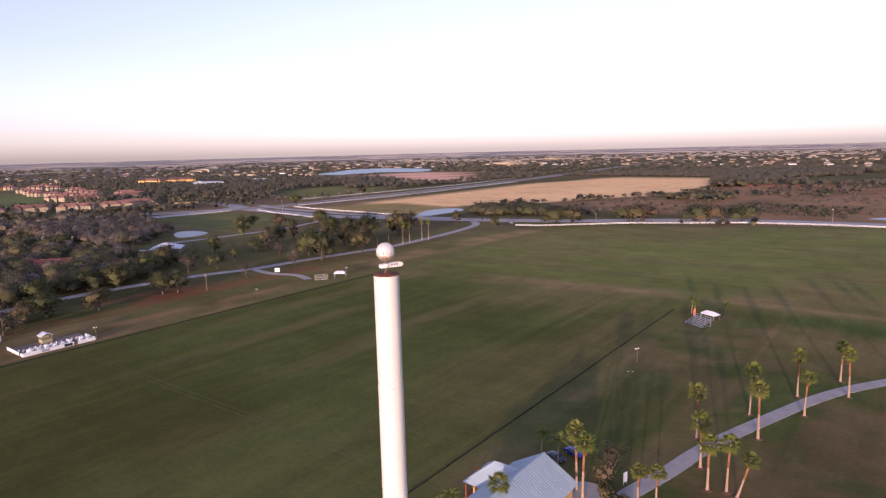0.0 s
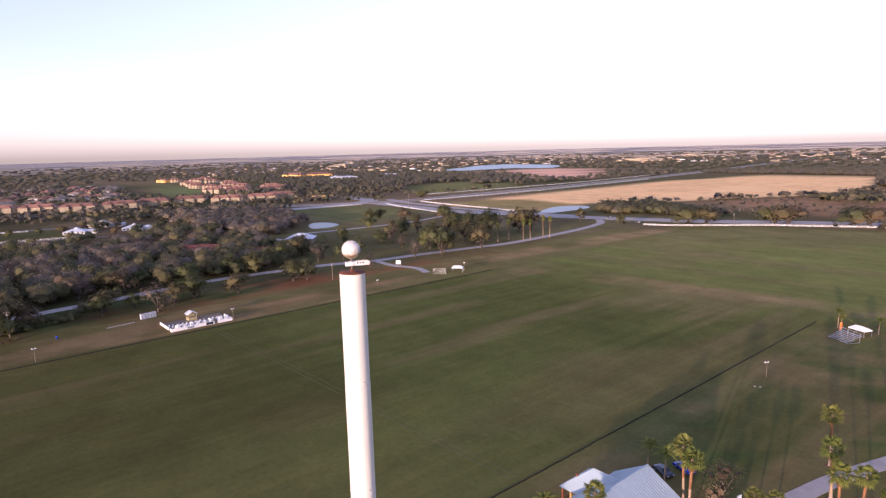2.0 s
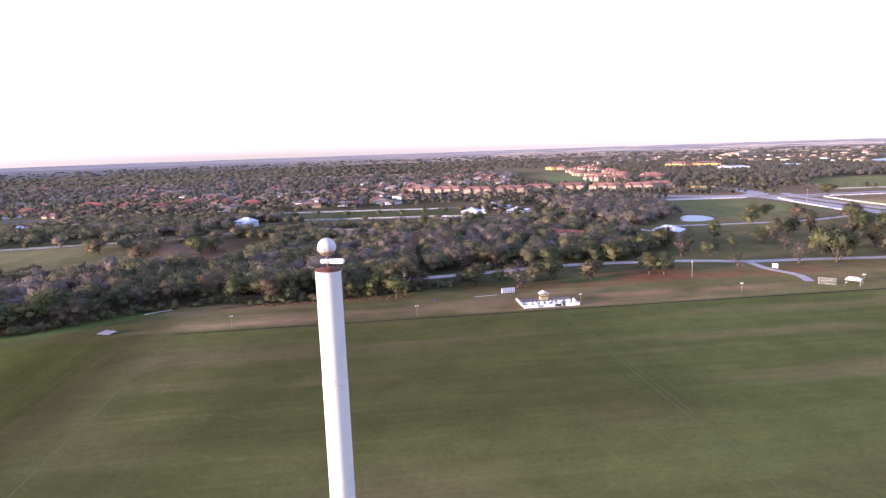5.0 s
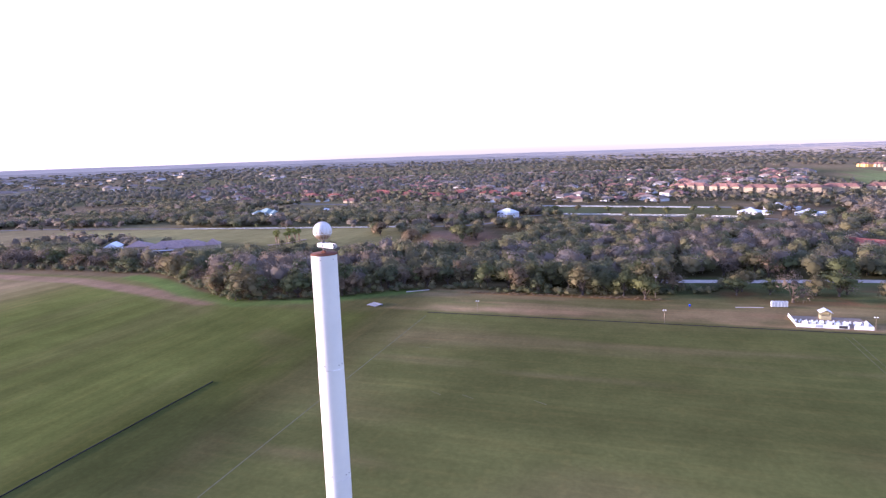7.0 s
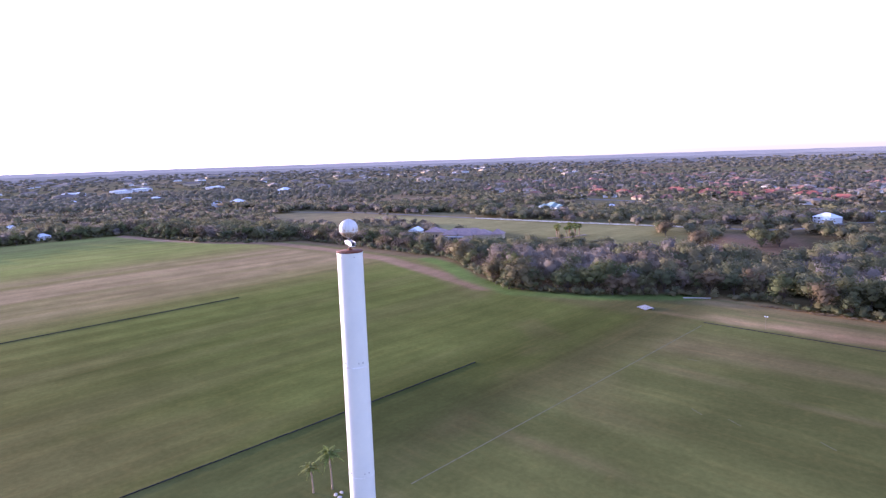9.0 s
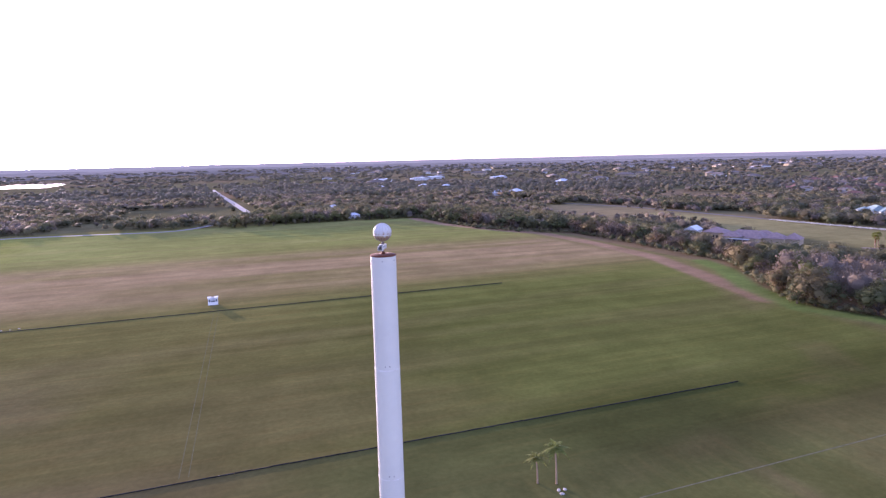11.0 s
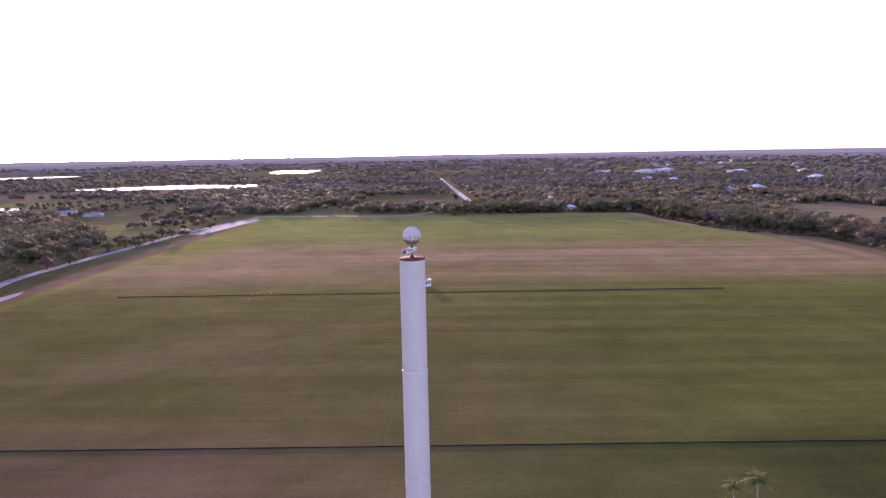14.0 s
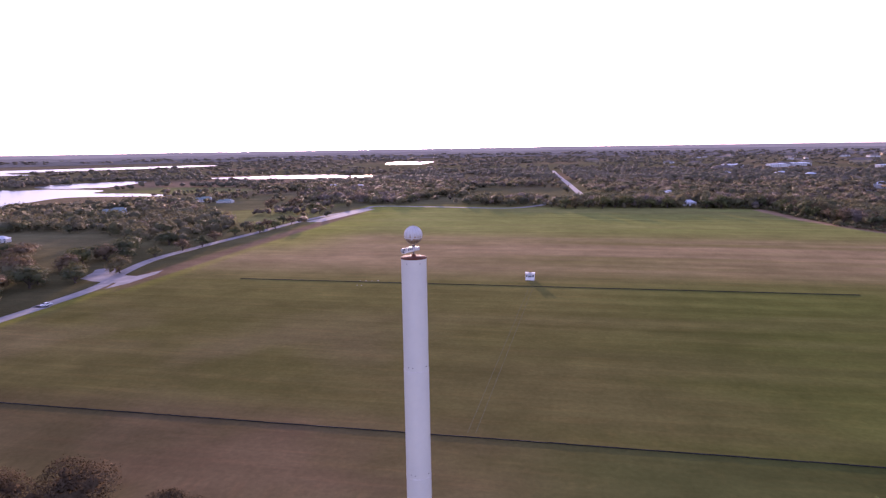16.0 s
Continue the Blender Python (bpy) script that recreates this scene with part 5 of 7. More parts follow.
def make_bleacher(x, y, rz, label, length=8.0):
    b = thing("bleacher", label, "bleacher", pose(x, y, 0, rz=rz), "aluminium bleachers")
    for k in range(7):
        part("bench", Build().box(-length / 2, k * .7, .35 + .32 * k, length / 2, k * .7 + .3, .4 + .32 * k), M_grey, b)
        part("footboard", Build().box(-length / 2, k * .7 + .34, .12 + .32 * k, length / 2, k * .7 + .6, .16 + .32 * k), M_grey, b)
    for x0 in (-length / 2 + .3, -1.2, 1.2, length / 2 - .3):
        part("frame", Build().box(x0 - .04, 0, 0, x0 + .04, .08, .4).box(x0 - .04, 4.4, 0, x0 + .04, 4.5, 3.0).box(x0 - .04, 0, .02, x0 + .04, 4.5, .1), M_grey, b)
    part("guard_rail", Build().box(-length / 2, 4.65, 2.9, length / 2, 4.71, 3.0).box(-length / 2, 4.65, 2.2, -length / 2 + .06, 4.71, 3.0).box(length / 2 - .06, 4.65, 2.2, length / 2, 4.71, 3.0), M_grey, b)
    return b


def make_platform():
    """Low slatted judges' platform, tilted a little."""
    p = thing("platform", "low grey slatted metal platform at the corner of the turf", "platform", pose(-216.5, -99.8, 0, rz=62))
    for k in range(9):
        part("slat", Build().box(-2.9, -1.9 + .42 * k, .34 + .05 * k, 2.9, -1.53 + .42 * k, .39 + .05 * k), M_slat, p)
    for x in (-2.6, 0, 2.6):
        part("leg", Build().box(x - .06, -1.8, 0, x + .06, -1.7, .34).box(x - .06, 1.7, 0, x + .06, 1.8, .75), M_slat, p)
    part("rim", Build().box(-3.0, 1.9, .3, 3.0, 2.0, .8), M_slat, p)


make_bleacher(-48.5, 208.0, -32, "aluminium bleacher on the grass by a white canopy")
make_platform()


def make_canopy(x, y, rz, w, d, hgt, label):
    c = thing("canopy", label, "canopy tent", pose(x, y, 0, rz=rz), "white canopies")
    for sx in (-1, 1):
        for sy in (-1, 1):
            part("leg", Build().box(sx * w / 2 - .05, sy * d / 2 - .05, 0, sx * w / 2 + .05, sy * d / 2 + .05, hgt), M_grey, c)
    r, e = Build(), .15
    for s in (-1, 1):
        P = [(-w / 2 - e, s * (d / 2 + e), hgt), (w / 2 + e, s * (d / 2 + e), hgt), (w / 2 - w * .18, 0, hgt + .9), (-w / 2 + w * .18, 0, hgt + .9)]
        o = 1 if s < 0 else -1
        r.face(*P[::o])
        r.face(*[P[0], P[1], (P[1][0], P[1][1], hgt - .3), (P[0][0], P[0][1], hgt - .3)][::-o])
    for s in (-1, 1):
        r.face((s * (w / 2 + e), -d / 2 - e, hgt), (s * (w / 2 + e), d / 2 + e, hgt), (s * (w / 2 - w * .18), 0, hgt + .9))
        r.face((s * (w / 2 + e), -d / 2 - e, hgt), (s * (w / 2 + e), d / 2 + e, hgt), (s * (w / 2 + e), d / 2 + e, hgt - .3), (s * (w / 2 + e), -d / 2 - e, hgt - .3))
    part("cloth", r, M_white, c, "white cloth roof")


flag = thing("banner", "orange feather banner beside the canopy", "banner", pose(-51.0, 217.6, 0, rz=30))
part("pole", Build().tube([(0, 0, 0), (0, 0, 2.6), (0.1, 0, 3.4), (0.5, 0, 3.8)], [.03, .03, .025, .02], 6), M_grey, flag)
part("cloth", Build().face((0.02, 0.01, 0.9), (0.72, 0.03, 1.1), (0.75, -0.02, 3.3), (0.5, 0, 3.78), (0.1, 0.01, 3.38)), M_orange, flag, "orange cloth")
make_canopy(-45.6, 219.5, -25, 5.4, 3.2, 2.1, "white canopy tent behind the bleacher")
make_canopy(-221.3, 202.0, 40, 5.5, 4.0, 2.5, "white canopy tent by the practice cage")


def make_cage():
    c = thing("practice_cage", "pale timber-slatted practice cage on the verge", "cage", pose(-224.2, 192.0, 0, rz=46))
    for k in range(13):
        part("slat", Build().box(-3.2 + k * .52, -.03, 0, -3.14 + k * .52, .03, 3.0), M_white, c)
    for z in (.3, 1.6, 2.9):
        part("rail", Build().box(-3.3, .04, z, 3.3, .1, z + .1), M_wood, c)
    for s in (-1, 1):
        part("side_frame", Build().box(s * 3.2 - .05, 0, 0, s * 3.2 + .05, 3.0, .1).box(s * 3.2 - .05, 2.9, 0, s * 3.2 + .05, 3.0, 2.2).box(s * 3.2 - .05, 0, 2.9, s * 3.2 + .05, .1, 3.0), M_wood, c)


make_cage()
single("notice_board", Build().box(-1.3, -.08, .3, 1.3, .08, 2.4).box(-1.2, -.06, 0, -1.05, .06, .3).box(1.05, -.06, 0, 1.2, .06, .3), M_white, "blank white notice board beside the drive", "notice board", m=pose(-261.4, 193.5, 0, rz=40))
single("noticeboard_sign", Build().box(-.55, -.06, .5, .55, .06, 2.4).box(-.5, -.05, 0, -.4, .05, .5).box(.4, -.05, 0, .5, .05, .5), M_white, "white sign board near the club house shrubs", "sign", m=pose(-28.6, 93.9, 0, rz=75))
for k in range(5):
    t = thing("portable_toilet", "grey portable toilet cabin with a pale roof", "portable toilet", pose(-243.3 - 0.15 * k, 54.4 + 1.2 * k, 0, rz=90), "row of portable toilets")
    part("cabin", Build().box(-.55, -.55, .1, .55, .55, 2.0), M_white, t)
    part("roof", Build().lathe([(.8, 2.0), (.72, 2.15), (.3, 2.3)], 4), M_grey, t).matrix_basis = Matrix.Rotation(radians(45), 4, 'Z')
    part("door", Build().box(-.4, -.6, .15, .4, -.55, 1.95), M_grey, t)
    part("skid", Build().box(-.6, -.6, 0, .6, .6, .1), M_dark, t)
single("storage_bin", Build().lathe([(.36, 0), (.4, .7), (.3, .85)], 12), M_blue, "blue barrel standing on the verge", "barrel", m=pose(-238.2, 24.6, 0))
single("drain_slab", ribbon([(-239.5, 41), (-241, 51)], 0.6, 0.12), M_concrete, "narrow concrete drain slab in the grass", "drain", kind="structure")
single("drain_slab", ribbon([(-249, -86.8), (-243, -96)], 1.2, 0.15), M_concrete, "narrow concrete drain slab in the grass", "drain", kind="structure")


def make_score_stand():
    s = thing("score_stand", "white score hut with two dark openings beyond the board", "hut", pose(10.2, -270.6, 0) @ Matrix.Diagonal((0.68, 0.8, 1.0, 1)))
    part("hut_wall", Build().box(-3.0, -1.6, 0, -1.3, 1.6, 3.2).box(1.3, -1.6, 0, 3.0, 1.6, 3.2).box(-1.3, -1.6, 0, 1.3, 1.6, 1.4).box(-1.3, -1.6, 1.4, 1.3, -1.4, 3.2), M_white, s)
    part("roof", Build().box(-3.3, -1.9, 3.2, -1.0, 1.9, 3.4).box(1.0, -1.9, 3.2, 3.3, 1.9, 3.4), M_white, s)
    for x in (-2.15, 2.15):
        part("opening", Build().box(x - .45, 1.58, 1.5, x + .45, 1.63, 2.6), M_dark, s, "dark opening")
    part("gap_floor", Build().box(-1.25, -1.35, 1.4, 1.25, 1.5, 1.46), M_dark, s)


make_score_stand()

# bits of white litter and chalk stones on the turf by the footpath
rl = random.Random(41)
for x, y in ((-50.2, 151.7), (-49.1, 152.2), (14.5, 152.0), (16.0, 150.5), (13.0, 148.0), (17.5, 147.0), (15.2, 145.6), (-51.8, -78.8), (-53.0, -78.6), (-51.7, -77.5),
             (89.7, -258.9), (86.9, -259.3), (84.1, -259.7), (81.3, -260.5), (88.0, -249.4), (85.9, -249.2)):
    w, d, h = rl.uniform(.25, .6), rl.uniform(.2, .4), rl.uniform(.12, .25)
    b = Build()
    for z, k in ((0, 1.0), (h * .6, .9), (h, .5)):
        b.v += [(math.cos(a) * w * k * rl.uniform(.8, 1.1), math.sin(a) * d * k * rl.uniform(.8, 1.1), z) for a in (0, 1.05, 2.1, 3.14, 4.2, 5.25)]
    for j in (0, 6):
        for k in range(6):
            b.f.append((j + k, j + (k + 1) % 6, j + 6 + (k + 1) % 6, j + 6 + k))
    b.f.append(tuple(range(12, 18)))
    single("rock", b, M_gravel, "small pale limestone rock on the turf", "rock", "pale rocks", m=pose(x, y, 0, rz=rl.uniform(0, 180)))


# ---- trees ----
ICO_V = []
_g = (1 + 5 ** 0.5) / 2
for _a, _b in ((1, _g), (-1, _g), (1, -_g), (-1, -_g)):
    ICO_V += [(_a, _b, 0), (0, _a, _b), (_b, 0, _a)]
ICO_V = np.array(ICO_V) / math.hypot(1, _g)
_d = np.linalg.norm(ICO_V[:, None] - ICO_V[None], axis=-1)
ICO_F = []
for _i in range(12):
    for _j in range(_i):
        for _k in range(_j):
            if max(_d[_i, _j], _d[_j, _k], _d[_i, _k]) < 1.1:
                _n = np.cross(ICO_V[_j] - ICO_V[_i], ICO_V[_k] - ICO_V[_i])
                ICO_F.append((_i, _j, _k) if _n @ ICO_V[_i] > 0 else (_i, _k, _j))


def set_normals(me, nrm):
    """Soft shading of leaf masses: each spray turns with the crown that it belongs to."""
    me.polygons.foreach_set("use_smooth", np.ones(len(me.polygons), bool))
    a = me.attributes.new("custom_normal", 'FLOAT_VECTOR', 'POINT')
    a.data.foreach_set("vector", np.asarray(nrm, np.float32).ravel())


def crown_mesh(b, rng, lumps, leaves, size, core=0.72):
    """Leaf sprays over overlapping lumps, with a dense heart in each; gives the normals."""
    nrm = []
    mid = sum((c for c, _ in lumps), Vector()) / len(lumps)
    for c, r in lumps:
        out = (c - mid).normalized() * 0.5 if (c - mid).length > 0 else Vector()
        nrm += [tuple((Vector(v) * 0.35 + out * 1.7 + Vector((0, 0, 0.62))).normalized()) for v in ICO_V]
        i = len(b.v)
        for v in ICO_V:
            q = Vector(v) * r * core * rng.uniform(0.6, 1.15)
            q.z *= 0.85
            b.v.append(tuple(c + q))
        b.f += [tuple(i + k for k in f) for f in ICO_F]
    total = sum(r * r for _, r in lumps)
    for c, r in lumps:
        for _ in range(int(leaves * r * r / total)):
            d = Vector((rng.gauss(0, 1), rng.gauss(0, 1), rng.gauss(0, 1) + 0.25)).normalized()
            q = d * r * (rng.uniform(0.80, 1.04) + 0.24 * rng.random() ** 3)
            q.z *= 0.85
            leaf_quad(b, c + q, rng, size, d)
            soft = (d * 0.3 + (c + q - mid).normalized() * 0.85 + Vector((rng.gauss(0, .15), rng.gauss(0, .15), rng.gauss(0, .15) + 0.55))).normalized()
            nrm += [tuple(soft)] * 4
    return nrm


def make_tree(seed, height, width, material, label, leaves=1250, stem=0.12, bare=False, fine=1.0):
    rng = random.Random(seed)
    t = thing("tree", label, "tree")
    z0, R = height * stem, width / 2
    trunk = Build()
    trunk.tube([(0, 0, -0.1), (0.05, 0, 0.5), (0.1, 0.1, z0), (0.2, 0.0, z0 + (height - z0) * 0.45)], [0.5, 0.34, 0.28, 0.12], 8)
    lumps = [(Vector((0, 0, z0 + (height - z0) * 0.58)), R * 0.62)]
    for k in range(7):
        a, u = k * 2.399 + rng.uniform(-.4, .4), rng.uniform(0.5, 0.78)
        c = Vector((math.cos(a) * R * u, math.sin(a) * R * u, z0 + (height - z0) * rng.uniform(0.16, 0.70)))
        lumps.append((c, R * rng.uniform(0.40, 0.54)))
        trunk.tube([(0.1, 0.1, z0 * 0.9), tuple(Vector((0.1, 0.1, z0)).lerp(c, 0.5) + Vector((0, 0, 0.3))), tuple(c)], [0.16, 0.1, 0.04], 5)
    lumps.append((Vector((rng.uniform(-.2, .2) * R, rng.uniform(-.2, .2) * R, height - R * 0.36)), R * 0.42))
    part("trunk", trunk, M_bark, t, smooth=True)
    b = Build()
    nrm = crown_mesh(b, rng, lumps, leaves, 0.040 * width ** 0.8 * (0.85 if bare else 1.0) * fine, 0.35 if bare else 0.62 if fine == 1 else 0.5)
    set_normals(part("crown", b, material, t).data, nrm)
    return t


OAK, TWIG = "spreading evergreen oak with a dense dark crown", "half-bare winter tree with grey-brown twigs"
PROTO = [make_tree(1, 10, 11, M_leaf, OAK), make_tree(2, 10, 9.5, M_leaf, OAK), make_tree(3, 10, 8, M_leaf, OAK), make_tree(4, 10, 13, M_leaf, OAK, 1150, 0.09),
         make_tree(5, 10, 8.5, M_bareleaf, TWIG, 800, 0.12, True), make_tree(6, 10, 7.0, M_bareleaf, TWIG, 700, 0.13, True),
         make_tree(8, 10, 5.2, M_leaf, "slim tall tree with a narrow crown", 600, 0.12),
         make_tree(9, 10, 13, M_darkleaf, "dark oak at the edge of the turf", 11000, 0.1, fine=0.45)]
used = set()


def plant(v, x, y, height, spread=1.0, label="", group="park trees", z=0.0):
    m = Matrix.Translation((x, y, z)) @ Matrix.Rotation((x * 12.9 + y * 7.3) % 6.283, 4, 'Z')
    if v not in used:
        used.add(v)
        t = PROTO[v]
        t.matrix_basis = m
    else:
        t = copy_thing(PROTO[v], m)
    s = height / 10
    t.scale = (s * spread, s * spread, s)
    return tagged(t, label, "tree", group)


for x, y, h, v in ((-251.5, 63, 10.5, 4), (-247, 8, 8.5, 0), (-261, 19, 8, 1), (-265, 82, 9, 0), (-259, 100, 8.5, 0), (-265, 131, 9.5, 1), (-262, 137, 10, 1), (-265, 177, 7.5, 4), (-315, 203, 10, 6),
                   (-353, 214, 9, 2), (-312, 175, 12.5, 6), (-266, 263, 12, 1), (-269, 232, 12, 0), (-274, 238, 11, 1), (-271, 213, 8, 4), (-401, 348, 10, 0),
                   (-340, 305, 10, 1), (-314, 298, 13, 2), (-309, 314, 13, 2), (-298, 334, 13, 0), (-299, 348, 12, 1), (-307, 420, 8, 2), (-257, 404, 8, 2),
                   (-353, 264, 9, 2), (-268, 47, 8, 0), (-265, 74, 7.5, 1), (-330, 290, 12, 6), (-322, 270, 12, 6), (-345, 250, 10, 2), (-300, 280, 11, 1),
                   (-380, 300, 9, 2), (-370, 330, 8, 0), (-292, 255, 10, 4), (-360, 285, 11, 6), (-261, 44, 6.5, 0), (-264, 57, 6, 1), (-269, 86, 7, 4), (-302, 128, 10, 0), (-318, 152, 11, 1), (-330, 170, 10, 0), (-306, 168, 9, 4), (-300, 182, 9, 1), (-345, 178, 10, 1), (-290, 240, 11, 0), (-283, 275, 10, 1), (-300, 300, 12, 0), (-318, 318, 11, 2), (-330, 240, 9, 4), (-300, 92, 9, 0), (-308, 116, 10, 1)):
    plant(v, x, y, h * (1.5 if y > 205 else 1.22), 0.92 if y > 205 else 1.12, "tree with a brownish crown on the park lawn" if v == 4 else "")
for x, y, s in ((-224, 447, 0), (-176, 486, 0), (-168, 490, 0), (-130, 509, 0), (-122, 513, 0), (-99, 524, 0), (-214, 453, 1)):
    plant(3 if s == 0 else 0, x, y, 15.0, 1.55, "broad oak beside the white highway fence", "oaks by the highway")
for x, y, h in ((230.7, -331.4, 6.5), (226.6, -346.5, 6.5), (232, -371, 6), (230, -394.6, 6), (228, -414, 6.5), (226, -437, 6.5), (226, -466, 6.5), (221.3, -262, 7.5), (226.7, -238, 7),
                (262, -284, 8), (260, -298, 8), (272.5, -249.5, 9), (300, -279, 9), (265.6, -328, 8), (254.4, -352, 8), (295, -585, 9), (270.6, -591, 10), (237, -553, 8), (225, -545, 7),
                (240, -225, 9), (252, -262, 8), (285, -262, 8), (246, -300, 6), (220, -180, 9), (228, -165, 9), (240, -195, 9), (250, -215, 8)):
    plant(0 if h > 7.2 else 1, x, y, h * 1.22, 1.4, "rounded dark oak beside the narrow road", "oaks by the east road")
plant(7, 78.5, -68.0, 10.6, 1.12, "large dark oak at the edge of the turf", "oaks by the turf")
plant(7, 91, -64, 8.8, 1.1, "dark oak at the edge of the turf", "oaks by the turf")
plant(7, 58.5, -67.5, 7.6, 0.9, "dark oak at the edge of the turf", "oaks by the turf")
# the wood's edge behind the south field
rs = random.Random(12)
for k in range(16):
    x = -186 + k * 12 + rs.uniform(-3, 3)
    if abs(x + 126) > 6:
        plant(rs.choice((0, 0, 1, 2)), x, -603 - rs.uniform(0, 8) + 0.05 * (x + 100), rs.uniform(9.5, 13.5), rs.uniform(1.1, 1.35), "dark rounded tree at the edge of the south field", "trees behind the south field")
plant(4, -31.6, 94.0, 7.4, 1.3, "brownish half-bare tree beside the terrace", "oaks by the turf")

for x, y, h in ((262, -280, 8.5), (235, -248, 8), (255, -294, 8.5), (257, -312, 9), (265, -243, 9), (320, -291, 9), (308, -292, 9), (243, -233, 8), (232, -306, 6.5), (218, -409, 6.5), (218, -435, 6.5), (218, -465, 6.5)):
    plant(3 if h > 8 else 1, x, y, h * 1.15, 1.2, "rounded dark oak in the grass beyond the narrow road", "oaks by the east road")
for x, y, h, v in ((-340, 173, 12, 0), (-314, 106, 11, 4), (-344, 309, 11, 0), (-335, 233, 10, 1), (-359, 272, 12, 2), (-411, 275, 10, 0), (-308, 231, 9, 4), (-610, 492, 13, 0), (-417, 362, 13, 0), (-456, 306, 12, 1), (-464, 323, 10, 0), (-429, 325, 13, 1), (-377, 339, 12, 1)):
    plant(v, x, y, h, 1.15, "rounded tree with a brownish crown on the park lawn" if v == 4 else "")

# ---- woods ----
WOOD_FRONT = [(-300, 60), (-262, 32), (-256, 10), (-250, -5), (-249, -45), (-254, -70), (-247, -98), (-222, -132), (-213, -166), (-233, -204), (-262, -250), (-262, -330), (-258, -410),
              (-226, -438), (-204, -483), (-194, -548), (-188, -602), (-110, -612), (-40, -618)]
BELT = WOOD_FRONT + [(-40, -650), (-215, -655), (-262, -570), (-285, -500), (-304, -440), (-336, -380), (-312, -346), (-300, -290), (-314, -252), (-333, -225), (-345, -185), (-345, -150), (-345, -95), (-362, -82), (-405, -80),
                     (-438, -60), (-440, 20), (-430, 140), (-425, 172), (-372, 176), (-335, 165), (-306, 150), (-304, 108)]
EASTWOOD = [(236, -160), (250, -250), (310, -235), (420, -300), (600, -500), (650, -560), (655, -720), (540, -735), (480, -720), (420, -640), (320, -610), (310, -500), (265, -440), (240, -380)]
SOUTHWOOD = [(210, -640), (-6, -612), (-186, -612), (-300, -690), (-420, -720), (-450, -1300), (-40, -1300), (250, -1200), (420, -1100), (480, -800), (330, -700)]
WESTGREEN = [(-445, 20), (-440, -60), (-470, -120), (-480, -190), (-470, -290), (-455, -560), (-430, -700), (-760, -800), (-700, -200), (-660, 60), (-640, 290), (-575, 290), (-500, 270), (-450, 190)]
NORTHSCRUB = SCRUB
HEDGES = [[(-713, 640), (-756, 711), (-805, 815), (-841, 882), (-835, 905)], [(-392, 575), (-325, 640), (-238, 790), (-225, 900)],
          [(-240, 960), (-300, 1240), (-480, 1250), (-600, 1260)], [(540, -735), (600, -770), (690, -790), (760, -870)], [(720, -1130), (480, -1115), (330, -1135)]]
CLEAR = [[(-552, 100), (-572, -88), (-640, -102), (-672, -100), (-652, 66), (-636, 100)], PASTURE, FALLOW, GOLD, TILLED, MEADOW, POCKET, GOLF, LAWN, SOUTHPASTURE,
         [(399, -628), (364, -687), (280, -644), (283, -494), (317, -532)], 
         [(691, -805), (608, -751), (567, -770), (510, -812), (440, -840), (480, -900), (702, -948), (670, -883)], [(-20, -700), (60, -690), (130, -760), (90, -880), (10, -900)]]
LAKES = [[(-1350, 1205), (-1300, 1230), (-1290, 1400), (-1190, 1450), (-1274, 1620), (-1400, 1720), (-1640, 1760), (-1680, 1620), (-1550, 1410), (-1480, 1280), (-1400, 1215)], [(-408, 445), (-360, 445), (-360, 530), (-408, 535)], [(-485, 240), (-435, 240), (-435, 280), (-485, 280)],
         [(530, -745), (600, -795), (724, -868), (920, -870), (1510, -1010), (1510, -390), (660, -550), (645, -640), (655, -725)], [(760, -920), (950, -900), (910, -1110), (780, -1110)],
         [(460, -1150), (700, -1165), (780, -1240), (560, -1370), (390, -1300), (390, -1220)], [(1380, -1420), (1640, -1570), (1400, -1865), (1290, -2190), (1750, -2520), (2120, -2430), (2520, -1900), (1800, -1380)],
         [(420, -1810), (710, -1940), (706, -2470), (426, -2270)], [(-30, 570), (65, 570), (65, 610), (-30, 610)]]
LANES = [(ROAD_WEST, 7), (ROAD_EAST, 7), (NORTH, 33), ([(-700, 300), (-640, 400), (-612, 470), (-612, 850), (-640, 1230), (-700, 1700), (-800, 2400)], 20),
         ([(-640, 130), (-655, 66), (-690, -180), (-776, -680), (-850, -1000)], 11), ([(-545, 110), (-562, 50), (-580, -85), (-500, -130), (-469, -292), (-443, -570), (-360, -900)], 8),
         ([(8, -655), (-28, -737), (-22, -850), (-1, -1162), (18, -1480)], 13), (WOODPATH, 7), ([(-470, 150), (-433, 188), (-405, 196)], 6)]
SITES = [(-338, -303, 37), (-322, -325, 20), (-561, -117, 18), (-588, 95, 14), (-630, 124, 12), (-577, 138, 14), (-385, 198, 20), (-563, -385, 22), (-345, 158, 12), (-380, 130, 14), (-128, -758, 18), (-128, -624, 14),
         (-154, -673, 16), (434, -530, 16), (381, -348, 14), (421, -669, 18), (381, -650, 14), (-384, -247, 22), (117, -716, 15), (418, -508, 15), (404, -488, 10), (-468, -20, 22)]


TOWNFRONT = [(-885, 109, 62), (-852, 146, 70), (-845, 190, 80), (-852, 232, 75), (-850, 280, 65), (-815, 318, 50), (-800, 360, 60), (-812, 392, 70), (-912, 70, 60)]
SITES += [(x * k, y * k, 24) for x, y, _ in TOWNFRONT for k in (1.0, 0.965)]      # open gardens before the town houses


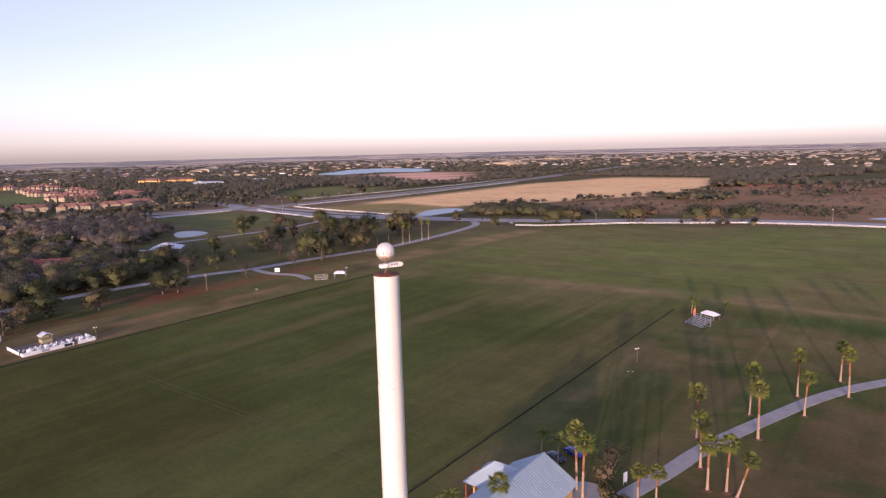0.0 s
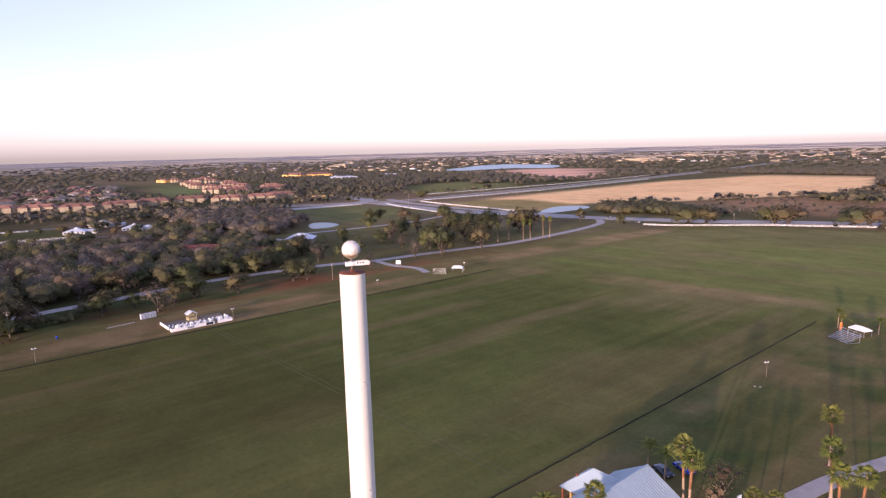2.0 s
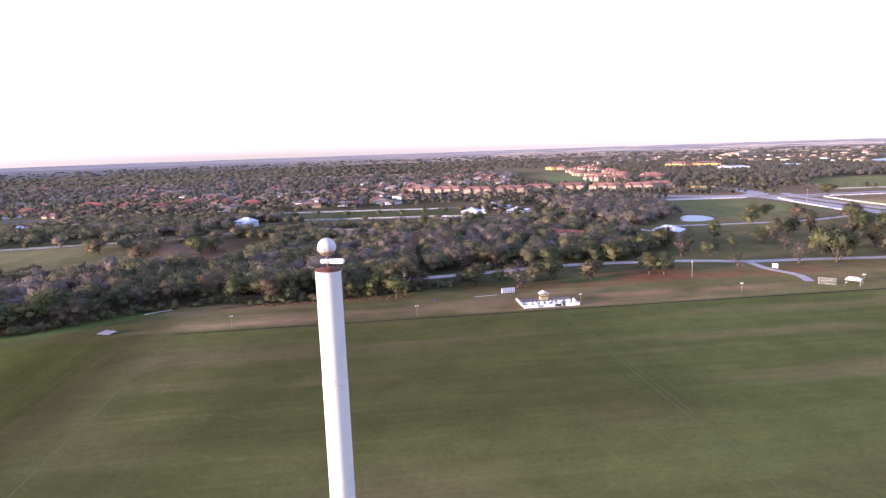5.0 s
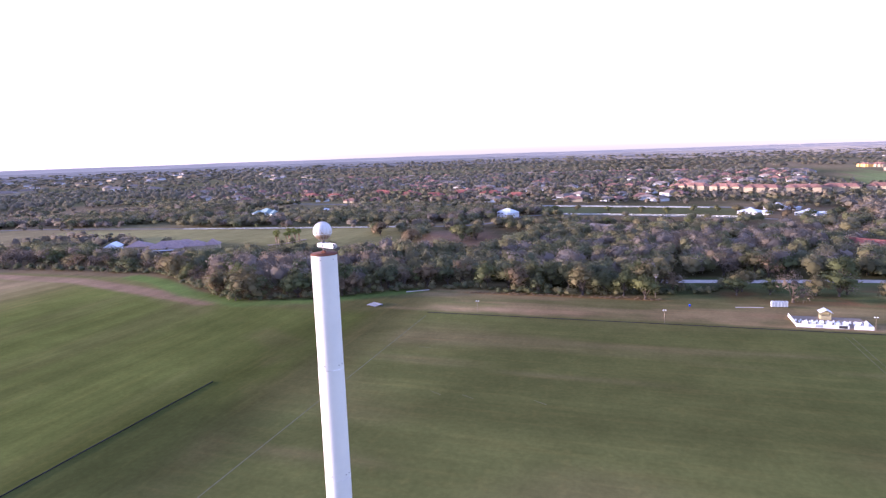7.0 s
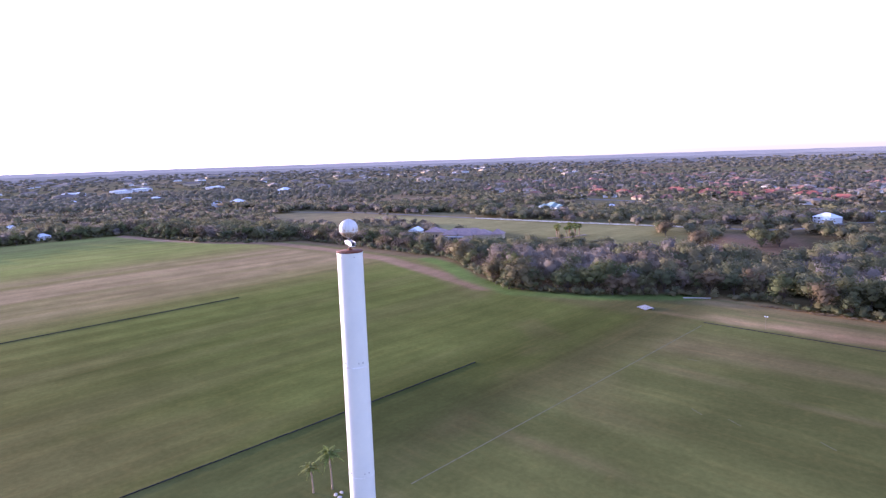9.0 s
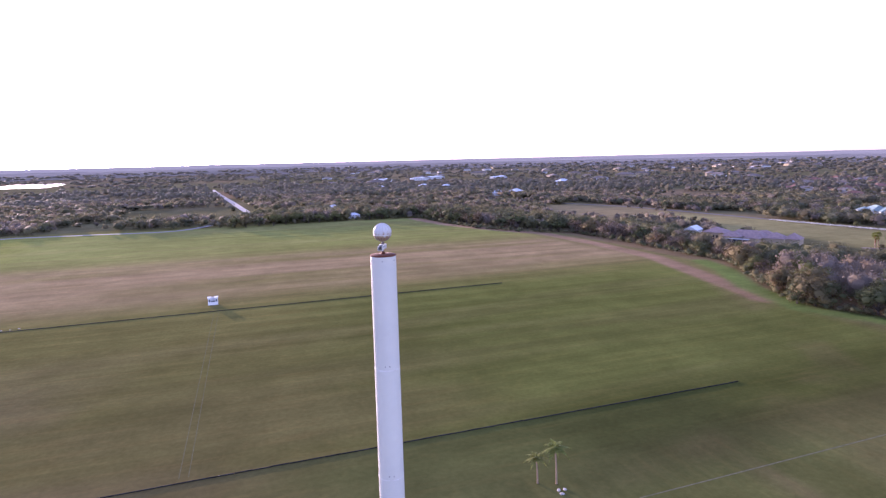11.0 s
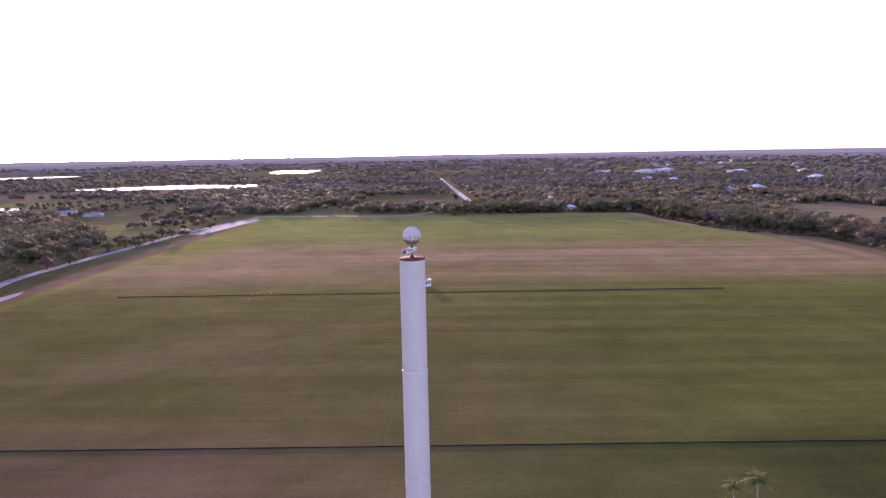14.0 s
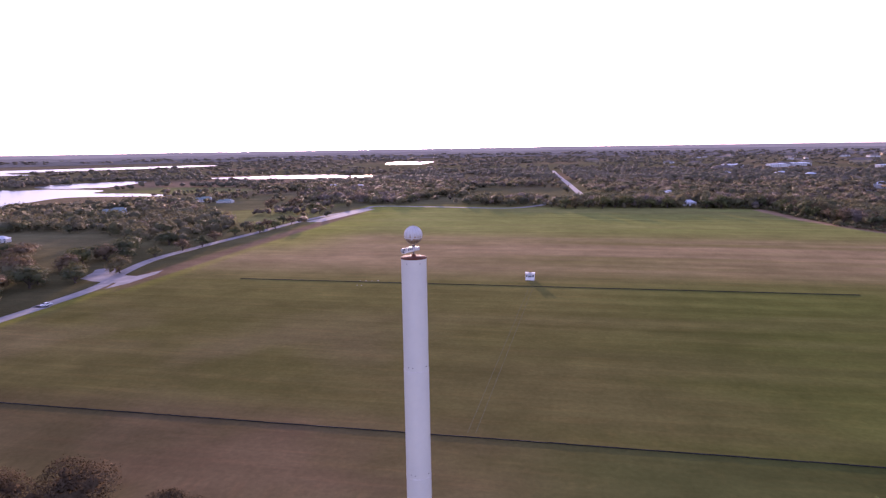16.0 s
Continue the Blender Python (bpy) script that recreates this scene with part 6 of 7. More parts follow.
def free(x, y, pad=0.0):
    ok = np.ones(len(x), bool)
    for p in CLEAR + LAKES:
        ok &= ~inside(x, y, p)
    for p in LAKES[:8]:                      # low banks before the lakes
        for k in (1.05, 1.10):
            ok &= ~inside(x * k, y * k, p)
    for line, w in LANES:
        ok &= edge_dist(x, y, line) > w + pad
    for sx, sy, r in SITES:
        ok &= np.hypot(x - sx, y - sy) > r
    ok &= ~inside(x, y, [(-200, -600), (-8, -598), (45, -606), (200, -626), (205, 120), (60, 560), (-262, 430), (-246, 30), (-242, -60), (-246, -95), (-213, -135), (-206, -167), (-226, -205), (-256, -252), (-256, -410), (-200, -480), (-186, -600)])
    return ok


def scatter(poly, spacing, seed):
    rng = np.random.RandomState(seed)
    xs, ys = [p[0] for p in poly], [p[1] for p in poly]
    X, Y = np.meshgrid(np.arange(min(xs), max(xs), spacing), np.arange(min(ys), max(ys), spacing))
    x = X.ravel() + rng.uniform(-.45, .45, X.size) * spacing
    y = Y.ravel() + rng.uniform(-.45, .45, X.size) * spacing
    k = inside(x, y, poly)
    x, y = x[k], y[k]
    k = free(x, y)
    return x[k], y[k]


def clump(seed, lumps, leaves, size, core=0.70):
    """Unit crown: height 1, width about 1, as triangles."""
    rng, b = random.Random(seed), Build()
    L = [(Vector((0, 0, 0.52)), 0.45)]
    for k in range(lumps - 1):
        a = k * 2.399 + rng.uniform(-.5, .5)
        L.append((Vector((math.cos(a) * 0.24, math.sin(a) * 0.24, rng.uniform(0.26, 0.66))), rng.uniform(0.27, 0.35)))
    nrm = crown_mesh(b, rng, L, leaves, size, core)
    tri = []
    for f in b.f:
        tri += [f] if len(f) == 3 else [(f[0], f[1], f[2]), (f[0], f[2], f[3])]
    return np.array(b.v), np.array(tri), np.array(nrm)


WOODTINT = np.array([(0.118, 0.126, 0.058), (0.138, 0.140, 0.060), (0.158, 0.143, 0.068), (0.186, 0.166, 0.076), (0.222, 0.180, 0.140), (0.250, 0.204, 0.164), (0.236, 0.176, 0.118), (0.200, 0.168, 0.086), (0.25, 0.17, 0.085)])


def woods(name, label, x, y, h, w, kinds, shapes, z=None, even=0.0):
    """All crowns of a wood that nobody could count, in one mesh."""
    rng = np.random.RandomState(len(x))
    V, F, C, N, off = [], [], [], [], 0
    pick = rng.randint(0, len(shapes), len(x))
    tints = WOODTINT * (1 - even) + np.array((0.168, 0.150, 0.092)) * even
    rot = rng.uniform(0, 6.283, len(x))
    for i in range(len(x)):
        v, f, nn = shapes[pick[i]]
        c, s = math.cos(rot[i]), math.sin(rot[i])
        q = np.empty_like(v)
        q[:, 0] = (v[:, 0] * c - v[:, 1] * s) * w[i] + x[i]
        q[:, 1] = (v[:, 0] * s + v[:, 1] * c) * w[i] + y[i]
        q[:, 2] = v[:, 2] * h[i] + (z[i] if z is not None else 0)
        V.append(q)
        F.append(f + off)
        N.append(np.c_[nn[:, 0] * c - nn[:, 1] * s, nn[:, 0] * s + nn[:, 1] * c, nn[:, 2]])
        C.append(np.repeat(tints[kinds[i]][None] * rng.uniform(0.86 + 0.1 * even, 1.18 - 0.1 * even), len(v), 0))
        off += len(v)
    V, F, C = np.concatenate(V), np.concatenate(F), np.concatenate(C)
    me = bpy.data.meshes.new(name)
    me.vertices.add(len(V))
    me.vertices.foreach_set("co", V.astype(np.float32).ravel())
    me.loops.add(3 * len(F))
    me.loops.foreach_set("vertex_index", F.astype(np.int32).ravel())
    me.polygons.add(len(F))
    me.polygons.foreach_set("loop_start", np.arange(0, 3 * len(F), 3, dtype=np.int32))
    a = me.attributes.new("tint", 'FLOAT_COLOR', 'POINT')
    a.data.foreach_set("color", np.c_[C, np.ones(len(C))].astype(np.float32).ravel())
    me.materials.append(M_stuffleaf)
    me.update(calc_edges=True)
    me.validate()
    set_normals(me, np.concatenate(N))
    return tagged(new(name, me), label, "woods", kind="stuff")


def kinds_at(x, y, seed, bare=0.35):
    n = fbm(x, y, 45, seed)
    rng = np.random.RandomState(seed)
    k = rng.randint(0, 4, len(x))
    wild = n + rng.uniform(-.18, .18, len(x))
    k = np.where(wild > 1 - bare * 0.95 - 0.12, rng.randint(4, 7, len(x)), k)
    return np.where(rng.rand(len(x)) < 0.08, 7, k)


LIGHT = [clump(60 + k, 4, 140, 0.052, 0.76) for k in range(5)]
MID = [clump(20 + k, 6, 290, 0.040, 0.78) for k in range(6)]
FARMID = [clump(50 + k, 2, 20, 0.080, 0.74) for k in range(6)]
FARSHAPE = [clump(40 + k, 1, 4, 0.12, 1.08) for k in range(5)]
# front rows of the wood, tree by tree
wx, wy = scatter(BELT, 9.0, 3)
fd = edge_dist(wx, wy, WOOD_FRONT)
kk = kinds_at(wx, wy, 7, 0.2)
kk = np.where((wy > -85) & (wx < -315) & (np.random.RandomState(8).rand(len(wx)) < 0.25), 4 + (wx.astype(int) % 2), kk)
grey = (np.hypot(wx + 266, wy + 180) < 40) | (np.hypot(wx + 390, wy - 48) < 36) | (np.hypot(wx + 425, wy - 101) < 20)
kk = np.where(grey & (np.random.RandomState(9).rand(len(wx)) < 0.75), 4 + (wy.astype(int) % 3), kk)
front = np.where((fd < 17) & (wx < -185))[0][:230]
for i in front:
    bare = kk[i] in (4, 5, 6)
    rr = random.Random(int(i))
    plant(rr.choice((4, 5)) if bare else rr.choice((0, 1, 2, 2)), wx[i], wy[i], rr.uniform(8.5, 14.5) * (0.76 if -345 < wy[i] < -235 else 0.95 if wy[i] < -205 else 1), rr.uniform(1.0, 1.3),
          "winter tree with grey-brown twigs at the edge of the wood" if bare else "dense dark tree at the edge of the wood", "trees at the edge of the wood")
rest = np.ones(len(wx), bool)
rest[front] = False
rng = np.random.RandomState(5)
wx, wy, kk = wx[rest], wy[rest], kk[rest]
woods("woodland", "mixed winter woodland of dark oaks and bare trees", wx, wy, rng.uniform(8.5, 13.5, len(wx)) * np.where(wy < -100, 0.68 + 0.40 * smooth(wx, -400, -330), 0.9) * (1 - 0.28 * smooth(wy, -140, -170) * smooth(wx, -275, -300)), rng.uniform(8.5, 12.5, len(wx)), kk, MID, even=0.15)
# undergrowth along the front of the wood
ux = np.concatenate([np.linspace(a[0], b[0], max(2, int(math.hypot(b[0] - a[0], b[1] - a[1]) / 2.6))) for a, b in zip(WOOD_FRONT, WOOD_FRONT[1:])])
uy = np.concatenate([np.linspace(a[1], b[1], max(2, int(math.hypot(b[0] - a[0], b[1] - a[1]) / 2.6))) for a, b in zip(WOOD_FRONT, WOOD_FRONT[1:])])
ux, uy = ux + rng.uniform(-2.5, 1.5, len(ux)), uy + rng.uniform(-2, 2, len(uy))
woods("undergrowth", "low green undergrowth along the edge of the wood", ux, uy, rng.uniform(2.0, 5.5, len(ux)), rng.uniform(3.0, 5.5, len(ux)), rng.choice([0, 1, 2, 3], len(ux)), LIGHT)
dx, dy = rng.uniform(-249.5, -245, 110), rng.uniform(-68, 14, 110)
woods("dry_grass", "rusty dry grass along the foot of the wood", dx, dy, rng.uniform(0.25, 0.6, 110), rng.uniform(0.9, 2.4, 110), np.full(110, 8), FARSHAPE)
sets = []
SUBURB = [(-735, -330), (-790, -700), (-1000, -900), (-1500, -900), (-1650, 0), (-1450, 330), (-1000, 250), (-920, 60), (-720, 60), (-700, -150)]
NEARTOWN = [(-640, 300), (-720, 480), (-830, 800), (-1300, 1050), (-1900, 1000), (-1700, 620), (-1250, 560), (-930, 470), (-760, 300), (-680, 150)]
NTOWN = [(-2600, 700), (-1700, 620), (-1300, 900), (-1350, 1900), (-700, 1900), (-300, 1700), (700, 1800), (1200, 2600), (-400, 3300), (-2200, 2600)]
OPEN = [PARK, [(-660, 290), (-440, 190), (-290, 430), (-420, 450), (-620, 440)], [(-1000, 60), (-1000, 560), (-1700, 620), (-1700, 300), (-960, 20)], [(-330, 520), (-100, 545), (60, 560), (0, 1000), (-330, 900)]]
GROVES = [[(-455, -545), (-508, -455), (-590, -480), (-600, -640), (-480, -640)], [(-452, -412), (-486, -325), (-522, -345), (-492, -425)], [(-526, -312), (-505, -150), (-560, -160), (-640, -230), (-610, -340)],
          [(-540, -150), (-548, -92), (-575, -60), (-620, -110), (-600, -160)], [(-392, -160), (-380, -138), (-402, -100), (-428, -104), (-420, -150)], [(-452, -205), (-430, -180), (-418, -150), (-450, -150)],
          [(-640, -480), (-700, -420), (-700, -640), (-640, -640)], [(-380, -610), (-470, -610), (-540, -780), (-400, -800)], [(-590, 20), (-575, -60), (-610, -80), (-625, 10)]]
COPSES = [(p, 8.5, 0.24, 6.5, 11.5) for p in GROVES] + [
    ([(640, -560), (540, -572), (504, -615), (488, -664), (410, -625), (300, -490), (267, -462), (250, -425), (243, -345), (270, -348), (345, -394), (389, -390), (450, -385), (560, -470)], 12, 0.1, 8, 12.5),
    ([(664, -882), (579, -818), (537, -840), (405, -829), (338, -824), (360, -900), (500, -930), (690, -950)], 12, 0.1, 7, 11),
    ([(232, -205), (228, -165), (330, -215), (300, -245), (272, -250), (248, -232)], 11, 0.12, 7, 10), ([(300, -285), (330, -280), (420, -330), (400, -345)], 12, 0.1, 6, 9),
    ([(-330, 460), (-258, 486), (-270, 514), (-310, 545), (-345, 505)], 6.5, 0.1, 9, 13), ([(-300, 525), (-200, 535), (-150, 562), (-190, 640), (-255, 733), (-297, 596)], 15, 0.9, 2.0, 5.0),
    ([(-225, 703), (-208, 800), (-150, 780), (-165, 690)], 9, 0.15, 7, 11), ([(-260, 985), (-219, 1020), (-180, 960), (-230, 925)], 9, 0.1, 9, 13), ([(-125, 616), (-66, 580), (-28, 578), (-27, 663), (-127, 691)], 8, 0.25, 2.5, 5),
    ([(-481, 1327), (-294, 1315), (-207, 1135), (-136, 1263), (-29, 1492), (-300, 1500)], 13, 0.2, 8, 12), ([(-545, 172), (-430, 200), (-465, 240), (-600, 296), (-673, 249), (-674, 184)], 8.5, 0.85, 8, 12.5),
    ([(-604, 394), (-584, 414), (-604, 428), (-630, 428), (-622, 402)], 7, 0.1, 7, 10), ([(-160, 780), (-60, 800), (-20, 1000), (-140, 950)], 15, 0.4, 4, 8)]
for poly, gap, bare, h0, h1 in COPSES:
    x, y = scatter(poly, gap, 71)
    hh = rng.uniform(h0, h1, len(x))
    sets.append((x, y, hh, hh * rng.uniform(0.95, 1.4, len(x)), kinds_at(x, y, 72, bare)))
for poly, gap, seed, bare, hs in ((SUBURB, 17, 33, 0.4, (4.5, 8)), (NEARTOWN, 14, 34, 0.35, (6.5, 11)), (SOUTHWOOD, 13, 14, 0.3, (8, 12)), (WESTGREEN, 13, 15, 0.25, (6.5, 10.5)), (NORTHSCRUB, 13, 16, 0.55, (1.0, 3.2))):
    x, y = scatter(poly, gap, seed)
    keep = fbm(x, y, 110 if poly in (SOUTHWOOD, WESTGREEN) else 70, seed + 50) > (0.43 if poly in (SOUTHWOOD, WESTGREEN) else 0.36 if poly is NORTHSCRUB else 0.28)
    x, y = x[keep], y[keep]
    hh = rng.uniform(*hs, len(x))
    sets.append((x, y, hh, hh * rng.uniform(*((0.6, 0.95) if poly is NEARTOWN else (1.0, 1.5)), len(x)), kinds_at(x, y, seed, bare)))
for line in HEDGES:
    for (xa, ya), (xb, yb) in zip(line, line[1:]):
        n = int(math.hypot(xb - xa, yb - ya) / 2.6)
        t = rng.rand(n)
        x, y = xa + (xb - xa) * t + rng.normal(0, 9, n), ya + (yb - ya) * t + rng.normal(0, 9, n)
        k = free(x, y)
        x, y = x[k], y[k]
        hh = rng.uniform(5, 11, len(x))
        sets.append((x, y, hh * 0.85, hh * 1.1, kinds_at(x, y, 17, 0.7 if ya > 560 else 0.25)))
x, y, hh, ww, kd = (np.concatenate([s[i] for s in sets]) for i in range(5))
nr = (np.hypot(x, y) < 640) | ((np.hypot(x, y) < 790) & (y < -400) & (x < 300))
away = np.hypot(x, y) > 1050
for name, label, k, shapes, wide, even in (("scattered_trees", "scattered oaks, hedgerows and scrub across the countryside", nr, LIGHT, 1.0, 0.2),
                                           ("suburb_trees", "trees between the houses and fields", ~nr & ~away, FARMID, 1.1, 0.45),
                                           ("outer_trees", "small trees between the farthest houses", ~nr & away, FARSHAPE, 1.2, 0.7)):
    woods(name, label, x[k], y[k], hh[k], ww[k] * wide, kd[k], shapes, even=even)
# the far country: woods thickest near by, thinned where nothing looks
far_x, far_y = [], []
for count, r0, r1, gate in ((20000, 480, 3600, 0.46), (30000, 480, 1500, 0.55)):
    r = r0 + (r1 - r0) * rng.rand(count)
    a = rng.uniform(0, 6.283, count)
    x, y = r * np.cos(a), r * np.sin(a)
    bearing = np.degrees(np.arctan2(-x, y)) % 360
    keep = free(x, y) & (fbm(x, y, 380, 77) + 0.35 * fbm(x, y, 90, 78) > gate) & ~inside(x, y, BELT) & ~inside(x, y, SCRUB) & ~inside(x, y, EASTWOOD) & ~inside(x, y, WESTGREEN)
    keep &= ~inside(x, y, [(-560, 440), (-400, 430), (-300, 480), (-200, 560), (-180, 950), (-300, 1250), (-640, 1250), (-700, 820), (-640, 460)])
    for p in OPEN:
        keep &= ~inside(x, y, p)
    for p in (SUBURB, NEARTOWN, NTOWN):
        keep &= ~inside(x, y, p) | (rng.rand(count) < 0.5)
    keep &= (bearing < 236) | (bearing > 352) | (rng.rand(count) < 0.2)
    far_x.append(x[keep])
    far_y.append(y[keep])
x, y = np.concatenate(far_x), np.concatenate(far_y)
r = np.hypot(x, y)
hh = rng.uniform(5.5, 9.5, len(x)) + 1.5 * (fbm(x, y, 200, 79) > 0.5)
ww = hh * rng.uniform(0.8, 1.35, len(x)) * (1 + smooth(r, 900, 2700) * 1.7)
kd, k = kinds_at(x, y, 18, 0.4), r < 1000
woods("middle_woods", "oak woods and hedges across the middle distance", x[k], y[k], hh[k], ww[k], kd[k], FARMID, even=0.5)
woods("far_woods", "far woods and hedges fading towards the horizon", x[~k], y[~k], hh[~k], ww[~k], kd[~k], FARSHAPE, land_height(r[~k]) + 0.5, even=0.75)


# ---- houses ----
def make_house(name, label, category, w, d, eave, ridge, wall, roof, wings=(), hip=True, windows=4, group="", far=False):
    """Hipped or gabled house; wings: (x, y, w, d, eave, ridge) blocks of their own roof."""
    h = thing(name, label, category, group=group)
    body, tiles = Build(), Build()
    for x0, y0, w0, d0, e0, r0 in ((0, 0, w, d, eave, ridge),) + tuple(wings):
        block = body if far else Build()
        block.box(x0 - w0 / 2, y0 - d0 / 2, 0, x0 + w0 / 2, y0 + d0 / 2, e0)
        if not far:
            part("wall", block, wall, h)
        o, b = 0.6, tiles if far else Build()
        X, Y = w0 / 2 + o, d0 / 2 + o
        long_x = w0 >= d0
        k = (min(X, Y) if hip else 0.0)
        if long_x:
            A, B = (x0 - X + k, y0, r0), (x0 + X - k, y0, r0)
        else:
            A, B = (x0, y0 - Y + k, r0), (x0, y0 + Y - k, r0)
        c = [(x0 - X, y0 - Y, e0), (x0 + X, y0 - Y, e0), (x0 + X, y0 + Y, e0), (x0 - X, y0 + Y, e0)]
        if long_x:
            b.face(c[0], c[1], B, A).face(c[2], c[3], A, B).face(c[1], c[2], B).face(c[3], c[0], A)
        else:
            b.face(c[1], c[2], B, A).face(c[3], c[0], A, B).face(c[0], c[1], A).face(c[2], c[3], B)
        b.face(*[(p[0], p[1], e0 - 0.02) for p in c[::-1]])
        if not far:
            part("roof", b, roof, h)
    if far:
        part("wall", body, wall, h)
        part("roof", tiles, roof, h)
    storeys = max(1, round(eave / 3.2))
    for s in range(storeys):
        for k in range(windows):
            x = -w / 2 + w * (k + .5) / windows
            for y, g in ((-d / 2, -1), (d / 2, 1)):
                part("window", Build().box(x - .8, y - .06, 0.9 + 3.1 * s, x + .8, y + .06, 2.3 + 3.1 * s), M_glass, h)
    return h


def copies(proto, rows, label="", z=None):
    first = True
    for x, y, a, s in rows:
        m = pose(x, y, float(land_height(np.hypot(x, y))), rz=a)
        if first:
            proto.matrix_basis, q, first = m, proto, False
        else:
            q = copy_thing(proto, m)
        q.scale = (s, s, s)


rh = random.Random(9)
town = make_house("townhouse_row", "row of cream town houses under terracotta roofs", "house", 42, 13, 6.2, 10.0, M_cream, M_terra,
                  ((-14, -5, 9, 9, 6.2, 9.4), (0, -5, 9, 9, 6.2, 9.4), (14, -5, 9, 9, 6.2, 9.4), (-8, 5, 8, 8, 6.2, 9.2), (8, 5, 8, 8, 6.2, 9.2)), True, 5, "terracotta town houses")
copies(town, [(x, y, a, 1) for x, y, a in TOWNFRONT] + [
              (-1034, 382, 25, 1), (-977, 398, 60, 1), (-1035, 425, 20, 1), (-1100, 425, 15, 1), (-1160, 424, 5, 1), (-1225, 420, 5, 1), (-1198, 480, 15, 1), (-1130, 470, 15, 1), (-969, 452, 70, 1),
              (-1055, 496, 25, 1), (-1000, 480, 40, 1), (-1300, 440, 10, 1), (-1380, 455, 10, 1), (-1495, 515, 20, 1), (-1580, 490, 15, 1), (-1570, 560, 15, 1), (-1410, 520, 15, 1), (-1290, 510, 15, 1)])
villa = make_house("villa", "detached house with a terracotta hipped roof", "house", 17, 13, 2.8, 6.2, M_cream, M_terra, ((5, 6, 8, 8, 2.8, 5.4), (-5, -5, 7, 7, 2.8, 5.2)), True, 0, "suburban villas", True)
tan = make_house("bungalow", "detached bungalow with a tan shingle roof", "house", 18, 12, 3.2, 6.0, M_whitestucco, M_tanroof, ((-5, 5, 8, 8, 3.2, 5.4),), True, 0, "suburban villas", True)
redh = make_house("red_roof_house", "low house with a bright red clay roof", "house", 30, 16, 3.0, 7.0, M_cream, M_red, ((9, -6, 11, 11, 3.0, 6.3), (-9, 6, 11, 11, 3.0, 6.3)), True, 4, "red-roofed houses")
copies(redh, [(-822, -280, 80, 1), (-874, -256, 70, 1), (-857, -206, 85, 1), (-805, -158, 75, 1), (-886, -346, 60, 1), (-902, -396, 80, 1), (-838, -487, 70, 1), (-825, -441, 75, 1), (-878, -379, 75, 1), (-840, -320, 75, 1)])
va, ta = [], []
sx, sy = scatter(SUBURB, 37, 23)
for x, y in zip(sx, sy):
    if abs(x + 850) < 55 and -510 < y < -130:
        continue
    if rh.random() < 0.70:
        (va if rh.random() < 0.55 else ta).append((x, y, rh.uniform(0, 180), rh.uniform(0.9, 1.3)))
sx, sy = scatter(NTOWN, 80, 24)
wl = []
for x, y in zip(sx, sy):
    if rh.random() < 0.75:
        (wl if rh.random() < 0.55 else va if rh.random() < 0.5 else ta).append((x, y, rh.uniform(0, 180), rh.uniform(0.55, 1.1)))
for x, y in zip(*scatter([(-1700, -900), (-900, -1000), (-500, -1300), (-100, -1400), (0, -2600), (-1500, -3200), (-2600, -2000)], 150, 25)):
    if rh.random() < 0.6:
        (wl if rh.random() < 0.5 else ta).append((x, y, rh.uniform(0, 180), rh.uniform(0.9, 1.9)))
copies(villa, va)
copies(tan, ta)
block = make_house("far_block", "pale far-off building with a low roof", "building", 26, 15, 4.5, 7.5, M_cream, M_tanroof, (), True, 0, "far town", True)
copies(block, wl)
white = make_house("white_house", "white house under a pale metal roof", "house", 20, 14, 5.6, 9.6, M_whitestucco, M_whitemetal, ((6, -6, 9, 9, 4.0, 7.0),), True, 4, "white houses")
copies(white, [(-561, -117, 60, 0.85), (-407, -874, 30, .9), (-439, -872, 20, 1.0), (-374, -1145, 10, 1.1), (-402, -1095, 15, 1.1), (-290, -1160, 5, 1.0),
               (385, -350, 20, .5), (-128, -758, 30, .65), (-655, -1094, 10, 1.3), (292, -870, 10, 0.8), (-128, -634, 10, .6), (-154, -673, 30, .55), (-590, -330, 70, .8), (331, -862, 15, .9)])
hall_white = make_house("club_pavilion", "white pavilion under a broad low roof with a lantern", "pavilion", 20, 16, 2.8, 5.6, M_whitestucco, M_whitemetal,
                        ((13, 2, 12, 11, 2.6, 4.4), (0, 0, 2.6, 2.6, 5.8, 6.8)), True, 5, "white pavilions")
copies(hall_white, [(-588, 95, 60, 0.85), (-630, 124, 55, 0.95), (-577, 138, 60, 0.85)])
shop = make_house("shop", "long pale building with a flat-looking roof", "building", 46, 18, 6.5, 8.0, M_whitestucco, M_whitemetal, ((-12, 0, 9, 19, 7.5, 9.0),), True, 8, "shops and halls")
copies(shop, [(-1185, 728, 70, 1.3), (-1225, 890, 65, 1), (-403, -1582, 10, 1), (-506, -1592, 15, 1), (-577, -1652, 15, 1), (-570, -1660, 10, 1), (-700, -1500, 12, 1)])
yel = make_house("yellow_shop", "yellow building under a red-brown roof", "building", 48, 20, 8, 12, M_yellowstucco, M_terra, ((-14, -6, 12, 14, 8, 11), (14, -6, 12, 14, 8, 11)), True, 8, "shops and halls")
copies(yel, [(-1405, 725, 20, 1.3), (-1372, 775, 60, 1.3), (-1600, 470, 15, .8)])
hall = make_house("far_hall", "long cream hall with stepped low roofs", "building", 150, 44, 9, 13, M_cream, M_cream, ((-20, -10, 70, 50, 13, 17), (15, -14, 30, 40, 16, 21)), True, 0, "shops and halls", True)
copies(hall, [(-1182, 1945, -20, 1.0), (-2168, 1345, 116, 1.1), (-1425, 2740, -20, 0.6)])
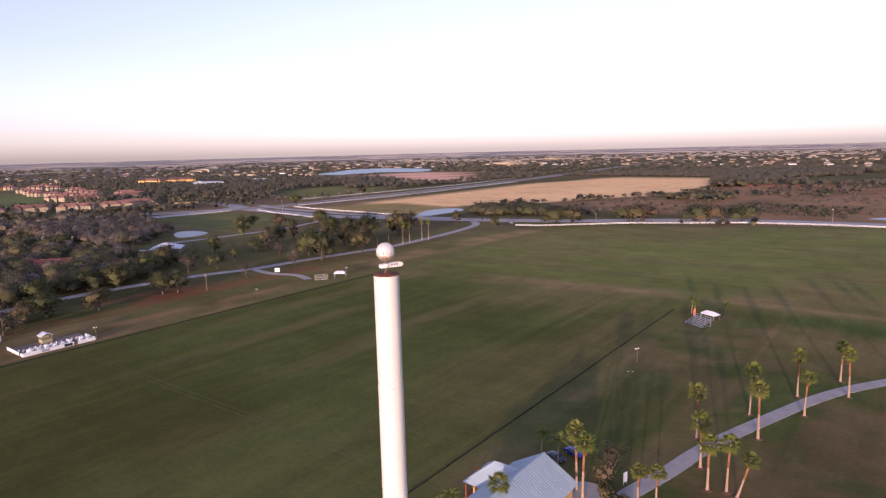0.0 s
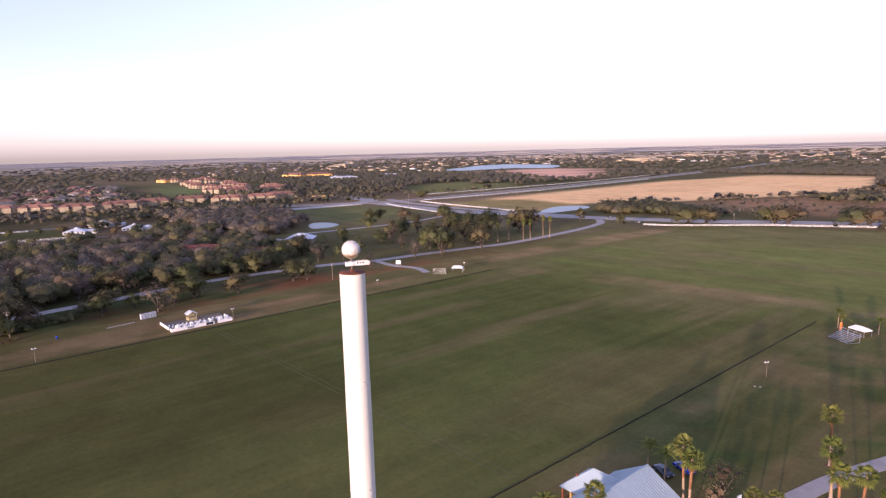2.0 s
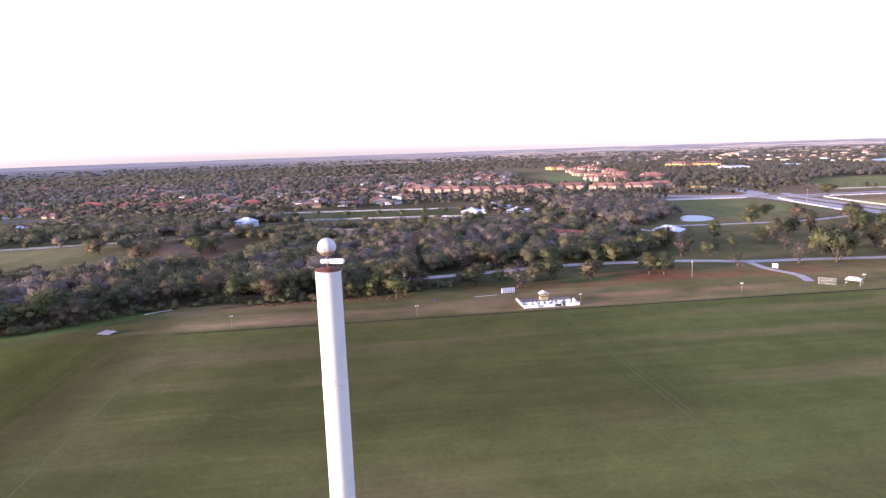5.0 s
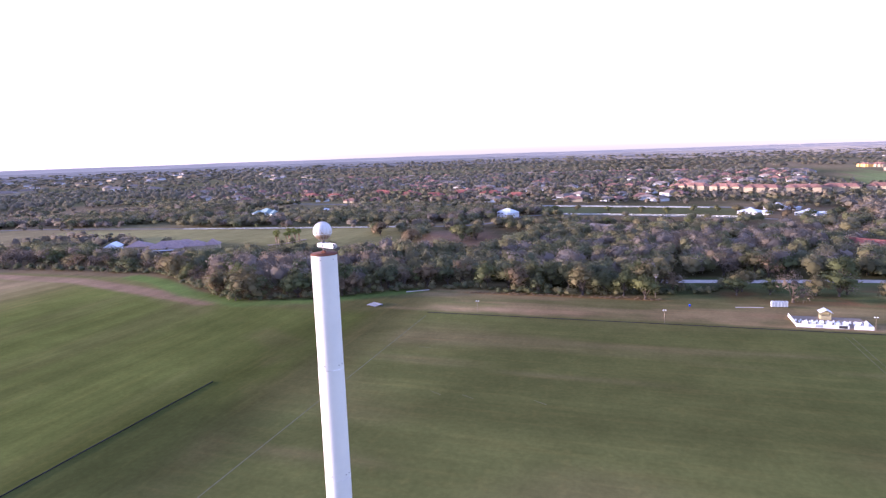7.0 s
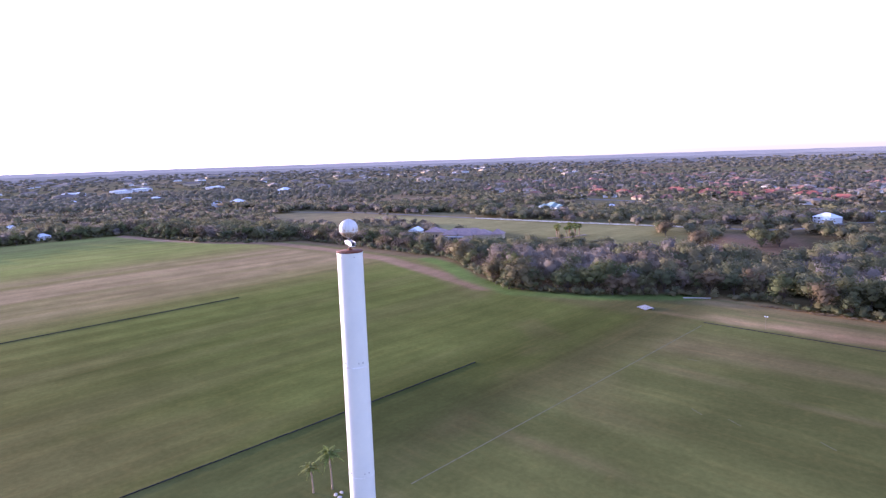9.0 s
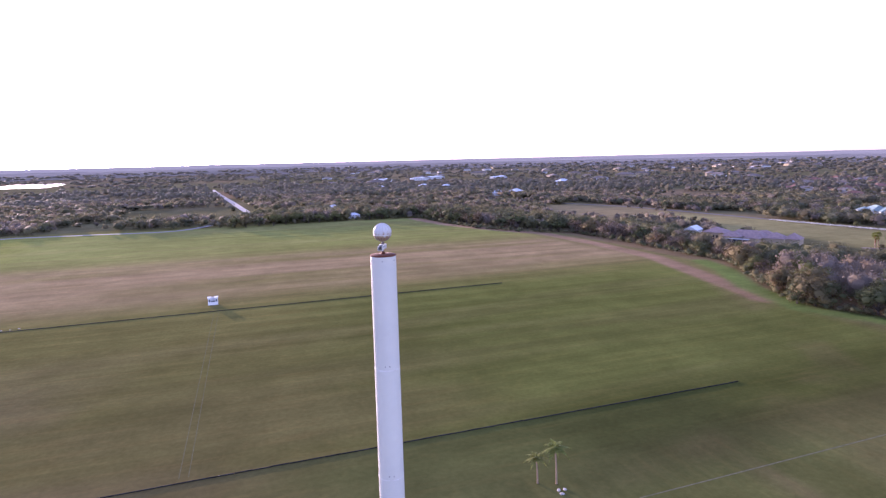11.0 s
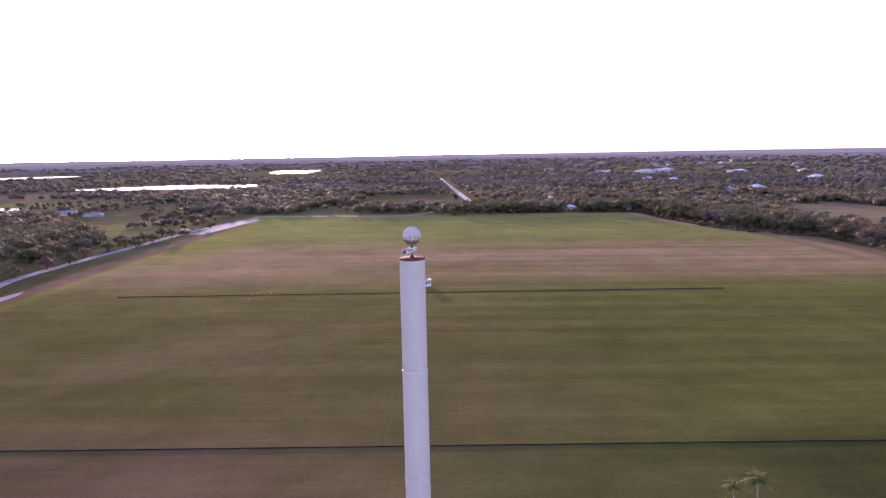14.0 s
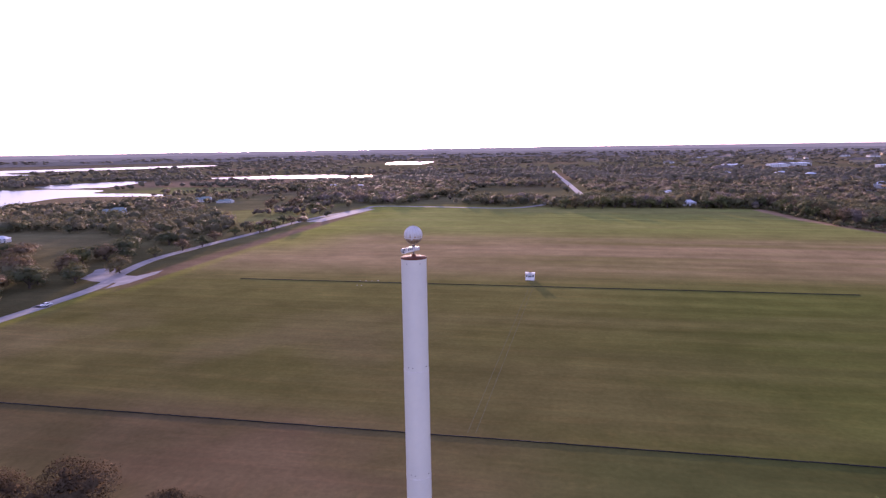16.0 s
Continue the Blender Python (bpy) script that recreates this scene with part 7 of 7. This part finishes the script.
green = make_house("green_roof_house", "white house under pale green metal roofs", "house", 24, 14, 4.2, 8.2, M_whitestucco, M_teal, ((13, 3, 16, 11, 3.8, 7.0), (-4, -8, 10, 10, 3.8, 6.6)), True, 5, "green-roofed houses")
copies(green, [(-566, -385, 50, 1.1), (421, -669, 10, .75), (430, -528, 20, .85), (385, -655, 5, .55)])
mans = make_house("mansion", "wide low mansion under mauve hipped roofs", "house", 30, 16, 4.6, 9.0, M_cream, M_mauve,
                  ((-24, -1, 17, 17, 6.4, 10.4), (-9, -9, 15, 11, 4.6, 8.2), (10, 8, 18, 13, 4.4, 8.4), (21, -2, 15, 14, 4.4, 8.6), (33, 0, 11, 12, 4.4, 8.8), (7, -10, 11, 9, 4.2, 7.2)), True, 7)
mans.matrix_basis = pose(-336, -311, 0, rz=118)
mans.scale = (0.86, 0.86, 0.86)
for k in range(5):
    part("window", Build().box(-31 + 3.2 * k, -9.58, 1.0, -29.2 + 3.2 * k, -9.46, 4.2), M_glass, mans)
guest = make_house("guest_house", "small white guest house beside the mansion", "house", 12, 9, 4.5, 7.4, M_whitestucco, M_whitemetal, (), False, 3)
guest.matrix_basis = pose(-326, -352, 0, rz=28)
screen = thing("pool_screen", "dark screened pool enclosure in front of the mansion", "enclosure", pose(-336, -311, 0, rz=118) @ Matrix.Diagonal((0.86, 0.86, 0.86, 1)))
for k in range(6):
    part("post", Build().box(-14.1 + 4 * k, -20.1, 0, -13.9 + 4 * k, -19.9, 3.4), M_grey, screen)
part("roof", Build().box(-14, -20, 3.4, 6.2, -15, 3.55), M_grey, screen)
part("front_screen", Build().box(-14, -19.95, 0.1, 6, -19.9, 3.38), M_dark, screen)
pav = make_house("pavilion", "open riding pavilion under a broad white roof", "pavilion", 19, 15, 3.4, 6.8, M_wood, M_whitemetal, (), True, 0)
pav.matrix_basis = pose(-385, 199, 0, rz=50)
barn = make_house("barn", "dark red roofed barn among the trees", "barn", 22, 12, 4.0, 7.0, M_wood, M_red, (), False, 0, "barns in the wood")
copies(barn, [(-345, 156, 60, .9), (-384, 128, 55, 1.0)])
for x, y, h in ((-548, 84, 7), (-556, 118, 7.5), (-566, 106, 6), (-552, 134, 8), (-604, 104, 7), (-612, 132, 8), (-596, 86, 7.5), (-560, 156, 9), (-572, 160, 8)):
    plant(0 if h > 7 else 1, x, y, h, 1.2, "dark tree close to the white pavilions", "trees by the pavilions")
for x, y in ((-617, -80), (-621, -58), (-607, -28), (-601, 4), (-592, 26), (-616, -100), (-612, 50), (-606, 70)):
    plant(0, x, y, 6.2, 1.15, "rounded tree in the planted middle of the parkway", "parkway trees")
for x, y in ((-501, -53), (-500, -38), (-499, -22), (-497, 7), (-497, 24), (-494, 40)):
    plant(1, x, y, 7.5, 1.2, "dark rounded tree before the white estate fence", "parkway trees")
# trees at the rim of the fallow paddock and the pasture
for x, y, h in ((-437, -197, 10), (-427, -190, 11), (-446, -203, 9), (-411, -108, 11), (-403, -116, 12), (-420, -112, 10), (-384, -148, 11), (-393, -152, 10), (-452, -205, 8),
                (-374, -236, 6), (-366, -240, 5), (-430, -128, 9), (-475, -262, 5), (-478, -240, 6), (-470, -305, 6), (-466, -330, 5), (-462, -350, 6)):
    plant(0 if h > 8 else 2, x, y, h, 1.15, "dark tree standing at the rim of the pasture", "trees round the pasture")
single("pool_bridge", ribbon([(-369, -254), (-380, -244), (-400, -241)], 4, 0.3), M_wood, "dark timber boardwalk by the garden pool", "boardwalk", kind="structure")
gas = thing("station_canopy", "yellow filling station canopy on posts", "canopy", pose(-724, 411, 0, rz=60))
part("roof", Build().box(-14, -7, 5.0, 14, 7, 6.2), M_yellowstucco, gas)
for x in (-10, 0, 10):
    for y in (-4, 4):
        part("post", Build().box(x - .3, y - .3, 0, x + .3, y + .3, 5.0), M_white, gas)

hall = make_house("stable_block", "long low stable block behind the wood", "building", 56, 9, 3.4, 5.0, M_cream, M_tanroof, (), False, 8)
hall.matrix_basis = pose(-466, -22, 0, rz=62)
